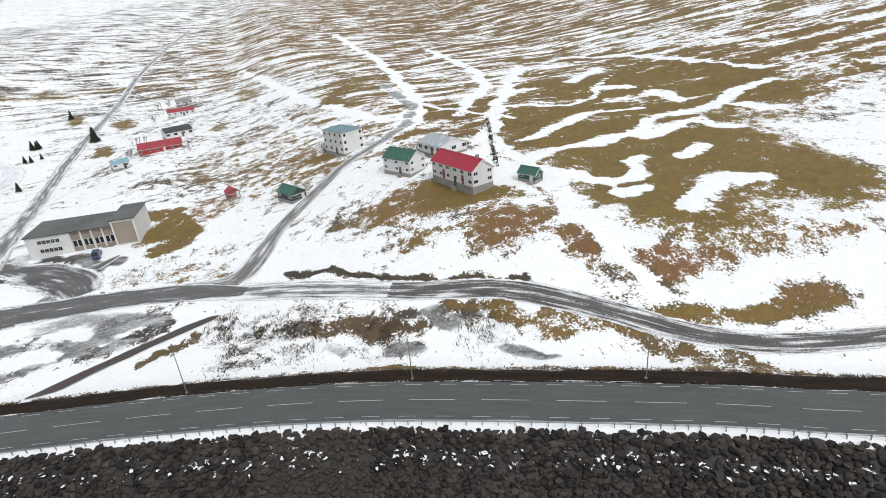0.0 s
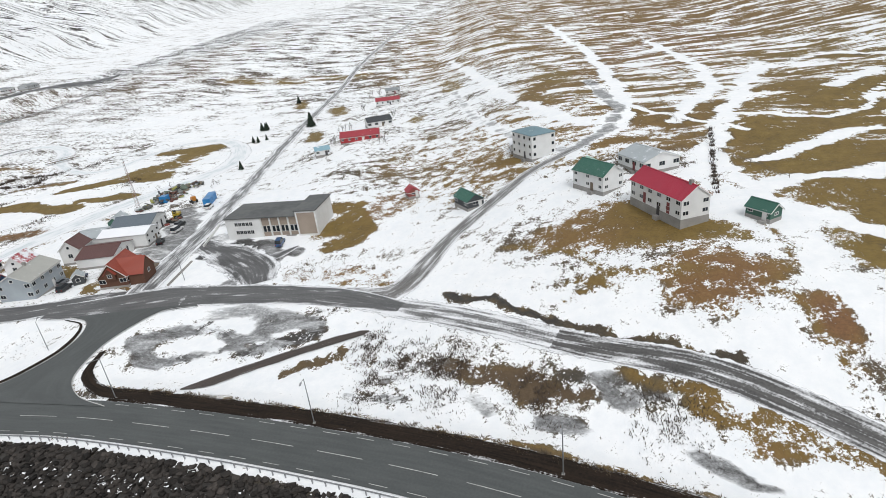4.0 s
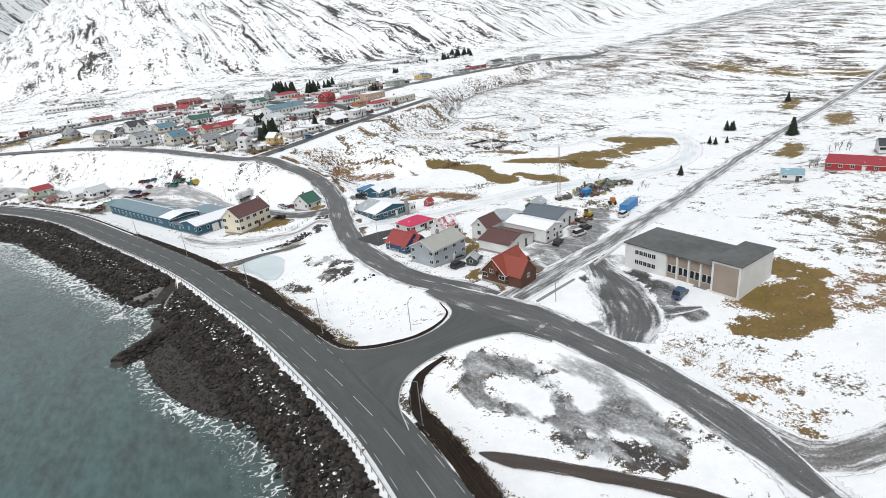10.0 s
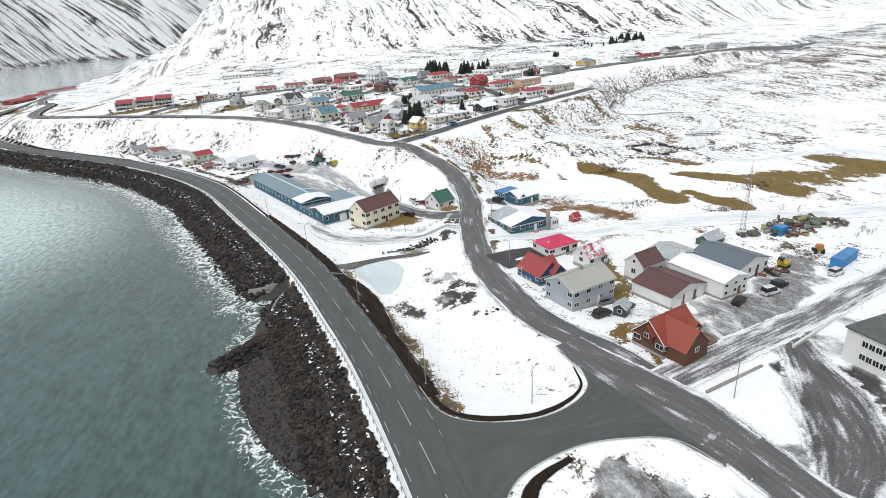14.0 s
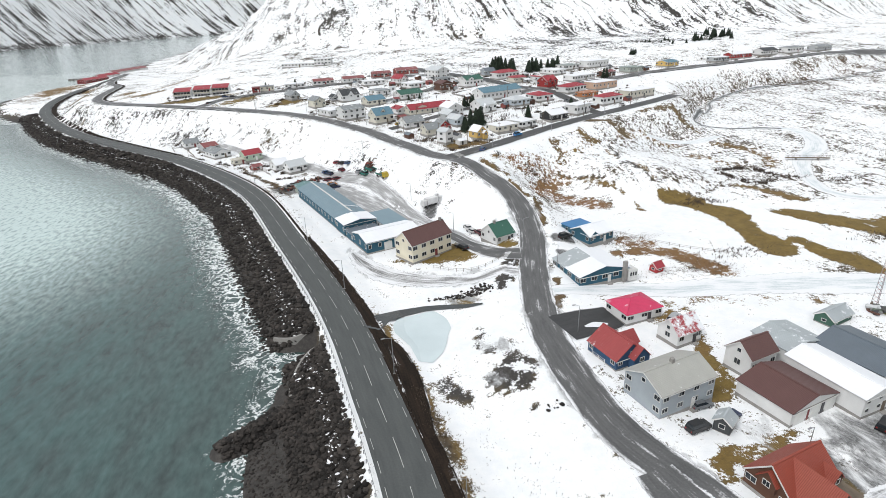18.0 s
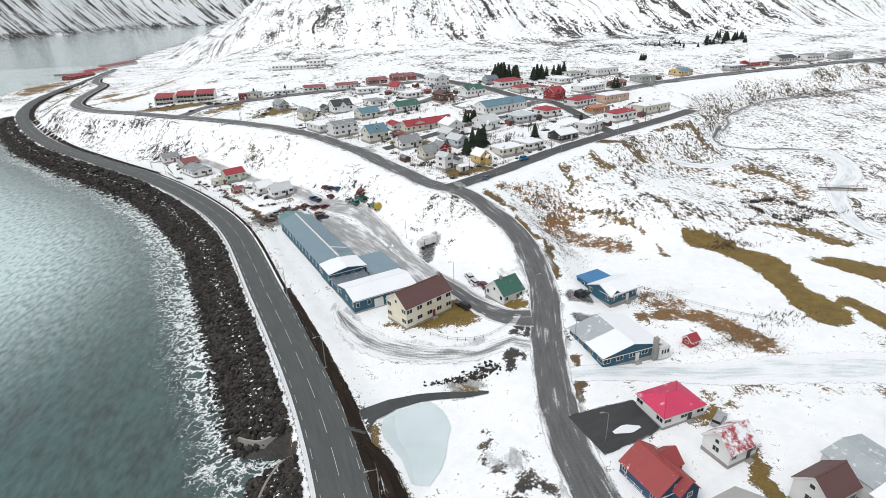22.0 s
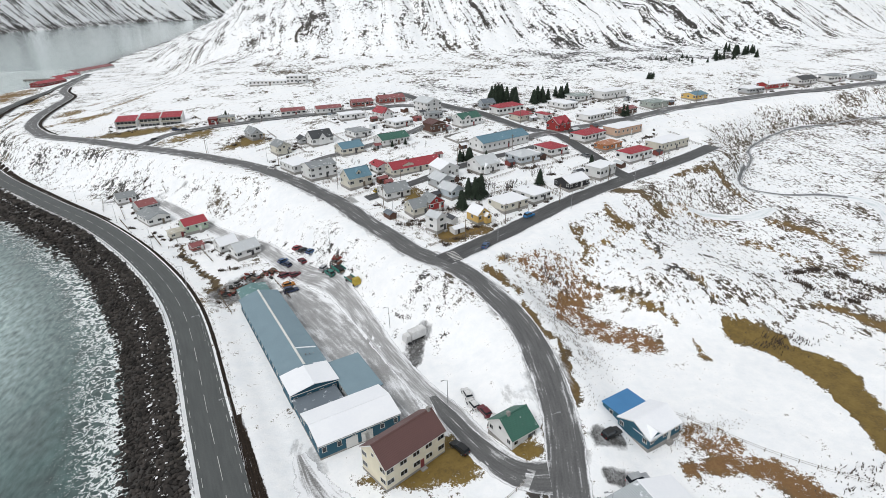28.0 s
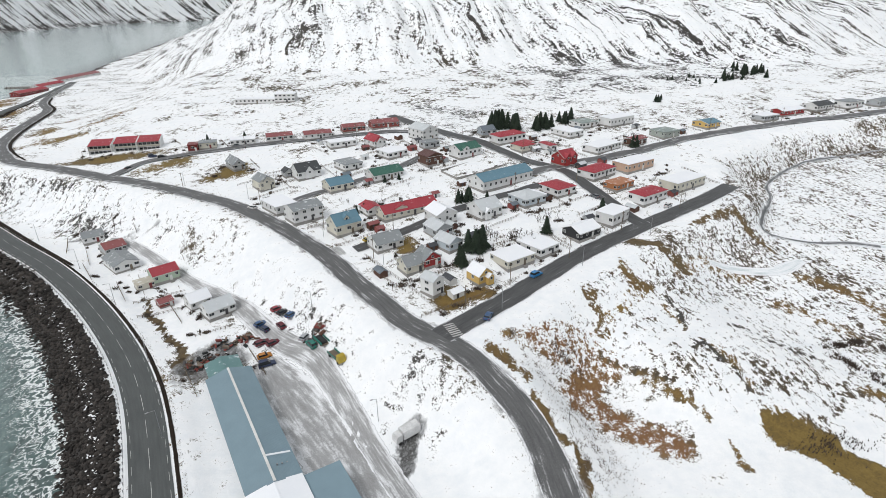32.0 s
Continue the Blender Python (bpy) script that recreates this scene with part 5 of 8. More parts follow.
ribbon("water_oxbow", [(138, 292), (145, 291.5), (154, 291), (164, 289), (177, 293.5)], [2, 4, 5, 7, 4], ICE, 0.13, "frozen oxbow on the river flat", category="river", columns=3)
pond = ribbon("water_pond", [(12.5, 157), (13.2, 154), (13.6, 149), (14, 143), (13.2, 139), (12.8, 137.2)], [9, 12.5, 13, 9.5, 7, 3], surface("pond_ice", (0.6, 0.68, 0.7), 0.3, (0.5, 0.58, 0.6), 0.5, 0, 0.05), 0.10, "pale frozen pond below the coast road", category="pond", columns=5, step=1.5)


def dashes(name, shift, length, period, first, last, width=0.13, parts=True):
    """Painted lines along the coast road."""
    line = curve_through(COAST[1:27], 1.0)
    s, runs = 0.0, []
    dist = [0.0]
    for a, b in zip(line, line[1:]):
        dist.append(dist[-1] + (b - a).length)
    n = 0
    at = first
    while at < last:
        verts, faces = [], []
        for k in range(4):
            d = at + length * k / 3
            i = min(int(np.searchsorted(dist, d)), len(line) - 2)
            p, t = line[i], (line[i + 1] - line[i - 1]).normalized()
            p = p + t * (d - dist[i])
            side = Vector((t.y, -t.x))
            for e in (-0.5, 0.5):
                q = p + side * (shift + e * width)
                verts.append((q.x, q.y, level(q.x, q.y) + 0.125 + clear(q.y)))
        faces = [(0, 1, 3, 2), (2, 3, 5, 4), (4, 5, 7, 6)]
        runs.append((verts, faces))
        at += period
    if parts:
        for verts, faces in runs:
            meshed(name, verts, faces, PAINT, road)
    else:
        v, f = [], []
        for verts, faces in runs:
            f += [tuple(i + len(v) for i in q) for q in faces]
            v += verts
        tagged(meshed(name, v, f, PAINT, road), kind="stuff")


dashes("centre_dash", 0.0, 7.0, 10.9, 60, 900, 0.11)
dashes("edge_line", 3.55, 2.7, 5.45, 60, 800, 0.09, False)
dashes("edge_line", -3.55, 2.7, 5.45, 60, 800, 0.09, False)


# ---- houses ----
PANES = {}


def window_mesh(w, h):
    key = (round(w, 2), round(h, 2))
    if key not in PANES:
        f = fresh()
        t = 0.075
        box(f, -w / 2, -0.05, 0, w / 2, 0.03, t), box(f, -w / 2, -0.05, h - t, w / 2, 0.03, h)
        box(f, -w / 2, -0.05, t, -w / 2 + t, 0.03, h - t), box(f, w / 2 - t, -0.05, t, w / 2, 0.03, h - t)
        if w > 1.0:
            box(f, -t / 3, -0.04, t, t / 3, 0.03, h - t)
        g = fresh()
        box(g, -w / 2 + t, -0.012, t, w / 2 - t, 0.02, h - t)
        fm, gm = bpy.data.meshes.new("window_frame"), bpy.data.meshes.new("pane")
        f.to_mesh(fm), g.to_mesh(gm), f.free(), g.free()
        fm.materials.append(TRIM), gm.materials.append(GLASS)
        PANES[key] = (fm, gm)
    return PANES[key]


def window(parent, x, y, z, turn, w=1.1, h=1.2):
    """A window whose face looks along -y before it is turned."""
    fm, gm = window_mesh(w, h)
    ob = new("window", fm)
    ob.parent, ob.matrix_local = parent, pose(x, y, z, 0, 0, turn)
    gl = new("pane", gm)
    gl.parent = ob
    return ob


def row(parent, length, z, turn, at, count, w=1.1, h=1.2, margin=1.0):
    """Windows evenly along a wall that starts at the point at and runs along the turned x axis."""
    c, s = math.cos(radians(turn)), math.sin(radians(turn))
    for i in range(count):
        d = length / 2 if count == 1 else margin + (length - 2 * margin) * i / (count - 1)
        window(parent, at[0] + c * d, at[1] + s * d, z, turn, w, h)


def slab(name, corners, thick, material, parent, label=""):
    """A roof plane with thickness; corners run eave, eave, ridge, ridge."""
    p = [Vector(c) for c in corners]
    nrm = (p[1] - p[0]).cross(p[-1] - p[0]).normalized()
    v = [q + nrm * thick for q in p] + p
    k = len(p)
    faces = [tuple(range(k)), tuple(range(2 * k - 1, k - 1, -1))] + [(i, i + k, (i + 1) % k + k, (i + 1) % k) for i in range(k)]
    ex = (p[1] - p[0]).normalized()
    ey = nrm.cross(ex)
    uv = [((q - p[0]).dot(ex), (q - p[0]).dot(ey)) for q in v]
    return meshed(name, v, faces, material, parent, label, uv)


def house(label, x, y, turn, length, width, wall, roof, kind, wall_mat, roof_mat, ridge="", windows="flrb", gable=1, chimney=0, plinth=0.5, category="house", group="", over=0.25, door=True, storeys=None, name="house"):
    """A house whose near corner stands at x, y; length runs along its own x axis, width along y. kind: gable, hip or flat."""
    corners = [Vector((x, y)) + Matrix.Rotation(radians(turn), 2) @ Vector(c) for c in ((0, 0), (length, 0), (length, width), (0, width))]
    HOUSES.append((*((corners[0] + corners[2]) / 2), max(length, width) / 2))
    base = min(level(c.x, c.y) for c in corners)
    top = max(level(c.x, c.y) for c in corners)
    foot = max(base, min(top, base + 0.7)) - 0.02
    ob = tagged(new(name), label, category, group)
    ob.matrix_world = pose(x, y, foot, 0, 0, turn)
    wm, rm = WALLS[wall_mat], ROOFS["frosted" if roof_mat == "white" and kind != "flat" and len(HOUSES) % 3 else roof_mat]
    if foot - base > 0.02 or plinth:
        part("plinth", box(fresh(), -0.04, -0.04, base - foot - 0.3, length + 0.04, width + 0.04, plinth), CONCRETE, ob)
    along_x = (length >= width) if not ridge else ridge == "x"
    if kind == "flat":
        part("wall", box(fresh(), 0, 0, plinth - 0.01, length, width, wall), wm, ob)
        part("roof", box(fresh(), -over, -over, wall, length + over, width + over, wall + max(0.22, roof * 0.6), 0.05), rm, ob)
    else:
        v = [(0, 0, plinth - 0.01), (length, 0, plinth - 0.01), (length, width, plinth - 0.01), (0, width, plinth - 0.01), (0, 0, wall), (length, 0, wall), (length, width, wall), (0, width, wall)]
        f = [(0, 1, 5, 4), (1, 2, 6, 5), (2, 3, 7, 6), (3, 0, 4, 7), (3, 2, 1, 0)]
        if kind == "gable":
            if along_x:
                v += [(0, width / 2, wall + roof), (length, width / 2, wall + roof)]
                f += [(4, 8, 7), (5, 6, 9), (4, 5, 9, 8), (6, 7, 8, 9)]
            else:
                v += [(length / 2, 0, wall + roof), (length / 2, width, wall + roof)]
                f += [(4, 5, 8), (6, 7, 9), (4, 8, 9, 7), (5, 6, 9, 8)]
            meshed("wall", v, f, wm, ob)
            o = over
            if along_x:
                dz = roof / (width / 2) * o
                slab("roof", [(-o, -o, wall - dz), (length + o, -o, wall - dz), (length + o, width / 2, wall + roof), (-o, width / 2, wall + roof)], 0.14, rm, ob)
                slab("roof", [(length + o, width + o, wall - dz), (-o, width + o, wall - dz), (-o, width / 2, wall + roof), (length + o, width / 2, wall + roof)], 0.14, rm, ob)
                part("ridge_cap", box(fresh(), -o, width / 2 - 0.16, wall + roof + 0.06, length + o, width / 2 + 0.16, wall + roof + 0.2), rm, ob)
                for xx in (-o - 0.03, length + o - 0.03):
                    for q in ((-o, width / 2), (width + o, width / 2)):
                        bm = fresh()
                        box(bm, 0, 0, -0.12, 0.06, math.hypot(width / 2 + o, roof + dz), 0.1)
                        ang = math.atan2(roof + dz, width / 2 + o)
                        bm.transform(Matrix.Translation((xx, q[0], wall - dz)) @ (Matrix.Rotation(ang, 4, "X") if q[0] < 0 else Matrix.Diagonal((1, -1, 1, 1)) @ Matrix.Rotation(ang, 4, "X")))
                        part("bargeboard", bm, TRIM, ob)
            else:
                dz = roof / (length / 2) * o
                slab("roof", [(-o, width + o, wall - dz), (-o, -o, wall - dz), (length / 2, -o, wall + roof), (length / 2, width + o, wall + roof)], 0.14, rm, ob)
                slab("roof", [(length + o, -o, wall - dz), (length + o, width + o, wall - dz), (length / 2, width + o, wall + roof), (length / 2, -o, wall + roof)], 0.14, rm, ob)
                part("ridge_cap", box(fresh(), length / 2 - 0.16, -o, wall + roof + 0.06, length / 2 + 0.16, width + o, wall + roof + 0.2), rm, ob)
        else:
            f += [(4, 5, 6, 7)]
            meshed("wall", v, f, wm, ob)
            o, r = over, wall + roof
            if along_x:
                h = width / 2
                c = [(-o, -o, wall), (length + o, -o, wall), (length + o, width + o, wall), (-o, width + o, wall), (h, h, r), (length - h, h, r)]
                sides = [(0, 1, 5, 4), (1, 2, 5), (2, 3, 4, 5), (3, 0, 4)]
            else:
                h = length / 2
                c = [(-o, -o, wall), (length + o, -o, wall), (length + o, width + o, wall), (-o, width + o, wall), (h, h, r), (h, width - h, r)]
                sides = [(0, 1, 4), (1, 2, 5, 4), (2, 3, 5), (3, 0, 4, 5)]
            for s in sides:
                slab("roof", [c[i] for i in s], 0.12, rm, ob)
        part("gutter", box(fresh(), -over, -over - 0.1, wall - 0.28, length + over, -over, wall - 0.16), TRIM, ob)
    n = storeys or max(1, round((wall - plinth) / 2.9))
    gap = (wall - plinth) / n
    nx, ny = max(1, int(length / 2.6)), max(1, int(width / 3.2))
    hh, ww = min(1.3, gap * 0.46), 1.0 if category != "house" else (1.05, 1.35, 1.7)[len(HOUSES) % 3]
    for k in range(n):
        z = plinth + gap * k + gap * 0.36
        for side, run, turn_by, at, count in (("f", length, 0, (0, -0.01), nx), ("l", width, -90, (-0.01, width), ny), ("r", width, 90, (length + 0.01, 0), ny), ("b", length, 180, (length, width + 0.01), nx)):
            if side in windows:
                row(ob, run, z, turn_by, at, count, ww, hh)
    if kind == "gable" and roof > 1.9 and windows:
        if along_x:
            window(ob, -0.01, width / 2, wall + 0.15, -90, 0.9, 0.9)
        else:
            window(ob, length / 2, -0.01, wall + 0.15, 0, 0.9, 0.9)
    if door:
        d = part("door", box(fresh(), 0, -0.05, 0.1, 0.95, 0.02, 2.15, 0.02), (DOOR, DARKDOOR, WOOD, DARKDOOR)[len(HOUSES) % 4] if wall_mat in ("white", "cream", "creamy", "pale", "grey") else TRIM, ob)
        d.location = (min(length * 0.5 + 0.9, length - 1.2), -0.02, 0)
        part("doorstep", box(fresh(), d.location.x - 0.2, -0.9, base - foot - 0.2, d.location.x + 1.15, 0, 0.1), CONCRETE, ob)
    if chimney:
        cx, cy = (length * chimney, width / 2) if along_x else (length / 2, width * chimney)
        part("chimney", box(fresh(), cx - 0.35, cy - 0.35, wall + roof - 0.6, cx + 0.35, cy + 0.35, wall + roof + 0.9, 0.04), CONCRETE, ob)
    return ob


def wing(ob, x0, x1, depth, reach, wall, roof, wall_mat, roof_mat, sill=None, turn=0.0, at=(0, 0), glass=True):
    """A cross gable or dormer on the front of a house: it stands out by depth and its ridge runs back by reach."""
    m = pose(at[0], at[1], 0, 0, 0, turn)
    lo, mid, o = (0.0 if sill is None else sill), (x0 + x1) / 2, 0.2
    v = [(x0, -depth, lo), (x1, -depth, lo), (x1, reach * 0.6, lo), (x0, reach * 0.6, lo), (x0, -depth, wall), (x1, -depth, wall), (x1, reach * 0.6, wall), (x0, reach * 0.6, wall), (mid, -depth, wall + roof), (mid, reach * 0.6, wall + roof)]
    f = [(0, 1, 5, 8, 4), (1, 2, 6, 5), (3, 0, 4, 7), (2, 3, 7, 9, 6), (3, 2, 1, 0)]
    g = meshed("cross_gable", v, f, WALLS[wall_mat], ob)
    g.matrix_local = m
    dz = roof / ((x1 - x0) / 2) * o
    a = slab("wing_roof", [(x0 - o, reach, wall - dz), (x0 - o, -depth - o, wall - dz), (mid, -depth - o, wall + roof), (mid, reach, wall + roof)], 0.12, ROOFS[roof_mat], ob)
    b = slab("wing_roof", [(x1 + o, -depth - o, wall - dz), (x1 + o, reach, wall - dz), (mid, reach, wall + roof), (mid, -depth - o, wall + roof)], 0.12, ROOFS[roof_mat], ob)
    a.matrix_local = b.matrix_local = m
    if glass:
        w = window(ob, 0, 0, 0, 0, min(1.1, (x1 - x0) * 0.45), 1.0)
        w.matrix_local = m @ pose(mid, -depth - 0.01, wall - 0.95)


def flats(x, y, turn):
    """One block of the staggered row: white cross walls, two bands of glazing with a balcony, a red roof sloping to the front."""
    z = min(level(x, y), level(x + 12, y), level(x, y + 9))
    ob = tagged(new("row_house"), "two-storey white row house with red sheet roof", "house", "row of red-roofed flats")
    ob.matrix_world = pose(x, y, z, 0, 0, turn)
    HOUSES.append((x + 6, y + 4.5, 7))
    part("wall", box(fresh(), 0.3, 1.2, -1, 11.7, 9, 5.2), WALLS["white"], ob)
    for a in (0, 11.7):
        meshed("cross_wall", [(a, 0, -1), (a + 0.3, 0, -1), (a + 0.3, 9, -1), (a, 9, -1), (a, 0, 5.3), (a + 0.3, 0, 5.3), (a + 0.3, 9, 7.2), (a, 9, 7.2)], [(0, 1, 5, 4), (1, 2, 6, 5), (2, 3, 7, 6), (3, 0, 4, 7), (4, 5, 6, 7), (3, 2, 1, 0)], WALLS["white"], ob)
    slab("roof", [(0.3, -0.3, 5.1), (11.7, -0.3, 5.1), (11.7, 8.9, 7.0), (0.3, 8.9, 7.0)], 0.16, ROOFS["red"], ob)
    part("balcony", box(fresh(), 0.3, 0.1, 2.5, 11.7, 1.2, 2.7), CONCRETE, ob)
    part("parapet", box(fresh(), 0.3, 0.1, 2.7, 11.7, 0.2, 3.4), WALLS["cream"], ob)
    for zz in (0.5, 3.2):
        for k in range(5):
            window(ob, 1.6 + 2.15 * k, 1.18, zz, 0, 1.9, 1.5)


# ---- the houses of the village and the hillside ----
house("white rendered house with grey sheet roof", 23.5, 305.1, 23, 10.0, 8.0, 2.8, 2.2, "gable", "white", "grey")
made = house("two-storey cream rendered house with blue-grey sheet roof", 10.0, 321.0, 28, 10.0, 8.0, 4.2, 3, "gable", "cream", "blue", ridge="x")
wing(made, 3.9, 5.9, -1.2, 3.5, 6.0, 1.0, "cream", "blue", 4.6)
house("cream rendered house with grey sheet roof", 31.6, 288.0, 24, 7.0, 6.5, 3, 2.2, "gable", "cream", "grey")
house("red-painted house with grey sheet roof", 37.5, 290.1, 24, 6.0, 6.5, 3, 2.2, "gable", "red", "grey")
house("two-storey white rendered house with snow-covered roof", 37.8, 274.2, 37, 4.5, 5.3, 5, 1.2, "gable", "white", "white")
made = house("yellow-painted house with snow-covered roof", 52.3, 278.4, 27, 5.4, 6.0, 3.2, 2.2, "gable", "yellow", "white")
wing(made, 2.6, 4.8, 1.4, 3, 2.6, 1.0, "yellow", "white", 0)
house("pale blue-grey house with snow-covered roof", 46.9, 298.6, 32, 6.0, 7.9, 3, 1.8, "gable", "pale", "white")
house("grey house with snow-covered roof", 44.1, 309.5, 26, 7.0, 8.0, 3.2, 1.8, "gable", "grey", "white")
house("white rendered house with snow-covered roof", 46.1, 319.8, 22, 8.6, 9.3, 4, 2.2, "gable", "white", "white")
house("cream rendered house with snow-covered roof", 63.4, 285.8, 26, 11.4, 8.8, 3, 0.3, "flat", "cream", "white")
house("white rendered house with snow-covered roof", 76.3, 292.3, 30, 9.0, 11.0, 3, 0.3, "flat", "white", "white")
house("black-stained timber house with snow-covered roof", 93.3, 301.4, 27, 11.0, 8.0, 3, 1.8, "gable", "black", "white")
house("two-storey white rendered house with snow-covered roof", 109.5, 310.1, 34, 11.2, 7.4, 4.5, 0.4, "flat", "white", "white")
house("white rendered house with red sheet roof", 129.3, 325.0, 26, 14.8, 7.5, 4, 1.4, "hip", "white", "red")
house("cream rendered house with snow-covered roof", 149.1, 335.1, 25, 20.0, 9.0, 4, 0.4, "flat", "cream", "white")
house("orange-brown house with orange sheet roof", 124.0, 337.9, 27, 11.0, 7.0, 2.6, 0.2, "flat", "orange", "orange")
house("white rendered house with red sheet roof", 119.0, 350.3, 30, 15.8, 8.8, 3.4, 1.5, "hip", "white", "red")
house("peach rendered house with snow-covered roof", 137.9, 356.7, 25, 18.0, 9.0, 4, 0.3, "flat", "peach", "white")
made = house("red-painted house with red sheet roof", 112.8, 369.6, 27, 9.0, 8.0, 4, 2.6, "gable", "red", "red")
wing(made, 1.0, 3.6, 0.5, 3.5, 4.2, 1.6, "red", "red", 0.3)
wing(made, 5.2, 7.8, 0.5, 3.5, 4.2, 1.6, "red", "red", 0.3)
house("white rendered house with red sheet roof", 97.7, 336.1, 24, 10.0, 11.0, 3.2, 1.5, "hip", "white", "red")
house("pale blue-grey house with snow-covered roof", 82.8, 330.2, 25, 10.4, 7.1, 3, 1.6, "hip", "pale", "white")
house("white rendered house with snow-covered roof", 135.3, 383.1, 30, 18.5, 9.5, 3.2, 0.3, "flat", "white", "white")
house("dark brown timber house with faded red roof", 158.3, 391.7, 30, 11.1, 6.4, 3, 0.8, "gable", "brown", "redbrown")
house("grey-green house with grey-green roof", 179.2, 400.3, 20, 12.0, 10.0, 3.2, 0.3, "flat", "greygreen", "greygreen")
house("white rendered house with snow-covered roof", 132.3, 412.7, 25, 10.2, 14.4, 3, 0.3, "flat", "white", "white")
house("white rendered house with grey-green roof", 145.6, 428.3, 23, 11.9, 10.7, 3, 0.3, "flat", "white", "greygreen")
house("two-storey white rendered house with snow-covered roof", 161.4, 426.2, 23, 18.9, 9.4, 4.5, 0.3, "flat", "white", "white")
house("yellow-painted house with blue-grey sheet roof", 211.7, 412.2, 22, 11.2, 9.9, 2.8, 1.2, "gable", "yellow", "blue")
house("grey house with snow-covered roof", 252.0, 420.0, 17, 13.0, 8.0, 3, 0.5, "flat", "grey", "white")
house("red-painted house with snow-covered roof", 269.3, 427.0, 17, 20.0, 8.0, 3, 1.2, "gable", "red", "white")
house("white rendered house with black roof", 298.0, 433.9, 17, 16.0, 9.0, 3, 1.8, "gable", "white", "black")
house("white rendered house with grey sheet roof", 319.6, 434.0, 17, 15.0, 9.0, 4, 0.8, "hip", "white", "grey")
house("grey house with grey sheet roof", 341.8, 434.5, 17, 17.0, 8.0, 3, 1.2, "gable", "grey", "grey")
house("cream rendered house with red sheet roof", 103.1, 398.9, 32, 7.3, 6.4, 3, 0.4, "hip", "cream", "red")
house("white rendered house with red sheet roof", 114.4, 393.6, 20, 4.4, 9.2, 3, 0.4, "hip", "white", "red")
house("two-storey white rendered house with blue-grey sheet roof", 69.8, 347.4, 27, 28.0, 10.0, 4.2, 2.2, "gable", "white", "blue")
made = house("white rendered house with snow-covered roof", 62.9, 321.2, 26, 10.0, 9.0, 3.6, 2.6, "gable", "white", "white")
wing(made, 1.5, 4.0, 1.0, 3, 3.0, 1.2, "white", "white", 0)
house("pale blue-grey house with snow-covered roof", 81.9, 328.4, 26, 11.0, 10.0, 3, 1.8, "hip", "pale", "white")
made = house("cream rendered house with red sheet roof", 27.7, 327.9, 23, 23.0, 7.5, 2.8, 2.2, "gable", "cream", "red", chimney=0.4)
wing(made, 5, 10, -0.6, 3.5, 3.9, 0.9, "cream", "red", 3.0, glass=False)
house("white rendered house with red sheet roof", 21.8, 334.9, 24, 6.0, 8.0, 2.8, 1.2, "gable", "white", "red")
house("cream rendered house with blue-grey sheet roof", 7.1, 363.6, 26, 11.0, 9.0, 3, 2.0, "gable", "cream", "blue")
house("white rendered house with dark green roof", 26.0, 370.2, 25, 14.9, 9.3, 3, 2.0, "gable", "white", "green")
house("white rendered house with grey sheet roof", 13.5, 387.5, 29, 9.2, 10.8, 3, 0.4, "flat", "white", "grey")
house("white rendered house with snow-covered roof", 34.6, 397.5, 31, 11.2, 10.4, 3, 0.4, "flat", "white", "white")
house("two-storey dark brown timber house with brown sheet roof", 51.9, 384.9, 26, 8.5, 8.6, 4.5, 1.4, "gable", "brown", "brown")
house("two-storey white rendered house with snow-covered roof", 54.4, 420.9, 30, 10.0, 13.0, 5.5, 2.2, "gable", "white", "white")
house("grey house with grey sheet roof", 53.8, 409.2, 23, 8.7, 6.0, 3, 0.3, "flat", "grey", "grey")
made = house("white rendered house with red sheet roof", 28.7, 418.6, 30, 7.2, 10.0, 3.2, 2.4, "gable", "white", "red")
wing(made, 1.2, 5.2, 0.8, 4, 3.2, 2.0, "white", "red", 0)
house("white rendered house with snow-covered roof", 6.3, 424.3, 18, 14.0, 8.0, 3, 0.4, "flat", "white", "white")
house("red-brown house with faded red roof", 12.9, 452.5, 14, 13.0, 7.0, 3, 1.2, "gable", "redbrown", "redbrown")
house("red-brown house with faded red roof", 29.5, 452.2, 14, 16.0, 9.0, 3.2, 1.4, "gable", "redbrown", "redbrown")
made = house("two-storey white rendered house with dark green roof", 68.5, 391.3, 27, 13.0, 9.0, 4.2, 2.2, "gable", "white", "green")
wing(made, 2, 5.5, 0.3, 3.5, 5.0, 1.0, "white", "green", 4.0)
house("white rendered house with red sheet roof", 92.9, 409.0, 24, 17.2, 9.0, 4, 1.6, "hip", "white", "red")
house("cream rendered house with red sheet roof", 100.8, 395.1, 26, 9.0, 9.0, 3, 1.0, "hip", "cream", "red")
house("blue-grey house with slate-blue roof", 87.5, 425.4, 14, 8.0, 7.0, 3, 1.8, "gable", "greyblue", "greyblue")
flats(-128.2, 465.6, 4)
flats(-114.4, 464.7, 4)
flats(-101.1, 462.4, 4)
house("dark red house with dark red roof", -70.4, 447.3, 8, 5.0, 7.0, 3.5, 0.5, "flat", "darkred", "darkred")
house("cream rendered house with grey sheet roof", -65.3, 449.9, 8, 9.0, 7.0, 3.2, 0.5, "flat", "cream", "grey")
house("white rendered house with snow-covered roof", -48.5, 449.5, 8, 13.0, 8.0, 3, 0.6, "flat", "white", "white")
house("grey house with grey sheet roof", -39.8, 407.5, 31, 5.6, 10.6, 3, 2.6, "gable", "grey", "grey")
made = house("cream rendered house with grey sheet roof", -23.4, 375.7, 31, 6.8, 8.9, 4, 2, "gable", "cream", "grey")
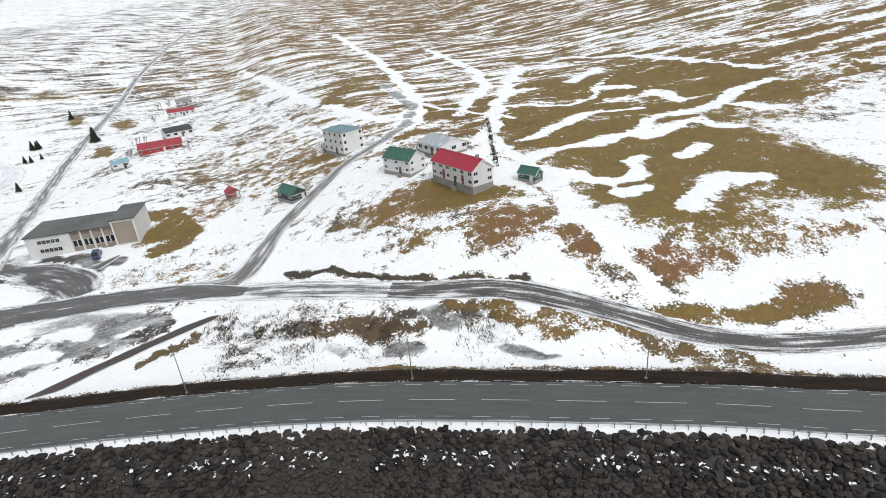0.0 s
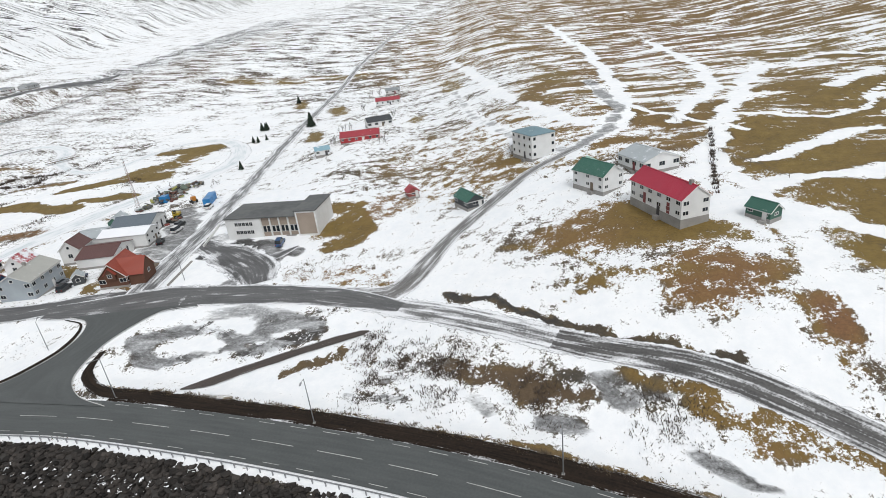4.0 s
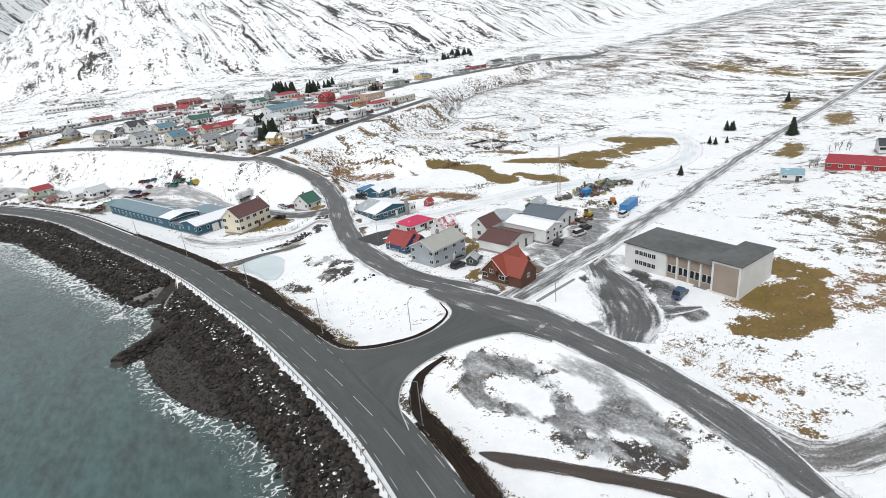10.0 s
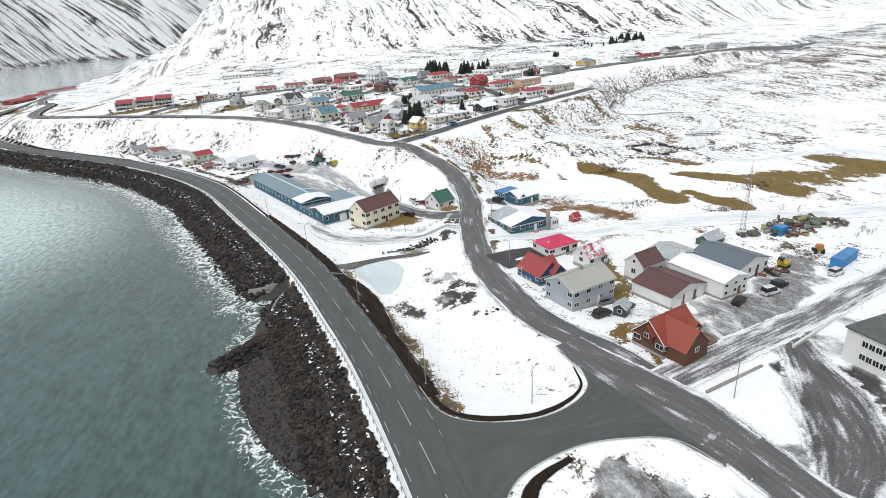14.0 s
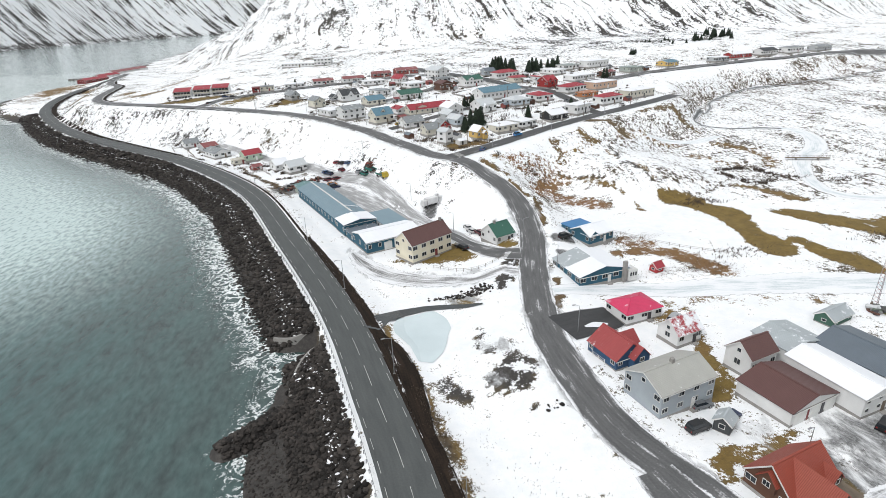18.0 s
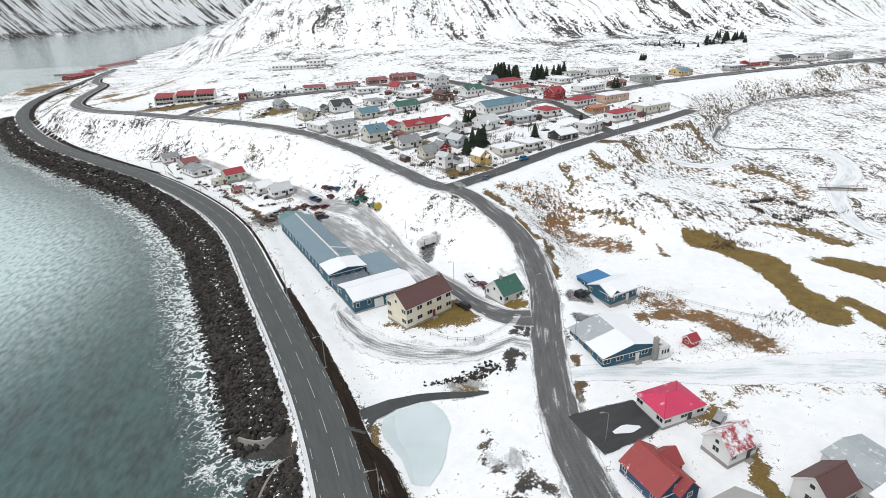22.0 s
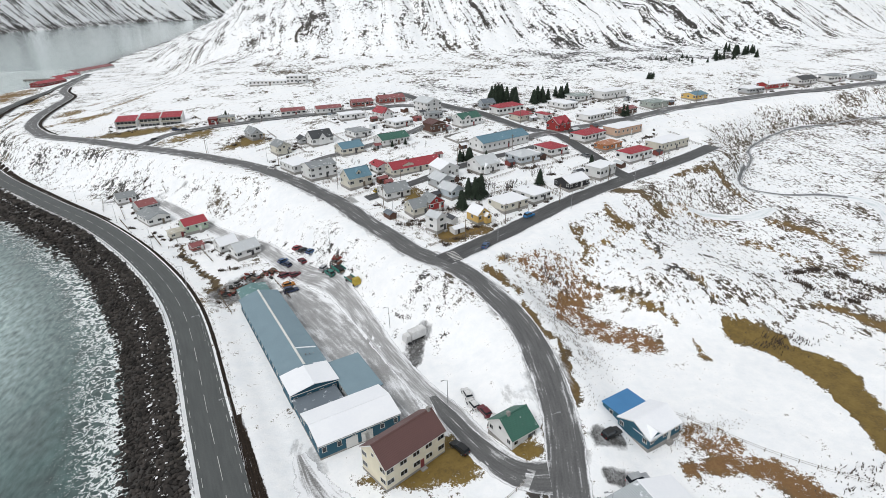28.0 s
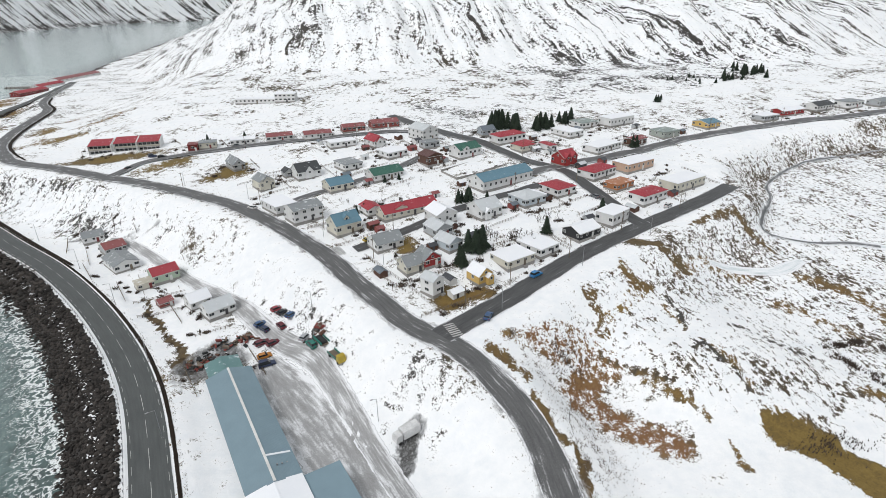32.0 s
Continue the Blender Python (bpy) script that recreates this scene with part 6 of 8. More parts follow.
wing(made, 1.5, 4.5, 0.5, 3.5, 4.2, 1.4, "cream", "grey", 0.3)
made = house("white rendered house with black roof", -7.6, 383.4, 25, 11.0, 9.0, 3.6, 3, "gable", "white", "black")
wing(made, 3.4, 7.4, 0.5, 4.5, 3.6, 2.4, "white", "black", 0.4)
house("grey house with black roof", -14.1, 389.6, 25, 4.0, 5.0, 2.5, 1.4, "gable", "grey", "black")
house("white rendered house with snow-covered roof", -13.6, 346.1, 33, 9.0, 13.0, 3.4, 0.3, "flat", "white", "white")
house("two-storey white rendered house with grey sheet roof", -5.8, 335.1, 30, 12.0, 9.0, 5.2, 1.4, "gable", "white", "grey")
house("white rendered house with faded red roof", -28.9, 449.1, 12, 14.0, 8.0, 3, 1.2, "gable", "white", "redbrown")
house("white rendered house with faded red roof", -8.3, 446.8, 12, 15.0, 8.0, 3, 1.2, "gable", "white", "redbrown")
house("long low white rendered house above the village", -62.5, 552.5, -8, 28.0, 8.0, 3.2, 0.4, "flat", "white", "white")
house("two-storey white block at the end of the long house", -34.6, 548.6, -8, 14.0, 9.0, 5.6, 0.5, "flat", "white", "white")
house("white rendered house with grey sheet roof", -97.8, 371.0, 30, 8.0, 6.0, 2.8, 1.8, "gable", "white", "grey")
house("grey house with faded red roof", -83.7, 356.7, 38, 8.0, 8.0, 2.8, 1.6, "gable", "grey", "redbrown")
house("white rendered house with grey sheet roof", -74.5, 339.5, 38, 9.0, 13.0, 3, 1.6, "gable", "white", "grey")
house("pale green house with red sheet roof", -56.6, 326.5, 33, 9.0, 7.0, 3.4, 1.8, "gable", "mint", "red")
house("cream rendered house with pale roof", -61.4, 323.4, 33, 6.0, 5.0, 2.4, 0.4, "flat", "cream", "cream")
house("white rendered house with snow-covered roof", -31.5, 296.9, 36, 9.0, 6.5, 3, 2.2, "gable", "white", "white")
house("white rendered house with snow-covered roof", -39.0, 305.4, 36, 7.0, 6.0, 3, 2.2, "gable", "white", "white")
house("red-brown house with faded red roof", -49.8, 308.9, 36, 4.5, 4.0, 2, 0.8, "gable", "redbrown", "redbrown")
house("two-storey cream-painted house with brown sheet roof", 14.7, 185.4, 33, 14.6, 7.9, 5.6, 3.0, "gable", "creamy", "brown", chimney=0.95, ridge="x", storeys=2, plinth=0.35)
house("white rendered house with dark green roof", 39.9, 189.5, 26, 6.8, 7.4, 3.0, 2.8, "gable", "white", "green", chimney=0.3, ridge="x")
house("two-storey blue-grey house with pale weathered roof", 49.4, 111.6, 17, 12.4, 8.6, 5.1, 2.1, "gable", "greyblue", "beige", chimney=0.5, ridge="x", storeys=2)
made = house("dark brown timber house with rust-red sheet roof", 56.2, 90.0, 17, 9.6, 7.0, 2.9, 3.4, "gable", "rust", "rust")
wing(made, 0.7, 6.9, 3.8, 3.5, 2.9, 3.3, "rust", "rust", 0)
wing(made, 7.4, 9.3, 0.5, 2.5, 3.6, 1.2, "rust", "rust", 2.6)
part("deck", box(fresh(), 9.7, -2.4, -0.3, 12.2, 2.5, 0.5, 0.03), WOOD, made, "weathered timber deck")
wing(made, 2.2, 4.8, 0.6, 3.5, 3.9, 1.5, "rust", "rust", 2.4, -90, (0, 7))
made = house("white workshop with broad brown sheet roof", 69.3, 106.4, 17, 11.5, 10.2, 3.0, 1.6, "gable", "white", "brown", ridge="y", category="workshop", name="workshop", windows="", door=False)
for a, b, m in ((0.7, 3.6, TRIM), (4.0, 4.5, DOOR), (4.9, 7.2, TRIM), (7.6, 8.4, DARKDOOR), (8.8, 11.1, TRIM)):
    part("garage_door", box(fresh(), a, -0.07, 0.05, b, 0.0, 2.5, 0.03), m, made)
part("lintel", box(fresh(), 0.3, -0.09, 2.6, 11.2, 0.0, 2.75, 0.02), CONCRETE, made)
house("two-storey white rendered house with brown sheet roof", 71.2, 119.5, 17, 7.0, 5.5, 4.4, 2.4, "gable", "white", "brown", ridge="x")
house("white garage building with snow-covered roof", 81.8, 106.0, 14, 8.0, 14.3, 4.1, 1.1, "gable", "white", "snowy", ridge="y", category="garage", storeys=2, name="garage_building", windows="f")
house("white workshop hall with slate-grey sheet roof", 90.2, 111.2, 17, 11.5, 12.5, 3.7, 1.7, "gable", "white", "slate", ridge="y", category="workshop", name="workshop", windows="f")
house("white workshop annexe with light grey sheet roof", 79.8, 121.0, 14, 9.5, 8.0, 3.8, 1.0, "gable", "white", "greylight", ridge="y", category="workshop", name="workshop", door=False, windows="")
house("white rendered house with bright pink-red roof", 58.3, 142.7, 13, 9.6, 7.4, 2.4, 1.7, "hip", "white", "pink", plinth=0.15)
made = house("dark blue house with red sheet roof", 48.0, 125.6, 17, 7.2, 8.2, 2.6, 2.7, "gable", "navy", "redroof", ridge="y")
wing(made, 3.0, 6.8, 1.5, 4.5, 2.8, 2.0, "navy", "redroof", 0)
wing(made, 3.5, 7.5, 1.6, 4.0, 2.4, 1.8, "redpaint", "redroof", 0, 90, (7.2, 0))
house("white rendered house with half snowed-over red roof", 64.2, 132.0, 17, 6.7, 5.5, 3, 2.4, "gable", "white", "redsnow", ridge="x")
made = house("long teal-blue clad house with snow-covered roof and concrete chimney", 54.4, 161.0, 12, 15.0, 13.0, 3, 1.8, "gable", "teal", "snowy", ridge="y")
slab("roof_patch", [(-0.26, 13.26, 3.1), (-0.26, 6.4, 3.1), (7.35, 6.4, 4.93), (7.35, 13.26, 4.93)], 0.03, ROOFS["greylight"], made, "bare grey sheet half of the roof")
part("concrete_chimney", box(fresh(), 12.6, -0.9, -0.5, 13.6, 0.0, 5.2, 0.05), CONCRETE, made, "tall grey concrete chimney")
bay = part("bay", box(fresh(), 13.9, -1.2, -0.3, 16.6, 1.8, 2.7, 0.05), TRIM, made, "white glazed bay with snow on top")
for k in range(3):
    window(made, 14.5 + 0.75 * k, -1.22, 1.0, 0, 0.65, 1.2)
made = house("teal-blue clad house with snow-covered roof", 66.9, 185.7, 22, 9.5, 8.0, 3, 1.8, "gable", "teal", "white")
wing(made, 0.2, 3.6, 0.02, 4, 2.9, 1.3, "teal", "white", 0)
house("red-brown house with red sheet roof", 108.0, 32.7, -58, 3.4, 3.8, 1.9, 1.3, "gable", "redbrown", "red")
house("dark grey timber house with dark green roof", 92.7, 11.5, -50, 5.0, 7.5, 2.4, 1.6, "gable", "dark", "green")
house("red-painted house with red sheet roof", 177.8, 84.1, -72, 17.0, 9.0, 2.8, 1.6, "gable", "redpaint", "red")
house("white rendered house with light blue roof", 161.0, 88.2, -60, 6.0, 6.0, 2.4, 1, "gable", "white", "lightblue")
house("white rendered house with black roof", 207.6, 82.4, -60, 12.0, 9.0, 3, 1.6, "gable", "white", "black")
house("white rendered house with red sheet roof", 289.8, 108.0, -72, 15.0, 9.0, 3, 1.4, "gable", "white", "red")
house("white rendered house with grey sheet roof", 332.7, 115.9, -72, 10.0, 8.0, 2.6, 1.4, "gable", "white", "grey")
house("two-storey white rendered house with blue-grey hipped roof", 128.0, 3.2, -142, 10.8, 8.4, 7.4, 1.3, "hip", "white", "slateblue", storeys=3, category="apartment house")
house("two-storey white rendered house with dark green roof", 93.5, -15.8, -137, 10.2, 6.5, 4.2, 2.2, "gable", "white", "green", storeys=2)
made = house("two-storey white rendered house with crimson sheet roof", 79.3, -28.4, -151, 16.8, 6.4, 5.3, 2.3, "gable", "white", "crimson", chimney=0.9, storeys=2, plinth=1.3)
for x in (4.6, 12.4):
    part("front_door", box(fresh(), x, -0.06, 1.4, x + 0.9, 0.0, 3.7, 0.02), DOOR, made, "red-painted front door")
house("white rendered house with light grey roof", 104, -27, -150, 11.0, 10.0, 3.0, 1.8, "gable", "white", "greylight")
house("green timber house with dark green roof", 69.3, -49.0, -141, 5.2, 3.2, 2.0, 1.3, "gable", "green", "green")
house("teal-blue annexe with flat bright blue roof", 64.6, 193.6, 22, 7.5, 5.0, 2.8, 0.3, "flat", "teal", "brightblue", category="annexe", name="annexe")
house("small mint-green shelter beside the green-roofed house", 99.0, -20.0, -60, 4, 5, 2.2, 1.0, "gable", "greygreen", "mint", category="shed", name="shed", door=False)
house("snow-covered shed behind the apartment house", 130.0, 4.0, -78, 5, 7, 2.4, 1.2, "gable", "white", "white", category="shed", name="shed", door=False)


# ---- the warehouse on the shore flat ----
def shop(u, v):
    """A place of the warehouse's own plan, in the world."""
    c, s = math.cos(radians(22)), math.sin(radians(22))
    return 2.0 + u * c - v * s, 195.8 + u * s + v * c


for text, u, v, l, w, h, r, kind, wall, roof, extra in (
        ("teal-blue warehouse front with snow-covered roof", 0, 0, 18, 11, 3.6, 1.3, "gable", "teal", "snowy", dict(ridge="x")),
        ("low grey-roofed warehouse link with snow in its valley", 0, 11.1, 10, 6.8, 2.5, 0.3, "flat", "teal", "greyblue", dict(door=False)),
        ("warehouse bay with pale snow-dusted roof", -0.2, 18, 11.2, 8, 4.0, 1.0, "gable", "teal", "snowy", dict(ridge="y", door=False)),
        ("flat-roofed grey warehouse extension", 11.1, 11.1, 8, 14.5, 3.4, 0.4, "flat", "grey", "steel", dict(door=False)),
        ("long warehouse hall with steel-blue sheet roof", 0, 26.1, 11.2, 44, 3.6, 1.6, "gable", "teal", "steel", dict(ridge="y", door=False)),
        ("weathered green lean-to at the end of the warehouse", 1, 70.3, 8.5, 8.5, 2.8, 0.9, "gable", "greygreen", "teal", dict(ridge="y", door=False))):
    px, py = shop(u, v)
    hall_ob = house(text, px, py, 22, l, w, h, r, kind, wall, roof, category="warehouse", group="shore warehouse", name="warehouse", plinth=0.3, **extra)
    if l == 18:
        for dx in (5.6, 9.0):
            part("garage_door", box(fresh(), dx, -0.07, 0.05, dx + 2.6, 0.0, 2.6, 0.03), TRIM, hall_ob, "white roller door")
    if w == 44:
        part("roof_light", box(fresh(), 5.4, -0.2, 5.28, 5.95, 44.2, 5.42), TRIM, hall_ob, "pale ridge light strip")
        bm = box(fresh(), 0, 0, 0, 5.4, 0.5, 0.14)
        bm.transform(Matrix.Translation((5.8, 7.5, 5.28)) @ Matrix.Rotation(math.atan2(1.6, 5.6), 4, "Y"))
        part("roof_strip", bm, SNOW, hall_ob)
        for k in range(3):
            part("roof_vent", box(fresh(), 7.2 + k, 4.0, 4.7, 7.5 + k, 4.3, 5.35 - 0.28 * k, 0.04), STEEL, hall_ob)

# ---- the hall at the junction: white wing, pilastered middle, taller beige block ----
HALL_X, HALL_Y, HALL_TURN = 84.0, 79.8, -84.0
HALL_ROOF = surface("roofing_felt", (0.12, 0.125, 0.12), 0.6, (0.05, 0.053, 0.055), 0.3, 0, 0.1, 2.0, 0.5)
hall_z = min(level(84, 79), level(87, 53), level(98, 56)) + 0.1
hall = tagged(new("assembly_hall"), "white flat-roofed hall with beige panels and window bands", "hall")
hall.matrix_world = pose(HALL_X, HALL_Y, hall_z, 0, 0, HALL_TURN)
part("wall", box(fresh(), 0, 0, -1.0, 10.4, 12.5, 6.1), WALLS["white"], hall)
part("middle_wall", box(fresh(), 10.4, 0.5, -1.0, 21.4, 12.5, 6.1), WALLS["white"], hall)
part("tall_block", box(fresh(), 21.4, -0.6, -1.0, 27.3, 12.6, 7.6), WALLS["white"], hall)
part("beige_panel", box(fresh(), 21.9, -0.72, 1.0, 26.9, -0.6, 7.1), WALLS["beige"], hall)
for k in range(6):
    part("lower_window", box(fresh(), 22.1 + 0.8 * k, -0.70, 0.35, 22.75 + 0.8 * k, -0.6, 0.9), TRIM, hall)
part("roof", box(fresh(), -0.3, -0.4, 6.1, 21.4, 12.9, 6.4, 0.04), HALL_ROOF, hall, "dark wet felt roof")
part("roof", box(fresh(), 21.1, -0.9, 7.6, 27.6, 12.9, 7.9, 0.04), HALL_ROOF, hall)
for k in range(5):
    part("pilaster", box(fresh(), 10.4 + 2.7 * k, -0.05, 0, 10.75 + 2.7 * k, 0.5, 6.1, 0.02), TRIM, hall)
for k in range(4):
    part("bay_panel", box(fresh(), 10.75 + 2.7 * k, 0.38, 0.2, 13.1 + 2.7 * k, 0.5, 6.0), WALLS["beige"], hall)
    for j in range(2):
        window(hall, 11.35 + 2.7 * k + 1.15 * j, 0.36, 1.7, 0, 1.0, 1.9)
for z in (1.5, 3.9):
    for k in range(5):
        window(hall, 3.2 + 1.1 * k, -0.01, z, 0, 1.05, 1.15)
for k in range(4):
    part("step", box(fresh(), 17.5, -1.6 + 0.35 * k, -0.5, 20.5, 0.4, 0.1 + 0.17 * k, 0.02), CONCRETE, hall)

# ---- boulders of the sea bank ----
random.seed(4)


def boulder_mesh(seed):
    rnd = random.Random(seed)
    bm = fresh()
    bmesh.ops.create_icosphere(bm, subdivisions=1, radius=0.5)
    for v in bm.verts:
        v.co = Vector((v.co.x * 1.2, v.co.y, v.co.z * 0.78)) * rnd.uniform(0.6, 1.28)
    me = bpy.data.meshes.new("boulder")
    bm.to_mesh(me)
    bm.free()
    me.materials.append(ROCK)
    return me


SHAPES = [boulder_mesh(i) for i in range(8)]
CORES = [(np.array([tuple(v.co) for v in me.vertices]), np.array([tuple(p.vertices) for p in me.polygons])) for me in SHAPES]
bank_ob = tagged(new("sea_wall"), "bank of dark basalt boulders with scraps of snow", "sea wall", kind="structure")
bank_ob.location = (0, 0, 0)


def bank_places(first, last, gap, deep):
    """Places for boulders along the bank, between two distances along the coast line."""
    line = curve_through(COAST[1:24], gap)
    for k in range(1, len(line) - 1):
        p = line[k]
        if not first <= p.y <= last:
            continue
        t = (line[k + 1] - line[k - 1]).normalized()
        side = Vector((-t.y, t.x))
        d = 6.35
        stop = (deep + (4 if p.y > 150 else 0)) if not 80 < p.y < 132 else deep + 1.5
        while d < stop:
            q = p + side * (d + random.uniform(-0.3, 0.3)) + t * random.uniform(-0.45, 0.45) * gap
            yield q.x, q.y, d
            d += gap * random.uniform(0.75, 1.05)


def merged(name, items, parent, label=""):
    """Many boulders as one mesh."""
    verts, faces, base = [], [], 0
    for x, y, z, s, k, a, b in items:
        co, fa = CORES[k]
        c, sn = math.cos(a), math.sin(a)
        r = np.array([[c, -sn, 0], [sn, c, 0], [0, 0, 1]]) @ np.array([[1, 0, 0], [0, math.cos(b), -math.sin(b)], [0, math.sin(b), math.cos(b)]])
        verts.append(co @ r.T * s + (x, y, z))
        faces.append(fa + base)
        base += len(co)
    me = bpy.data.meshes.new(name)
    me.from_pydata(np.concatenate(verts).tolist(), [], np.concatenate(faces).tolist())
    me.materials.append(ROCK)
    ob = new(name, me)
    if parent:
        ob.parent = parent
    return tagged(ob, label, kind="stuff")


rest, singles = [], 0
for first, last, gap, size in ((-105, 150, 0.74, 1.0), (150, 330, 0.95, 1.2), (330, 560, 1.6, 2.0)):
    for x, y, d in bank_places(first, last, gap, 15.5):
        if 146 < y < 152.6 and d < 16:
            continue
        s = size * random.uniform(0.65, 1.35) * (0.8 if d > 14 else 1)
        item = (x, y, level(x, y) + 0.12 * s, s, random.randrange(8), random.uniform(0, 6.3), random.uniform(-0.5, 0.5))
        if -8 < y < 12 and singles < 300:
            ob = new("boulder", SHAPES[item[4]])
            ob.parent, ob.matrix_local = bank_ob, pose(*item[:3], math.degrees(item[6]), 0, math.degrees(item[5])) @ Matrix.Scale(s, 4)
            singles += 1
        else:
            rest.append(item)
for k in range(520):
    u, w = random.random(), random.gauss(0, 1.5)
    x, y = -9 - 16 * u + w * 0.55, 134 - 12.2 * u - w * 0.85
    s = random.uniform(0.6, 1.3)
    rest.append((x, y, level(x, y) + 0.1, s, random.randrange(8), random.uniform(0, 6), random.uniform(-0.5, 0.5)))
for k in range(3600):
    x, y = random.uniform(-24, -4), random.uniform(78, 132)
    if level(x, y) > -0.05:
        rest.append((x, y, level(x, y), random.uniform(0.2, 0.62), random.randrange(8), random.uniform(0, 6), 0))
merged("boulder_fill", rest, bank_ob)
loose = []
for cx, cy, rx, ry, count in ((24, 163.8, 7, 1.0, 90), (30, 165.5, 3.5, 1.8, 90), (33, 118, 2.0, 1.4, 8), (-27, 276, 5, 5, 40)):
    for k in range(count):
        x, y = cx + random.gauss(0, rx * 0.5), cy + random.gauss(0, ry * 0.5)
        loose.append((x, y, level(x, y) + 0.1, random.uniform(0.3, 0.9), random.randrange(8), random.uniform(0, 6), random.uniform(-0.4, 0.4)))
tagged(merged("rocks", loose, None), "scattered dark rocks poking out of the snow", "rocks")

# ---- culvert through the road bank ----
culvert = tagged(new("culvert"), "concrete culvert outlet through the sea bank", "culvert", kind="structure")
for line, tops in (([(-7.2, 152.2), (-10.2, 153.0), (-12.9, 152.9), (-15.4, 152.6), (-18, 154.2), (-20.3, 156.3)], (4.6, 4.3, 3.6, 2.6, 1.6)),
                   ([(-6.8, 146.0), (-9.2, 146.6), (-11.0, 145.6), (-12.6, 142.8), (-13.6, 139.8), (-14.2, 136.6), (-14.0, 133.4)], (4.6, 4.0, 3.5, 3.0, 2.3, 1.6))):
    run = curve_through(line, 0.6)
    bm, rows = fresh(), []
    for k, p in enumerate(run):
        d = (run[min(k + 1, len(run) - 1)] - run[max(k - 1, 0)]).normalized()
        side, top = Vector((d.y, -d.x)) * 0.2, float(np.interp(k / (len(run) - 1), np.linspace(0, 1, len(tops)), tops))
        rows.append([bm.verts.new((p.x + e * side.x, p.y + e * side.y, z)) for e, z in ((-1, -1.5), (-1, top), (1, top), (1, -1.5))])
    for a, b in zip(rows, rows[1:]):
        for i in range(3):
            bm.faces.new((a[i], b[i], b[i + 1], a[i + 1]))
    bm.faces.new(rows[0])
    bm.faces.new(rows[-1][::-1])
    bmesh.ops.recalc_face_normals(bm, faces=bm.faces)
    part("wing_wall", bm, CONCRETE, culvert)
head = box(fresh(), -0.3, -0.2, 3.2, 0.4, 6.6, 4.7, 0.05)
head.transform(pose(-6.7, 145.8, 0, 0, 0, 8))
part("headwall", head, CONCRETE, culvert)

# ---- guard rail along the sea side ----
rail_line = [q for q in curve_through(COAST[1:27], 2.0) if -120 < q.y < 420]
rail = tagged(new("guard_rail"), "galvanised steel guard rail on short posts", "guard rail")
beam_v, beam_f = [], []
post_mesh = bpy.data.meshes.new("post")
bm = fresh()
box(bm, -0.07, -0.06, -0.4, 0.07, 0.06, 0.78)
box(bm, -0.16, -0.05, 0.5, -0.07, 0.05, 0.75)
bm.to_mesh(post_mesh)
bm.free()
post_mesh.materials.append(STEEL)
for k, q in enumerate(rail_line):
    t = (rail_line[min(k + 1, len(rail_line) - 1)] - rail_line[max(k - 1, 0)]).normalized()
    side = Vector((-t.y, t.x))
    p = q + side * 5.2
    z = level(p.x, p.y)
    if k % 1 == 0 and k < 290:
        ob = new("post", post_mesh)
        ob.parent, ob.matrix_local = rail, pose(p.x, p.y, z, 0, 0, math.degrees(math.atan2(side.y, side.x)))
    for e, h in ((0, 0.46), (0.06, 0.54), (0, 0.61), (0.06, 0.68), (0, 0.77)):
        r = q + side * (5.05 - e)
        beam_v.append((r.x, r.y, z + h))
    if k:
        for j in range(4):
            i = 5 * k + j
            beam_f.append((i - 5, i - 4, i + 1, i))
meshed("rail", beam_v, beam_f, STEEL, rail)

# ---- street lamps ----
def lamp_mesh(height_m, reach):
    a, b = fresh(), fresh()
    rod(a, (0, 0, -0.3), (0, 0, height_m), 0.1, 0.055)
    rod(a, (0, 0, height_m), (reach, 0, height_m + 0.35), 0.045, 0.04, 6)
    box(b, reach - 0.1, -0.14, height_m + 0.28, reach + 0.65, 0.14, height_m + 0.44, 0.04)
    return a, b


lamp = tagged(new("street_lamp"), "tall galvanised street lamp with short arm", "street lamp", "coast road lamps")
a, b = lamp_mesh(8.0, 1.4)
part("pole", a, STEEL, lamp), part("lamp_head", b, STEEL, lamp)
part("base_plate", box(fresh(), -0.22, -0.22, -0.2, 0.22, 0.22, 0.12, 0.03), CONCRETE, lamp)
spots = [(1.7, -50.8), (9.9, -16), (15, 20.3), (16.8, 57.9), (13.9, 96.6), (6.2, 132.4), (-4.1, 171.2), (-16.3, 207), (-30.5, 243), (-43.3, 275.5), (-64.7, 312), (-89, 345), (-119, 379), (-150, 412)]
for k, (x, y) in enumerate(spots):
    n = curve_through(COAST[1:27], 4.0)
    i = min(range(len(n)), key=lambda j: (n[j].x - x) ** 2 + (n[j].y - y) ** 2)
    turn = math.degrees(math.atan2(n[i].y - y, n[i].x - x))
    m = pose(x, y, level(x, y), 0, 0, turn)
    if k:
        copy_thing(lamp, m)
    else:
        lamp.matrix_world = m
small = tagged(new("street_lamp"), "grey village street lamp on a slim pole", "street lamp", "village lamps")
a, b = lamp_mesh(6.5, 1.0)
part("pole", a, STEEL, small), part("lamp_head", b, STEEL, small)
for k, (x, y, turn) in enumerate(((29.2, 86, 30), (56, 265.5, 120), (62, 228, 180), (88, 285.5, 120), (120, 302, 120), (48, 190, 0), (30, 208, 200), (19.1, 239.7, 200), (2.5, 281.2, 200), (52, 171, 180), (46, 140, 180), (25, 298, 30), (5, 324, 30),
                                  (-28, 370, 60), (-60, 395, 60), (150, 330, 120), (66, 99, 200), (60, 77, 90))):
    m = pose(x, y, level(x, y), 0, 0, turn)
    if k:
        copy_thing(small, m)
    else:
        small.matrix_world = m

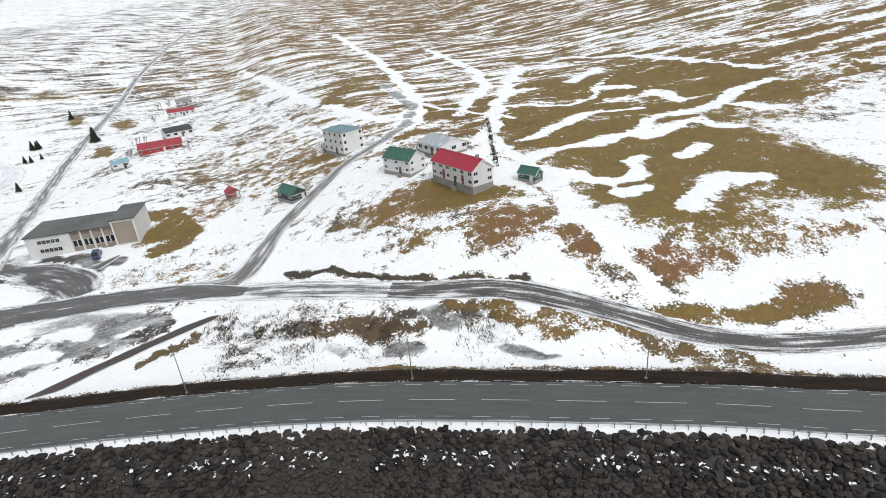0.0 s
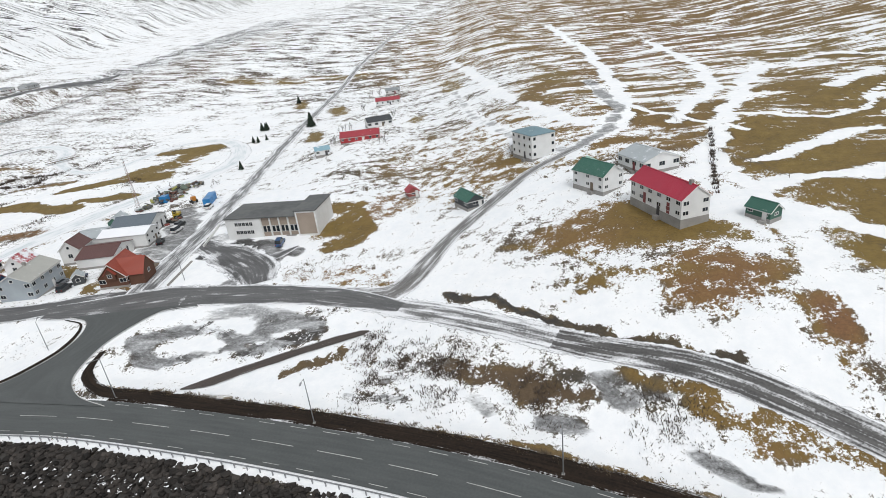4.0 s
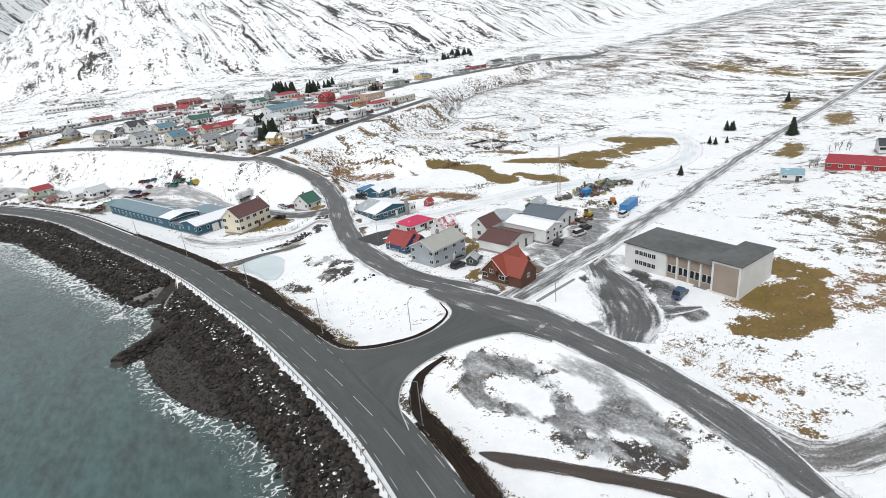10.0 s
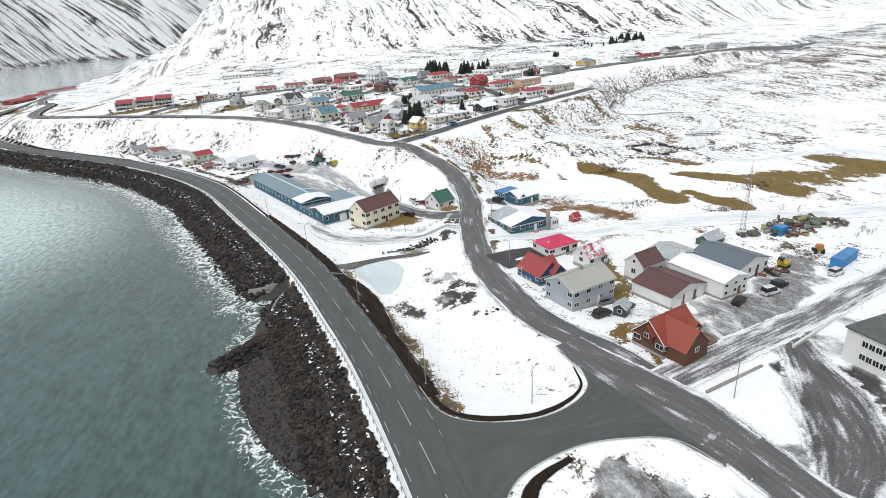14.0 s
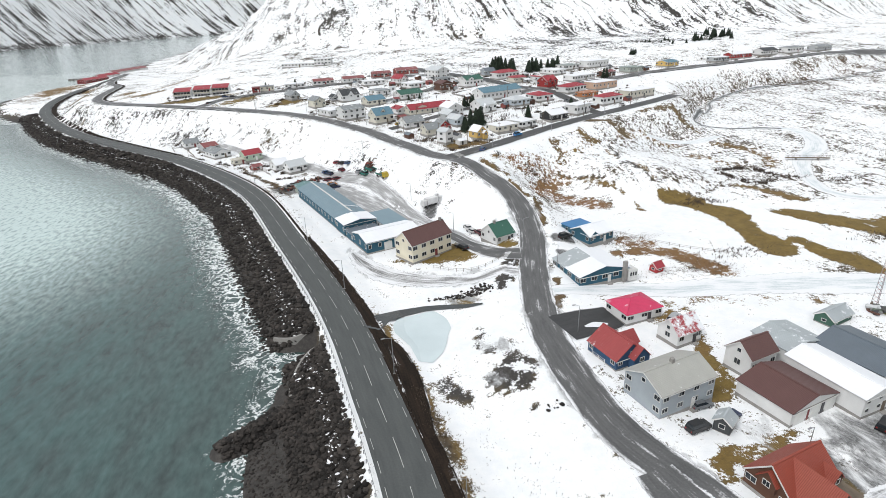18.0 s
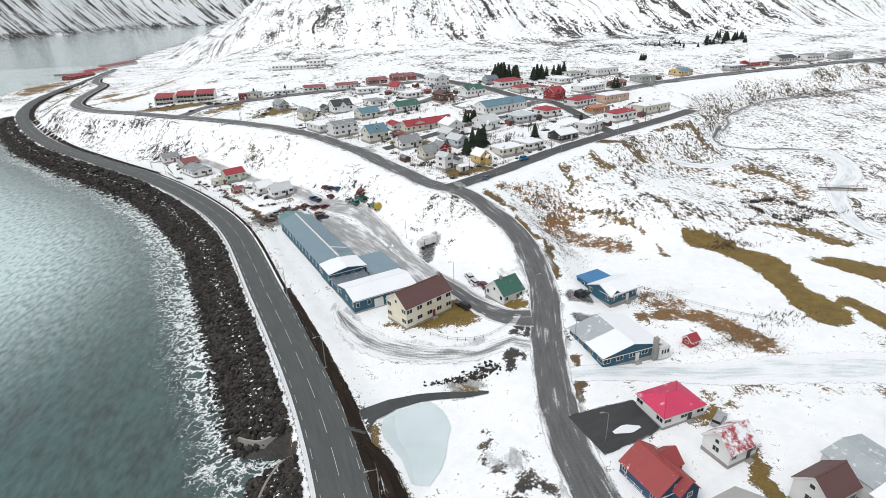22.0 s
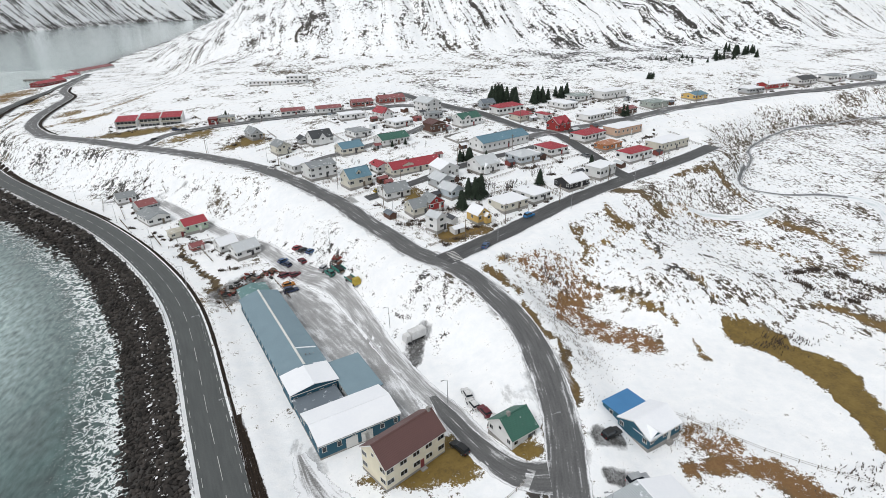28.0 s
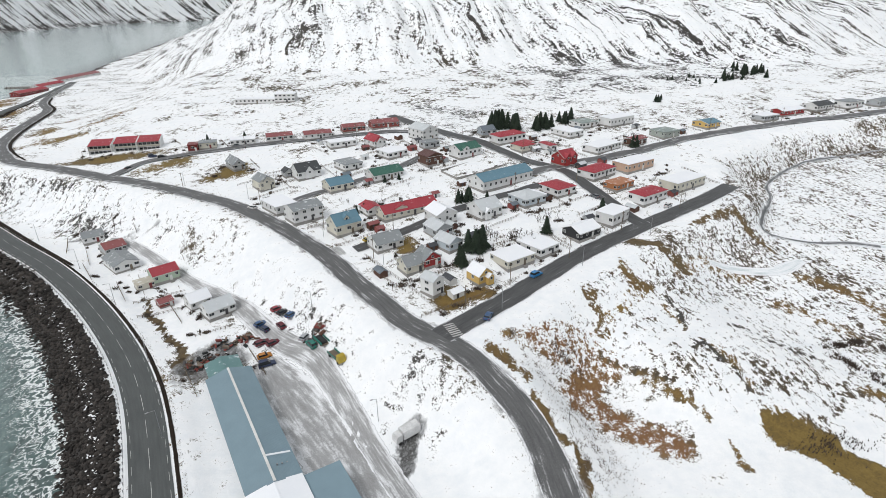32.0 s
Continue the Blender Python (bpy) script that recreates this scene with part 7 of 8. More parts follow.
# ---- radio mast ----
mast = tagged(new("radio_mast"), "slender lattice radio mast painted in bands", "mast")
mz = level(115, 138)
mast.matrix_world = pose(115, 138, mz)
RUSTY = surface("mast_red", (0.3, 0.06, 0.04), 0.6)
for k in range(3):
    c, s = math.cos(k * 2.094), math.sin(k * 2.094)
    part("leg", rod(fresh(), (0.8 * c, 0.8 * s, -0.3), (0.2 * c, 0.2 * s, 19), 0.06, 0.04, 6), STEEL, mast)
bm = fresh()
for j in range(18):
    f0, f1 = 0.8 - 0.6 * j / 19, 0.8 - 0.6 * (j + 1) / 19
    for k in range(3):
        a0, a1 = k * 2.094, (k + 1) * 2.094
        rod(bm, (f0 * math.cos(a0), f0 * math.sin(a0), j), (f1 * math.cos(a1), f1 * math.sin(a1), j + 1), 0.025, 0.025, 4)
part("lattice", bm, RUSTY, mast)
part("antenna", rod(fresh(), (0, 0, 18.5), (0, 0, 21), 0.05, 0.03, 6), STEEL, mast)

# ---- cars and trucks ----
PAINTS = {k: surface("car_" + k, c, 0.3, None, 1.0, 0.1, 0.0, 4.0, 0.3) for k, c in dict(black=(0.015, 0.016, 0.018), blue=(0.04, 0.1, 0.22), brightblue=(0.03, 0.22, 0.5), red=(0.3, 0.03, 0.04), white=(0.7, 0.7, 0.7), silver=(0.4, 0.42, 0.44), green=(0.02, 0.2, 0.16), yellow=(0.45, 0.33, 0.03), darkred=(0.14, 0.02, 0.03), navy=(0.03, 0.045, 0.1), orange=(0.5, 0.2, 0.03), grey=(0.16, 0.17, 0.18)).items()}
LAMP_GLASS = surface("headlamp", (0.6, 0.6, 0.58), 0.2)
TAIL = surface("tail_lamp", (0.35, 0.02, 0.02), 0.3)
wheel_mesh = bpy.data.meshes.new("wheel")
bm = fresh()
bmesh.ops.create_cone(bm, cap_ends=True, segments=14, radius1=0.33, radius2=0.33, depth=0.22, matrix=Matrix.Rotation(radians(90), 4, "X"))
bm.to_mesh(wheel_mesh)
bm.free()
wheel_mesh.materials.append(TYRE)
rim_mesh = bpy.data.meshes.new("rim")
bm = fresh()
bmesh.ops.create_cone(bm, cap_ends=True, segments=10, radius1=0.2, radius2=0.2, depth=0.24, matrix=Matrix.Rotation(radians(90), 4, "X"))
bm.to_mesh(rim_mesh)
bm.free()
rim_mesh.materials.append(STEEL)


def loft(sections, half):
    """A closed body from side-view outline points, narrowed at the top by their own half widths."""
    verts = [(x, -w, z) for x, z, w in sections] + [(x, w, z) for x, z, w in sections]
    k = len(sections)
    faces = [tuple(range(k)), tuple(range(2 * k - 1, k - 1, -1))] + [(i, i + k, (i + 1) % k + k, (i + 1) % k) for i in range(k)]
    return verts, faces


def car(text, x, y, turn, colour, kind="hatch", group=""):
    ob = tagged(new("car"), text, "car", group)
    ob.matrix_world = pose(x, y, level(x, y) + 0.12, 0, 0, turn)
    l = {"hatch": 4.1, "van": 4.8, "estate": 4.6, "jeep": 4.3}[kind]
    h = {"hatch": 1.42, "van": 1.95, "estate": 1.5, "jeep": 1.8}[kind]
    w, b = 0.86, 0.95 if kind != "jeep" else 1.1
    body = [(-l / 2, 0.3, w), (l / 2, 0.3, w), (l / 2, 0.62, w), (l / 2 - 0.15, b - 0.15, w), (l * 0.22, b, w), (-l / 2 + 0.05, b + 0.02, w), (-l / 2, 0.6, w)]
    v, f = loft(body, w)
    meshed("body", v, f, PAINTS[colour], ob)
    back = -l / 2 + (0.35 if kind == "hatch" else 0.12)
    v, f = loft([(l * 0.22, b, w - 0.04), (l * 0.06, h, w - 0.17), (back + 0.2, h, w - 0.17), (back, b, w - 0.04)], w)
    meshed("cabin", v, f, GLASS, ob, "dark car windows")
    v, f = loft([(l * 0.07, h - 0.03, w - 0.16), (l * 0.05, h + 0.04, w - 0.2), (back + 0.25, h + 0.04, w - 0.2), (back + 0.16, h - 0.03, w - 0.16)], w)
    meshed("roof", v, f, PAINTS[colour], ob)
    for sx in (-l * 0.31, l * 0.31):
        for sy in (-w + 0.08, w - 0.08):
            o = new("wheel", wheel_mesh)
            o.parent, o.location = ob, (sx, sy, 0.33 - 0.1)
            r = new("rim", rim_mesh)
            r.parent = o
    for sy in (-0.6, 0.6):
        part("headlight", box(fresh(), l / 2 - 0.06, sy - 0.16, 0.58, l / 2 + 0.02, sy + 0.16, 0.74, 0.02), LAMP_GLASS, ob)
        part("tail_light", box(fresh(), -l / 2 - 0.02, sy - 0.12, 0.6, -l / 2 + 0.04, sy + 0.12, 0.85, 0.02), TAIL, ob)
    return ob


for row_of in (
        ("black estate car parked by the cream house", 30.0, 193.2, 122, "black", "estate"), ("white small car in the snowy yard", 34.8, 209.6, 100, "white", "hatch"),
        ("white snow-dusted car in the yard", 35.4, 205.6, 110, "white", "hatch"), ("dark red car in the snowy yard", 37.3, 202.3, 110, "darkred", "hatch"), ("white van beside the green-roofed cottage", 38.4, 198.4, 60, "white", "van"),
        ("dark blue car beside the lane", -13.1, 286.5, 130, "navy", "hatch"), ("dark red scrapped car by the lane", -9.6, 278.5, 30, "darkred", "hatch"), ("black car in the row by the lane", -7.2, 289.2, 40, "black", "hatch"), ("red car in the row by the lane", -9.4, 292.2, 35, "red", "hatch"),
        ("blue car in the row by the lane", -4.4, 286.0, 45, "blue", "hatch"), ("dark red car in the row by the lane", -7.6, 284.2, 120, "darkred", "hatch"), ("green pickup beside the trailer", 2.2, 270.6, 120, "green", "jeep"), ("silver car by the scrap", 0.2, 274.6, 60, "silver", "hatch"), ("navy van behind the warehouse", -10.4, 269.6, 20, "navy", "van"), ("orange-red scrapped car behind the warehouse", -11.6, 273.6, 20, "orange", "hatch"), ("dark red scrapped estate car", -13.0, 280.2, 30, "darkred", "estate"), ("blue scrapped car by the lane", -14.6, 289.6, 35, "blue", "hatch"),
        ("silver car beside the pink-roofed house", 69.4, 142.6, 40, "silver", "estate"), ("black jeep on the grey house's forecourt", 54.4, 108.3, 15, "black", "jeep"), ("grey snow-dusted car by the house", 58.6, 114.2, 10, "grey", "hatch"), ("dark blue car behind the kiosk", 61.5, 110.5, 20, "navy", "hatch"),
        ("dark jeep in front of the garages", 96.8, 106.4, 10, "black", "jeep"), ("white van in front of the garages", 93.0, 104.6, 5, "white", "van"), ("black car outside the garage door", 84.0, 103.6, 30, "black", "estate"), ("white pickup by the container", 112.6, 106.6, 15, "white", "jeep"),
        ("blue van at the hall's steps", 80.2, 61.4, 15, "blue", "van"), ("bright blue pickup on the edge street", 71.4, 282.2, 32, "brightblue", "jeep"), ("yellow-green car on the village lane", 20.9, 316.0, 33, "yellow", "hatch"), ("white estate car on the village lane", 26.0, 318.6, 33, "white", "estate"),
        ("black jeep beside the blue-roofed annexe", 60.8, 189.5, 20, "black", "jeep"), ("silver van by the teal houses", 61.2, 178.6, 10, "silver", "van"), ("white car on the terrace road", -24.5, 357.0, 143, "white", "hatch"), ("dark car by the red-roofed house", 30.5, 331.4, 25, "grey", "hatch"), ("white car by the red-roofed house", 139.6, 324.6, 35, "white", "hatch"), ("grey car on the cross street", 113.6, 335.8, 110, "grey", "hatch"),
        ("dark car below the red-roofed flats", -83.0, 444.0, 20, "black", "estate"), ("dark jeep below the red-roofed flats", -88.6, 446.5, 15, "navy", "jeep"), ("dark car at the street corner", -96.0, 431.0, 60, "black", "hatch"), ("blue car by the white flat", 51.2, 262.0, 60, "blue", "hatch"), ("grey car on the snowy street", -45.2, 449.6, 5, "grey", "hatch")):
    car(*row_of)


def lorry(text, x, y, turn, cab, load, box_body=True):
    ob = tagged(new("lorry"), text, "lorry")
    ob.matrix_world = pose(x, y, level(x, y) + 0.1, 0, 0, turn)
    part("chassis", box(fresh(), -3.2, -0.5, 0.55, 3.0, 0.5, 0.8), TYRE, ob)
    v, f = loft([(1.6, 0.6, 1.1), (3.2, 0.6, 1.1), (3.2, 1.5, 1.1), (2.9, 2.5, 1.05), (1.6, 2.6, 1.05)], 1.1)
    meshed("cab", v, f, PAINTS[cab], ob)
    bm = box(fresh(), -0.03, -0.95, 0, 0.03, 0.95, 0.85)
    bm.transform(Matrix.Translation((3.1, 0, 1.55)) @ Matrix.Rotation(radians(-16), 4, "Y"))
    part("windscreen", bm, GLASS, ob)
    if box_body:
        part("box_body", box(fresh(), -3.3, -1.2, 0.9, 1.35, 1.2, 3.1, 0.05), PAINTS[load], ob)
    else:
        part("flatbed", box(fresh(), -3.3, -1.15, 0.85, 1.35, 1.15, 1.05, 0.02), WOOD, ob)
        for dy in (-1.15, 1.08):
            part("side_board", box(fresh(), -3.3, dy, 1.05, 1.35, dy + 0.07, 1.6), PAINTS[load], ob)
    for sx in (-2.2, 2.3):
        for sy in (-1.0, 1.0):
            o = new("wheel", wheel_mesh)
            o.parent, o.matrix_local = ob, pose(sx, sy, 0.4) @ Matrix.Scale(1.35, 4)


lorry("white box lorry parked in the snow", 25.2, 233.8, 208, "white", "white")
lorry("yellow flatbed lorry beside the yard lane", 9.5, 261.4, 300, "yellow", "green", False)
trailer = tagged(new("trailer"), "green open trailer loaded with scrap", "trailer")
trailer.matrix_world = pose(5.2, 269.4, level(5.2, 269.4), 0, 0, 120)
part("bed", box(fresh(), -2.6, -1.2, 0.7, 2.6, 1.2, 0.95), WOOD, trailer)
for dy in (-1.25, 1.17):
    part("side", box(fresh(), -2.6, dy, 0.95, 2.6, dy + 0.08, 1.9), PAINTS["green"], trailer)
part("load", box(fresh(), -2.2, -1.0, 0.95, 2.2, 1.0, 1.7, 0.3), TYRE, trailer)
for sx in (-1.2, 1.2):
    for sy in (-1.0, 1.0):
        o = new("wheel", wheel_mesh)
        o.parent, o.location = trailer, (sx, sy, 0.36)

# ---- shipping containers, digger, scrap and fish boxes by the garages ----
def container(text, x, y, turn, colour, l=6.1):
    ob = tagged(new("container"), text, "container")
    ob.matrix_world = pose(x, y, level(x, y) - 0.02, 0, 0, turn)
    part("shell", box(fresh(), 0, 0, 0.1, l, 2.44, 2.55), PAINTS[colour], ob)
    bm = fresh()
    for k in range(int(l / 0.4)):
        box(bm, 0.15 + 0.4 * k, -0.05, 0.25, 0.35 + 0.4 * k, 0.0, 2.4)
    part("ribs", bm, PAINTS[colour], ob)
    for k in (0.2, 1.3):
        part("door_leaf", box(fresh(), -0.05, k, 0.2, 0.0, k + 0.95, 2.4), PAINTS[colour], ob)


container("blue shipping container by the valley road", 116.0, 108.4, 22, "brightblue", 9.5)
container("small blue container among the scrap", 121.5, 131.5, 10, "brightblue", 3.0)
digger = tagged(new("excavator"), "yellow excavator parked among snow heaps", "excavator")
digger.matrix_world = pose(106.2, 114.9, level(106.2, 114.9), 0, 0, 200)
for dy in (-1.1, 0.6):
    part("track", box(fresh(), -1.6, dy, 0, 1.6, dy + 0.5, 0.7, 0.2), TYRE, digger)
part("body", box(fresh(), -1.6, -1.1, 0.75, 1.0, 1.1, 1.7, 0.15), PAINTS["yellow"], digger)
part("cab", box(fresh(), 0.0, -1.0, 1.6, 1.1, 0.1, 2.7, 0.08), GLASS, digger)
part("boom", rod(fresh(), (0.8, 0.3, 1.5), (3.2, 0.3, 3.0), 0.2, 0.15, 6), PAINTS["yellow"], digger)
part("arm", rod(fresh(), (3.2, 0.3, 3.0), (4.2, 0.3, 0.8), 0.15, 0.12, 6), PAINTS["yellow"], digger)
part("bucket", box(fresh(), 3.8, -0.1, 0.1, 4.6, 0.7, 0.8, 0.15), STEEL, digger)
tractor = tagged(new("tractor"), "orange tractor standing in the snow", "tractor")
tractor.matrix_world = pose(120.4, 118.6, level(120.4, 118.6), 0, 0, 60)
part("bonnet", box(fresh(), 0.2, -0.4, 0.8, 2.0, 0.4, 1.5, 0.1), PAINTS["orange"], tractor)
part("cab", box(fresh(), -1.0, -0.75, 0.9, 0.3, 0.75, 2.5, 0.08), PAINTS["orange"], tractor)
for sx, sc in ((-0.6, 2.2), (1.5, 1.4)):
    for sy in (-0.8, 0.8):
        o = new("wheel", wheel_mesh)
        o.parent, o.matrix_local = tractor, pose(sx, sy, 0.33 * sc) @ Matrix.Scale(sc, 4)
SCRAPS = [surface("scrap_" + str(i), c, 0.8, None, 2.0) for i, c in enumerate(((0.12, 0.08, 0.06), (0.26, 0.27, 0.26), (0.09, 0.09, 0.085), (0.3, 0.3, 0.1), (0.13, 0.06, 0.045), (0.2, 0.17, 0.13), (0.16, 0.2, 0.16), (0.6, 0.62, 0.63), (0.06, 0.06, 0.065)))]
random.seed(9)


def heap(text, places, size, count, stock=SCRAPS):
    """A heap of scrap: pieces of many shapes lying across one another."""
    for cx, cy, rx, ry, up in places:
        ob = tagged(new("scrap_heap"), text, "scrap heap", "scrap heaps")
        ob.matrix_world = pose(cx, cy, level(cx, cy))
        for k in range(count):
            bm = fresh()
            s = size * random.uniform(0.4, 1.2)
            box(bm, -s, -s * random.uniform(0.2, 0.7), 0, s, s * random.uniform(0.2, 0.7), s * random.uniform(0.3, 0.9), 0.05 * s)
            px, py = random.gauss(0, rx * 0.5), random.gauss(0, ry * 0.5)
            bm.transform(pose(px, py, level(cx + px, cy + py) - level(cx, cy) + max(0, up * random.random() * (1 - abs(px) / rx / 1.6)) - 0.05, random.uniform(-25, 25), random.uniform(-25, 25), random.uniform(0, 180)))
            part("scrap_piece", bm, random.choice(stock), ob)


heap("rusty heap of gear, timber and machine parts half under snow", [(122, 135, 5, 3, 1.5), (128, 137, 4, 3, 1.6), (134, 136, 5, 3.5, 2.0), (140, 133, 4, 3, 1.6), (115, 136, 3, 2, 0.8), (127, 131, 4, 1.5, 0.5)], 1.0, 40)
heap("tangled scrap and fishing gear behind the warehouse", [(-28.5, 275, 4, 3, 1.0), (-24, 282, 4, 3, 1.0), (-19, 284, 4, 3, 1.2), (-30, 272, 3, 2, 0.6), (4, 273.5, 3, 2, 0.8), (101.8, 112.5, 2.5, 2, 0.7)], 0.8, 26, [surface("rusted_scrap", (0.13, 0.05, 0.03), 0.8, (0.05, 0.03, 0.022), 2.0), surface("dark_scrap", (0.04, 0.04, 0.042), 0.7, (0.09, 0.085, 0.08), 2.0), surface("weathered_board", (0.24, 0.19, 0.15), 0.9, (0.12, 0.1, 0.08), 2.0), surface("faded_red_scrap", (0.22, 0.05, 0.04), 0.7), surface("black_net", (0.022, 0.025, 0.024), 0.9)])
house("weathered wooden kiosk with pitched roof", 58.7, 106.4, 40, 2.8, 2.6, 2.1, 1.0, "gable", "dark", "greylight", category="kiosk", plinth=0.1, door=False, name="kiosk")
house("green and clear greenhouse tunnel beside the workshop", 99.4, 132.0, 20, 7, 4, 1.6, 1.4, "gable", "green", "greylight", category="greenhouse", plinth=0.1, door=False, name="greenhouse")
house("tiny red playhouse in the snowy garden", 77.5, 165.8, 20, 2.6, 2.4, 1.6, 1.0, "gable", "redpaint", "red", category="playhouse", plinth=0.1, door=False, name="playhouse")

# ---- trees ----
NEEDLES = surface("spruce_needles", (0.022, 0.038, 0.02), 0.9, (0.01, 0.018, 0.011), 2.0, 0, 0.3, 4.0)
TWIGS = surface("bare_twigs", (0.1, 0.075, 0.06), 0.95, (0.05, 0.04, 0.033), 2.0)
DRYBUSH = surface("dry_bush", (0.13, 0.1, 0.06), 0.95, (0.07, 0.05, 0.035), 2.0)


def spruce_meshes(seed):
    rnd = random.Random(seed)
    t = rod(fresh(), (0, 0, -0.3), (0, 0, 7.4), 0.16, 0.03, 6)
    c = fresh()
    for k in range(15):
        z = 0.7 + 6.6 * k / 15
        r = (1.9 * (1 - k / 15.5) + 0.15)
        for j in range(9):
            a = j * 6.283 / 9 + rnd.uniform(-0.3, 0.3)
            q = r * rnd.uniform(0.7, 1.15)
            base = Vector((0.1 * math.cos(a), 0.1 * math.sin(a), z + 0.25))
            tip = Vector((q * math.cos(a), q * math.sin(a), z - 0.25 * q + rnd.uniform(-0.1, 0.1)))
            side = Vector((-math.sin(a), math.cos(a), 0)) * (0.22 + 0.16 * q)
            mid = (base + tip) / 2 + Vector((0, 0, 0.08))
            vs = [c.verts.new(v) for v in (base, mid + side, tip, mid - side, mid + Vector((0, 0, 0.22)), mid - Vector((0, 0, 0.25)))]
            for f in ((0, 1, 4), (1, 2, 4), (2, 3, 4), (3, 0, 4), (1, 0, 5), (2, 1, 5), (3, 2, 5), (0, 3, 5)):
                c.faces.new([vs[i] for i in f])
    out = []
    for name, bm, m in (("trunk", t, WOOD), ("crown", c, NEEDLES)):
        me = bpy.data.meshes.new(name)
        bm.to_mesh(me)
        bm.free()
        me.materials.append(m)
        out.append(me)
    return out


def bare_meshes(seed, tall=4.5, spread=0.8, twigs=60):
    """A leafless tree or shrub: forking limbs that end in thin twigs."""
    rnd = random.Random(seed)
    t, c = fresh(), fresh()

    def grow(a, d, length, r, depth):
        b = a + d * length
        rod(t if depth < 2 else c, a, b, r, r * 0.6, 5 if depth < 2 else 3)
        if depth < 4:
            for _ in range(3 if depth < 3 else 4):
                nd = (d + Vector((rnd.gauss(0, spread * 0.6), rnd.gauss(0, spread * 0.6), rnd.uniform(0.0, 0.4)))).normalized()
                grow(a + d * length * rnd.uniform(0.6, 1.0), nd, length * rnd.uniform(0.55, 0.8), r * 0.6, depth + 1)

    grow(Vector((0, 0, -0.2)), Vector((0, 0, 1)), tall * 0.35, 0.11, 0)
    out = []
    for name, bm, m in (("trunk", t, TWIGS), ("crown", c, TWIGS)):
        me = bpy.data.meshes.new(name)
        bm.to_mesh(me)
        bm.free()
        me.materials.append(m)
        out.append(me)
    return out


SPRUCE, BARE = [spruce_meshes(i) for i in range(4)], [bare_meshes(i) for i in range(4)]


def tree(kind, x, y, size, label, group=""):
    ob = tagged(new("spruce" if kind is SPRUCE else "tree"), label, "tree", group)
    ob.matrix_world = pose(x, y, level(x, y), 0, 0, random.uniform(0, 360)) @ Matrix.Diagonal((size * (1.4 if kind is SPRUCE else 1.0), size * (1.4 if kind is SPRUCE else 1.0), size, 1))
    for name, me in zip(("trunk", "crown"), random.choice(kind)):
        p = new(name, me)
        p.parent = ob


random.seed(21)
for x, y, rx, ry, count, lo, hi in ((98, 440, 7, 5, 12, 0.9, 1.5), (110, 436, 4, 3, 6, 0.8, 1.3), (124, 436, 7, 4, 11, 0.8, 1.3), (143, 444, 6, 4, 7, 0.7, 1.1), (56.5, 300, 2.5, 3, 5, 0.8, 1.2), (49.8, 292, 1.5, 2, 3, 0.8, 1.1), (62, 341, 5, 3, 7, 0.5, 0.8), (84, 308, 2, 2, 2, 0.7, 0.9),
                                  (111, 322, 1, 1, 2, 0.7, 0.9), (330, 548, 18, 16, 24, 0.6, 1.0), (308, 532, 12, 10, 8, 0.45, 0.8), (272, 540, 16, 14, 8, 0.35, 0.6), (244, 131, 1.2, 1.2, 2, 0.9, 1.1), (244.4, 161.7, 3, 2, 3, 0.5, 0.7), (214, 148.5, 2, 3, 3, 0.4, 0.6), (220, 146, 1, 1, 1, 0.4, 0.5), (164.4, 126.6, 1, 1, 1, 0.5, 0.55), (329, 181, 1, 1, 1, 0.7, 0.8), (159, 392, 1, 1, 2, 0.7, 0.9),
                                  (220, 480, 6, 3, 4, 0.5, 0.7), (18, 340, 3, 2, 2, 0.4, 0.6), (33, 372, 6, 2, 2, 0.35, 0.5), (-60, 462, 20, 4, 5, 0.4, 0.7), (30, 462, 10, 3, 4, 0.5, 0.7)):
    for k in range(count):
        tree(SPRUCE, x + random.gauss(0, rx * 0.5), y + random.gauss(0, ry * 0.5), random.uniform(lo, hi), "dark green spruce standing in snow", "spruces")
for x, y, rx, ry, count, lo, hi in ((70, 305, 7, 5, 22, 0.6, 1.0), (88, 318, 6, 5, 12, 0.6, 0.95), (60, 310, 5, 6, 10, 0.6, 0.9), (55.3, 253, 1.2, 1.0, 5, 0.55, 0.8), (38, 368, 10, 5, 10, 0.4, 0.7), (10, 352, 6, 3, 6, 0.4, 0.7), (25, 350, 5, 3, 4, 0.4, 0.6), (96, 424, 6, 3, 6, 0.5, 0.9), (165, 408, 8, 4, 8, 0.5, 0.9), (-15, 455, 16, 4, 10, 0.4, 0.8), (55, 430, 5, 4, 5, 0.5, 0.8),
                                  (186, 90.6, 2.5, 4, 5, 0.7, 1.1), (214.7, 97, 3, 4, 5, 0.7, 1.1), (173, 63.7, 3, 2, 4, 0.7, 1.0), (237, 79, 3, 2, 3, 0.8, 1.0), (285, 115.6, 5, 3, 4, 0.8, 1.2), (159.4, 94, 3, 2, 5, 0.4, 0.6), (339, 125, 6, 4, 6, 0.8, 1.2), (141, 124, 4, 3, 5, 0.4, 0.6), (320, 440, 30, 6, 16, 0.5, 1.0), (215, 250, 10, 5, 14, 0.3, 0.5), (165, 250, 8, 3, 4, 0.25, 0.45), (140, 146, 6, 3, 4, 0.4, 0.6)):
    for k in range(count):
        tree(BARE, x + random.gauss(0, rx * 0.5), y + random.gauss(0, ry * 0.5), random.uniform(lo, hi), "leafless grey-brown tree in a snowy garden", "bare trees")


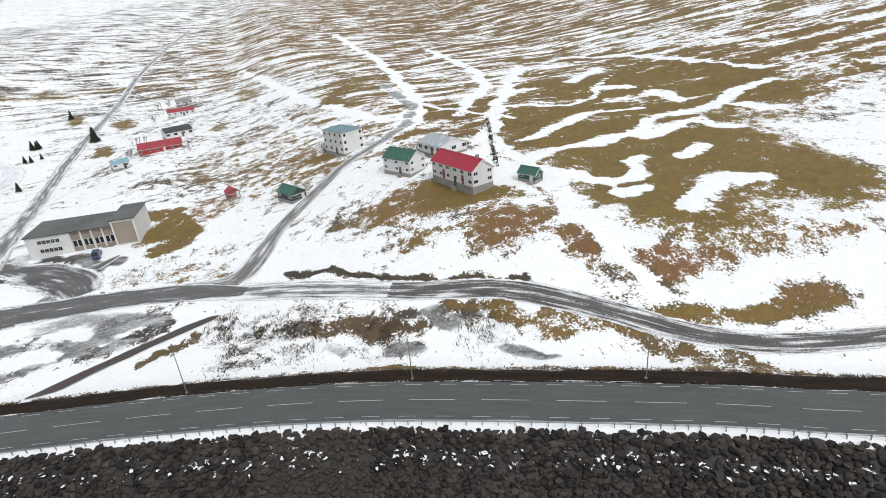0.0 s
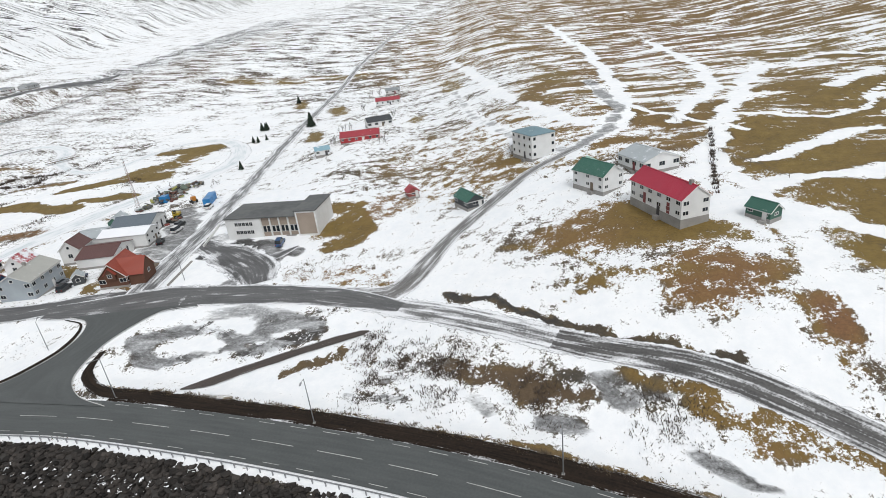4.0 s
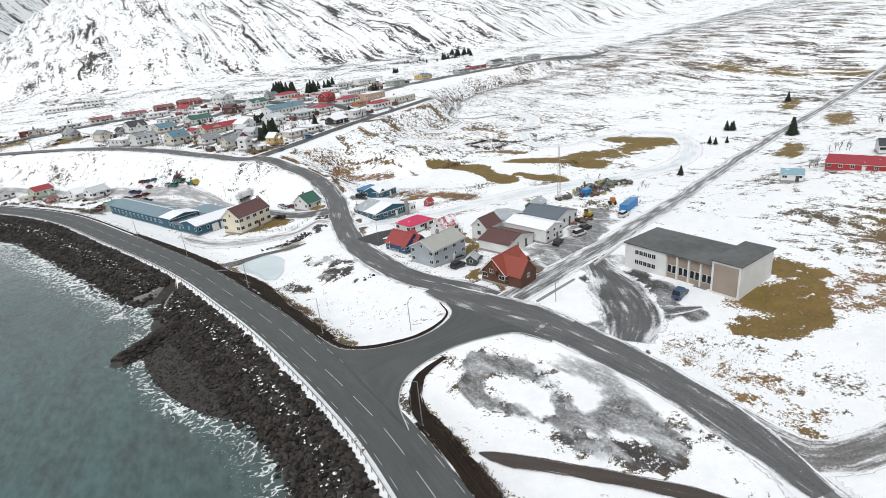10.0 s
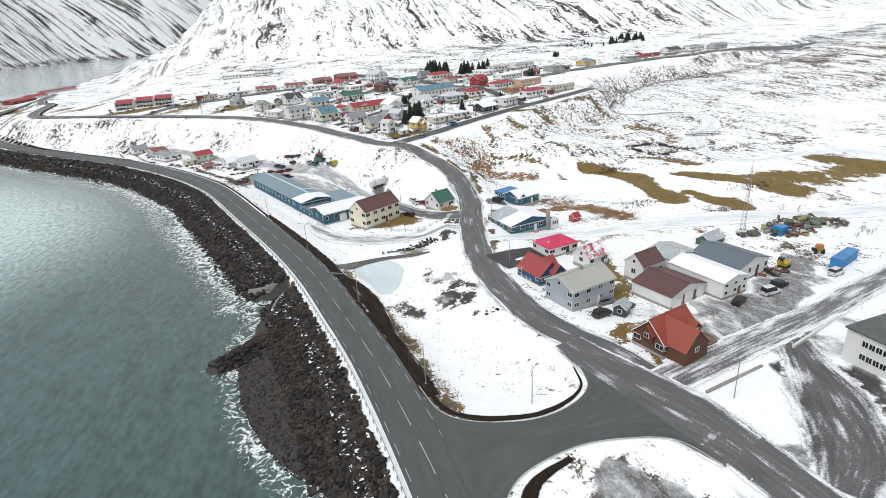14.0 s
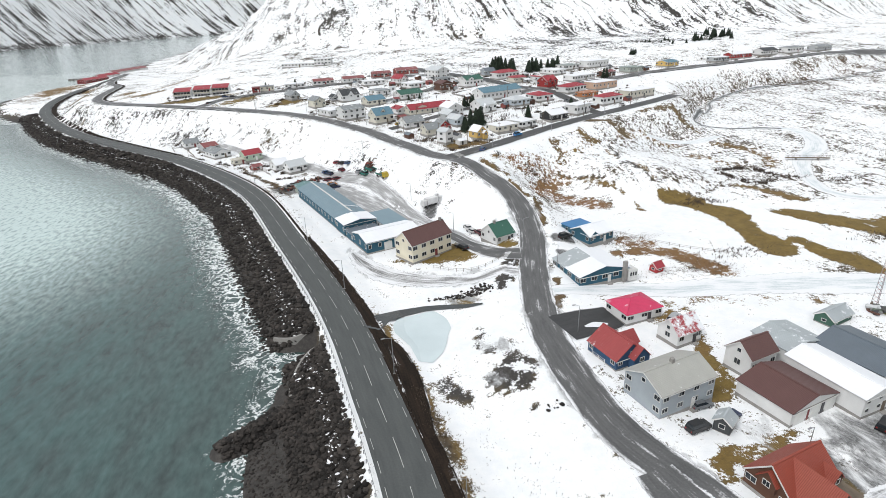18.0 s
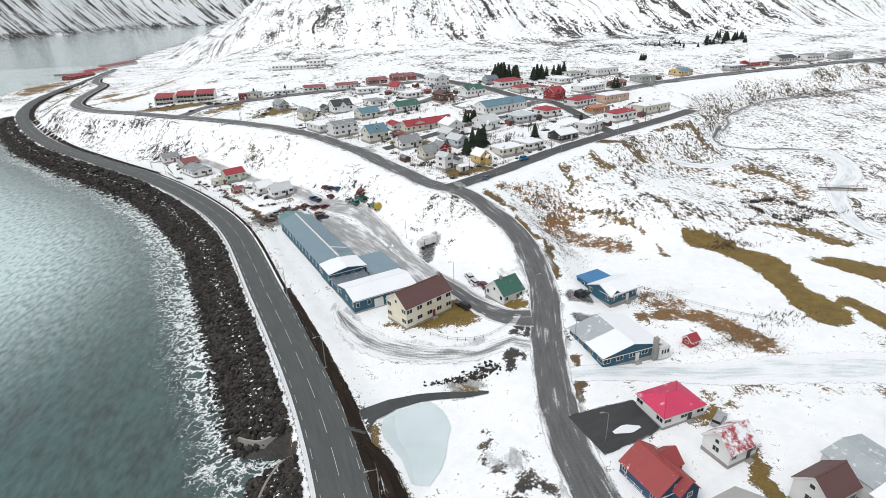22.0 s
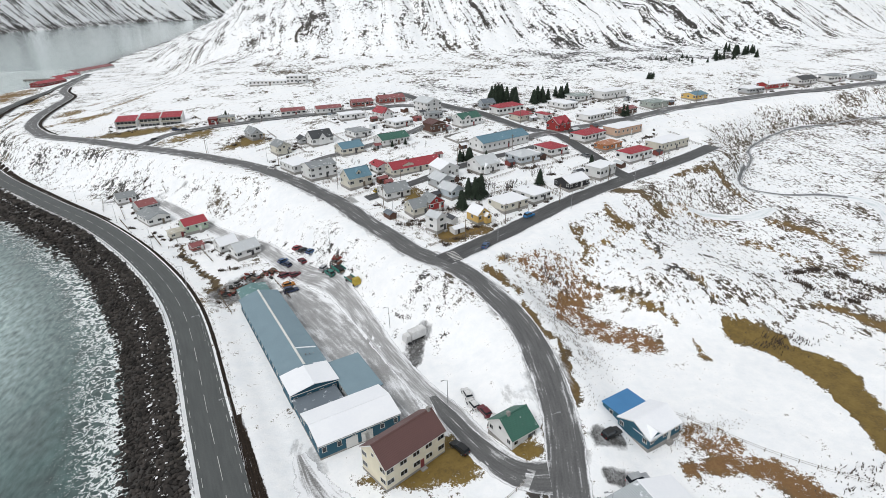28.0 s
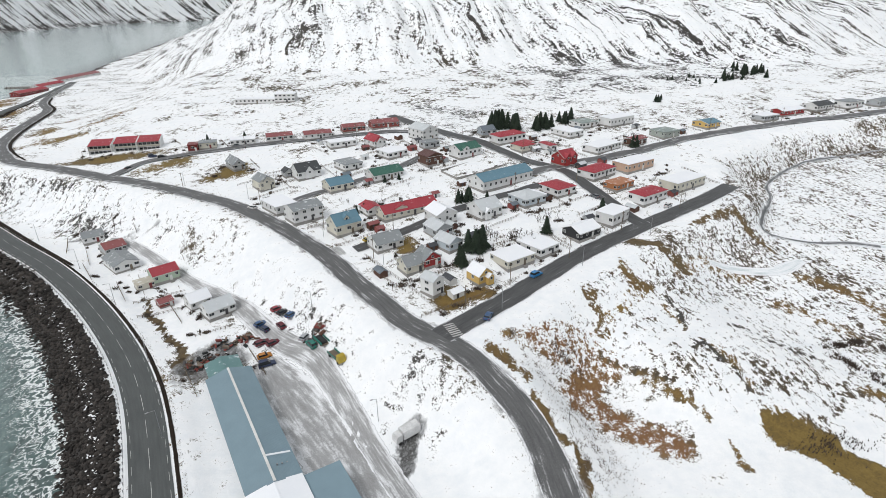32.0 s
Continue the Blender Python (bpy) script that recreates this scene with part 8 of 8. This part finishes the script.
def thicket(text, spots, material, blade, lean, name="thicket"):
    """Low scrub or tussocks: many short stalks over patches of ground, as one mesh."""
    verts, faces = [], []
    for cx, cy, rx, ry, count in spots:
        for k in range(count):
            x, y = cx + rx * random.gauss(0, 0.6), cy + ry * random.gauss(0, 0.6)
            if noise.noise((x * 0.45, y * 0.45, 3.0)) < random.uniform(-0.25, 0.2):
                continue
            z, h, th = level(x, y), blade * random.uniform(0.4, 1.2), random.uniform(0, 6.283)
            w = 0.12 * blade + 0.03
            i = len(verts)
            dx, dy = lean * h * math.cos(th), lean * h * math.sin(th)
            verts += [(x - w * math.sin(th), y + w * math.cos(th), z - 0.05), (x + w * math.sin(th), y - w * math.cos(th), z - 0.05), (x + dx, y + dy, z + h), (x - dx * 0.4 - w, y + dy * 0.4, z + h * 0.6)]
            faces += [(i, i + 1, i + 2), (i, i + 3, i + 1)]
    ob = meshed(name, verts, faces, material)
    return tagged(ob, text, "scrub", kind="stuff")


thicket("bare brown scrub willow between the roads", [(38, 20, 5, 3, 1300), (31, 4, 8, 4, 3000), (25, -12, 6, 4, 1600), (22, -30, 6, 5, 1300), (34, 12, 5, 4, 1300), (27, 16, 6, 2.5, 1000)], TWIGS, 0.4, 1.1)
thicket("rust-brown heath tussocks poking from the snow", [(66, 218, 7, 8, 1500), (68, 232, 8, 6, 1500), (78, 190, 10, 4, 1500), (62, 245, 6, 5, 900), (88, 166, 12, 4, 1500), (58, 20, 3, 2, 200), (66, 46, 5, 8, 700), (60, 214, 3, 16, 900)], DRYBUSH, 0.35, 0.8)
fringe = []
for first, last, off, reach in ((-104, 60, 7.9, 0.8), (90, 128, 8.4, 1.6), (160, 330, 6.3, 0.5)):
    line = [q for q in curve_through(COAST[1:27], 1.6) if first < q.y < last]
    for a, b in zip(line, line[1:]):
        d = (b - a).normalized()
        fringe.append((a.x + d.y * off, a.y - d.x * off, reach, 1.0, 120 if reach > 0.6 else 14))
thicket("dry brown tussocks along the crest of the road verge", fringe, DRYBUSH, 0.32, 0.7)
thicket("dark tufts poking through the snow of the junction island", [(26, 104, 4.5, 5, 170), (30, 95, 3, 4, 90), (20.5, 112, 2, 4, 60), (34, 96, 2, 3, 40)], TWIGS, 0.3, 0.6)
thicket("row of dark shrubs along a snowy farm lane", [(128.6 - 2.3 * k, -53.5 + 0.36 * k, 0.6, 0.6, 46) for k in range(21)], TWIGS, 0.8, 0.6)
thicket("dead grass and rubble along the edge of the snowy plot", [(-58 + 2.5 * k, 317 - 4.4 * k, 1.0, 2.0, 130) for k in range(11)], DRYBUSH, 0.45, 0.8)
thicket("dark willow scrub ringing a snowy hollow", [(146, 245, 1.2, 2.2, 260), (151, 247.6, 2.4, 1.2, 260), (157, 248.4, 2.2, 1.2, 260), (162.6, 243.5, 1.6, 2.4, 260), (163.4, 237, 1.6, 2.4, 260), (147.6, 239.5, 1.2, 2.4, 220), (149.6, 233, 1.6, 2.4, 260), (155.5, 229.6, 2.6, 1.6, 280)], TWIGS, 1.1, 0.5)
thicket("grey willow scrub along the river", [(120, 215, 8, 3, 500), (165, 232, 10, 3, 600), (185, 225, 6, 3, 400), (150, 172, 6, 3, 300), (70, 250, 4, 6, 500), (106, 172, 9, 4, 300)], TWIGS, 0.8, 0.5)


# ---- garden shrubs, hedges and plot fences of the village ----
def free(x, y, gap):
    """Whether a spot lies clear of roads and houses."""
    return all((x - a) ** 2 + (y - b) ** 2 > 22 for a, b in ROADS) and all((x - a) ** 2 + (y - b) ** 2 > (r + gap) ** 2 for a, b, r in HOUSES)


random.seed(77)
shrubs, plots = [], []
for hx, hy, r in [h for h in HOUSES if 265 < h[1] < 520 and -130 < h[0] < 330]:
    for k in range(7):
        a, d = random.uniform(0, 6.283), r + random.uniform(1.0, 9.0)
        x, y = hx + d * math.cos(a), hy + d * math.sin(a)
        if free(x, y, 0.6):
            shrubs.append((x, y, random.uniform(0.4, 1.5), random.uniform(0.4, 1.3), random.randint(60, 170)))
    th = random.choice((0.47, 2.04)) + random.uniform(-0.1, 0.1)
    for side in (-1, 1):
        d = r + random.uniform(3.5, 6.5)
        x, y = hx - side * d * math.sin(th), hy + side * d * math.cos(th)
        run = [(x + s * math.cos(th), y + s * math.sin(th)) for s in np.arange(-9, 9.1, 1.5)]
        plots += [(p, q) for p, q in zip(run, run[1:]) if free(*p, 0.3) and free(*q, 0.3)]
sheds = 0
for hx, hy, r in [h for h in HOUSES if 268 < h[1] < 460 and -110 < h[0] < 200]:
    a = random.uniform(0, 6.283)
    x, y = hx + (r + 4.5) * math.cos(a), hy + (r + 4.5) * math.sin(a)
    if sheds < 34 and free(x, y, 1.8):
        sheds += 1
        ob = tagged(new("garden_shed"), "small weathered garden shed with pitched roof", "shed", "garden sheds")
        ob.matrix_world = pose(x, y, level(x, y) - 0.1, 0, 0, random.choice((24, 28, 116)))
        w, l, m = random.uniform(2.2, 3.4), random.uniform(2.8, 4.6), WALLS[random.choice(("brown", "dark", "grey", "redbrown", "white", "rust"))]
        meshed("wall", [(0, 0, -0.5), (l, 0, -0.5), (l, w, -0.5), (0, w, -0.5), (0, 0, 2), (l, 0, 2), (l, w, 2), (0, w, 2), (0, w / 2, 2.7), (l, w / 2, 2.7)], [(0, 1, 5, 4), (1, 2, 6, 9, 5), (2, 3, 7, 6), (3, 0, 4, 8, 7), (4, 5, 9, 8), (6, 7, 8, 9)], m, ob)
        rm = ROOFS[random.choice(("grey", "frosted", "dark", "redbrown", "white", "greyblue"))]
        slab("roof", [(-0.2, -0.2, 1.86), (l + 0.2, -0.2, 1.86), (l + 0.2, w / 2, 2.7), (-0.2, w / 2, 2.7)], 0.1, rm, ob)
        slab("roof", [(l + 0.2, w + 0.2, 1.86), (-0.2, w + 0.2, 1.86), (-0.2, w / 2, 2.7), (l + 0.2, w / 2, 2.7)], 0.1, rm, ob)
        part("door", box(fresh(), l * 0.3, -0.05, 0.1, l * 0.3 + 0.9, 0.02, 1.9), DARKDOOR, ob)
thicket("leafless grey-brown garden shrubs and hedges", shrubs, TWIGS, 0.85, 0.5)
rails = fresh()
for (ax, ay), (bx, by) in plots:
    za, zb = level(ax, ay), level(bx, by)
    box(rails, ax - 0.06, ay - 0.06, za - 0.2, ax + 0.06, ay + 0.06, za + 1.0)
    for h in (0.45, 0.85):
        rod(rails, (ax, ay, za + h), (bx, by, zb + h), 0.06, 0.06, 4)
tagged(part("plot_fences", rails, WOOD), "weathered plank fences between the village plots", "fence", kind="stuff")

# ---- fences, steps, crossings and other small things ----
def fence(text, points, gap=2.0, tall=1.0, rails=2, mat=WOOD):
    ob = tagged(new("fence"), text, "fence", "garden fences")
    line = curve_through(points, gap)
    for a, b in zip(line, line[1:]):
        za, zb = level(a.x, a.y), level(b.x, b.y)
        part("post", box(fresh(), a.x - 0.05, a.y - 0.05, za - 0.3, a.x + 0.05, a.y + 0.05, za + tall), mat, ob)
        for r in range(rails):
            h = tall * (0.9 - 0.45 * r)
            part("fence_rail", rod(fresh(), (a.x, a.y, za + h), (b.x, b.y, zb + h), 0.035, 0.035, 4), mat, ob)


fence("low wooden fence round the cream house's lawn", [(20, 182), (26, 178.5), (34, 178), (40, 181)])
fence("white picket fence at the blue house", [(47, 128.5), (46, 133), (51, 137), (56, 138)], 1.2, 0.9, 2, TRIM)
fence("wire fence on wooden posts along the river flat", [(72, 200), (80, 193), (90, 182), (104, 170)], 3.0)
fence("dark board fence below the terrace gardens", [(38.5, 268), (33, 279), (26, 293), (20, 304)], 1.5, 1.1, 3)
fence("dark board fence of the corner garden", [(14, 316), (6, 330), (-2, 341)], 2.0, 0.9)
fence("grey garden fence between village plots", [(58, 332), (66, 336), (74, 340)], 2.0)
fence("grey garden fence by the sports ground", [(60, 362), (74, 369), (88, 378), (96, 383)], 2.0, 1.4, 2, CONCRETE)
fence("wire fence at the hillside pasture", [(88, -62), (110, -52), (140, -46), (180, -44)], 5.0)
for base, step_dir in (((40.6, 258), Vector((0.27, -0.96))), ((10.4, 311), Vector((0.38, -0.92)))):
    cross = tagged(new("crossing"), "worn white zebra crossing on wet asphalt", "crossing", kind="structure")
    for k in range(7):
        c = Vector(base) + step_dir * (k - 3) * 0.95
        across = Vector((-step_dir.y, step_dir.x)) * 1.5
        hw = step_dir * 0.25
        v = [(p.x, p.y, level(p.x, p.y) + 0.19 + clear(p.y)) for p in (c - across - hw, c - across + hw, c + across + hw, c + across - hw)]
        meshed("stripe", v, [(0, 1, 2, 3)], PAINT, cross)
wall_ob = tagged(new("garden_wall"), "low concrete wall round the snowy sports ground", "wall")
for (ax, ay), (bx, by) in (((62, 366), (76, 373)), ((76, 373), (100, 388)), ((62, 366), (57, 378)), ((57, 378), (84, 397))):
    bm = box(fresh(), 0, -0.12, -0.4, math.hypot(bx - ax, by - ay), 0.12, 1.1)
    bm.transform(pose(ax, ay, min(level(ax, ay), level(bx, by)), 0, 0, math.degrees(math.atan2(by - ay, bx - ax))))
    part("wall_panel", bm, CONCRETE, wall_ob)
strip = tagged(new("concrete_kerb"), "long white concrete kerb at the hall's forecourt", "kerb")
bm = box(fresh(), 0, -0.25, -0.2, 14, 0.25, 0.35, 0.05)
bm.transform(pose(56.8, 79.4, level(62, 80), 0, 0, 13))
part("kerb_stone", bm, CONCRETE, strip)
barrier = tagged(new("concrete_barrier"), "low white concrete barrier beside the valley road", "barrier")
for k in range(4):
    bm = box(fresh(), 4.1 * k, -0.2, -0.3, 4.1 * k + 4.0, 0.2, 0.75, 0.04)
    bm.transform(pose(79.4, 85.2, level(79.4 + 3.9 * k, 85.2 + 1.3 * k), 0, 0, 18.8))
    part("barrier_block", bm, TRIM, barrier)
for x, y, turn in ((109.4, 260, 80), (109.2, 234, 60)):
    gantry = tagged(new("timber_frame"), "small weathered timber frame over a drain on the slope", "frame")
    gantry.matrix_world = pose(x, y, level(x, y), 0, 0, turn)
    for px in (-1.1, 1.1):
        part("post", box(fresh(), px - 0.07, -0.07, -0.4, px + 0.07, 0.07, 2.2), WOOD, gantry)
    part("crossbar", box(fresh(), -1.25, -0.06, 2.2, 1.25, 0.06, 2.34), WOOD, gantry)

# ---- footbridge over the river and the poles of the village ----
bridge = tagged(new("footbridge"), "low dark footbridge over the frozen river", "bridge")
POLES = [(46, 268), (62, 278.5), (86, 292), (112, 308), (143, 322), (36, 283), (22, 303), (5, 330), (-22, 362), (-60, 392), (30, 318.5), (56, 336), (84, 350), (112, 352), (100, 392), (76, 424), (10, 371), (-40, 444), (20, 444), (150, 388), (210, 408), (265, 422)]
bx, by = 182, 253.5
bridge.matrix_world = pose(bx, by, level(bx + 8, by - 3) + 0.2, 0, 0, -20)
part("deck", box(fresh(), 0, -0.8, 0.7, 17, 0.8, 0.9, 0.04), WOOD, bridge)
for side in (-0.78, 0.7):
    part("handrail", box(fresh(), 0, side, 1.7, 17, side + 0.08, 1.78), WOOD, bridge)
    for k in range(7):
        part("baluster", box(fresh(), 0.4 + 2.6 * k, side, 0.9, 0.48 + 2.6 * k, side + 0.08, 1.7), WOOD, bridge)
for k in range(2):
    part("pier", box(fresh(), 4 + 8.5 * k, -0.7, -1.0, 4.5 + 8.5 * k, 0.7, 0.7), CONCRETE, bridge)
for px, py in POLES:
    ob = tagged(new("utility_pole"), "weathered wooden utility pole with a crossarm", "pole", "utility poles")
    ob.matrix_world = pose(px, py, level(px, py), 0, 0, 25)
    part("pole", rod(fresh(), (0, 0, -0.4), (0, 0, 7.6), 0.13, 0.09), WOOD, ob)
    part("crossarm", box(fresh(), -0.8, -0.05, 6.9, 0.8, 0.05, 7.05), WOOD, ob)

# ---- harbour and fish works at the head of the bay ----
for text, x, y, turn, l, w, h, r, wall, roof in (("low red-roofed fish works with dark red walls at the quay", -352, 846, 72, 42, 13, 4.5, 2.0, "darkred", "red"), ("white harbour shed with a red sheet roof", -358, 905, 76, 44, 12, 5, 2.2, "white", "red"),
                                                 ("long white fish store with a faded red roof", -362, 966, 78, 90, 15, 6, 2.4, "white", "redbrown")):
    house(text, x, y, turn, l, w, h, r, "gable", wall, roof, category="fish works", door=False, name="fish_works")
quay = tagged(new("quay"), "dark piled quay reaching into the fjord", "quay")
bm = box(fresh(), 0, -4, -2, 48, 4, 2.2, 0.1)
bm.transform(pose(-421, 953, 0, 0, 0, -3))
part("quay_deck", bm, CONCRETE, quay)
for k in range(9):
    part("fender_pile", rod(fresh(), (-418 + 5 * k, 948.2 - 0.26 * k, -2), (-418 + 5 * k, 948.2 - 0.26 * k, 2.9), 0.3, 0.3, 6), TYRE, quay)

# ---- the mountain across the fjord ----
fx, fy = np.linspace(-2600, 4600, 160), np.concatenate([np.linspace(0, 300, 31), np.linspace(320, 1700, 44)])
far_x, far_y = np.meshgrid(fx, fy)
far_z = -2 + 12 * smooth(far_y / 30) + 1.25 * np.clip(far_y - 25, 0, 1650) + 10 * np.sin(far_x * 0.021) * smooth(far_y / 300) + 16 * np.sin(far_x * 0.0077 + 1) * smooth(far_y / 250)
far = sheet("backdrop_mountain", fx / 4, fy / 4, far_z / 4, bpy.data.materials["snowy_ground"], dict(bare=np.full(far_x.shape, 0.31) - 0.12 * smooth(far_y / 600) + 0.3 * (far_y < 40), vein=np.zeros(far_x.shape), calm=np.zeros(far_x.shape), gully=1.6 * smooth(far_y / 60), shelf=0.5 * smooth((far_y - 380) / 100), rust=np.zeros(far_x.shape), rock=np.ones(far_x.shape), mud=np.zeros(far_x.shape), speck=np.full(far_x.shape, 0.6), strike=(far_x + 0.35 * far_y + 14 * np.sin(far_y * 0.02)) * 0.24 / 2500, fall=far_y * 0.5 / 2500))
for v in far.data.vertices:
    v.co.y -= 0.8 * max(0.0, v.co.x - 240)
far.matrix_world = pose(-1360, 3000, 0, 0, 0, 84) @ Matrix.Scale(4, 4)
tagged(far, "steep striped snow and rock mountainside across the fjord", "mountain", kind="structure")
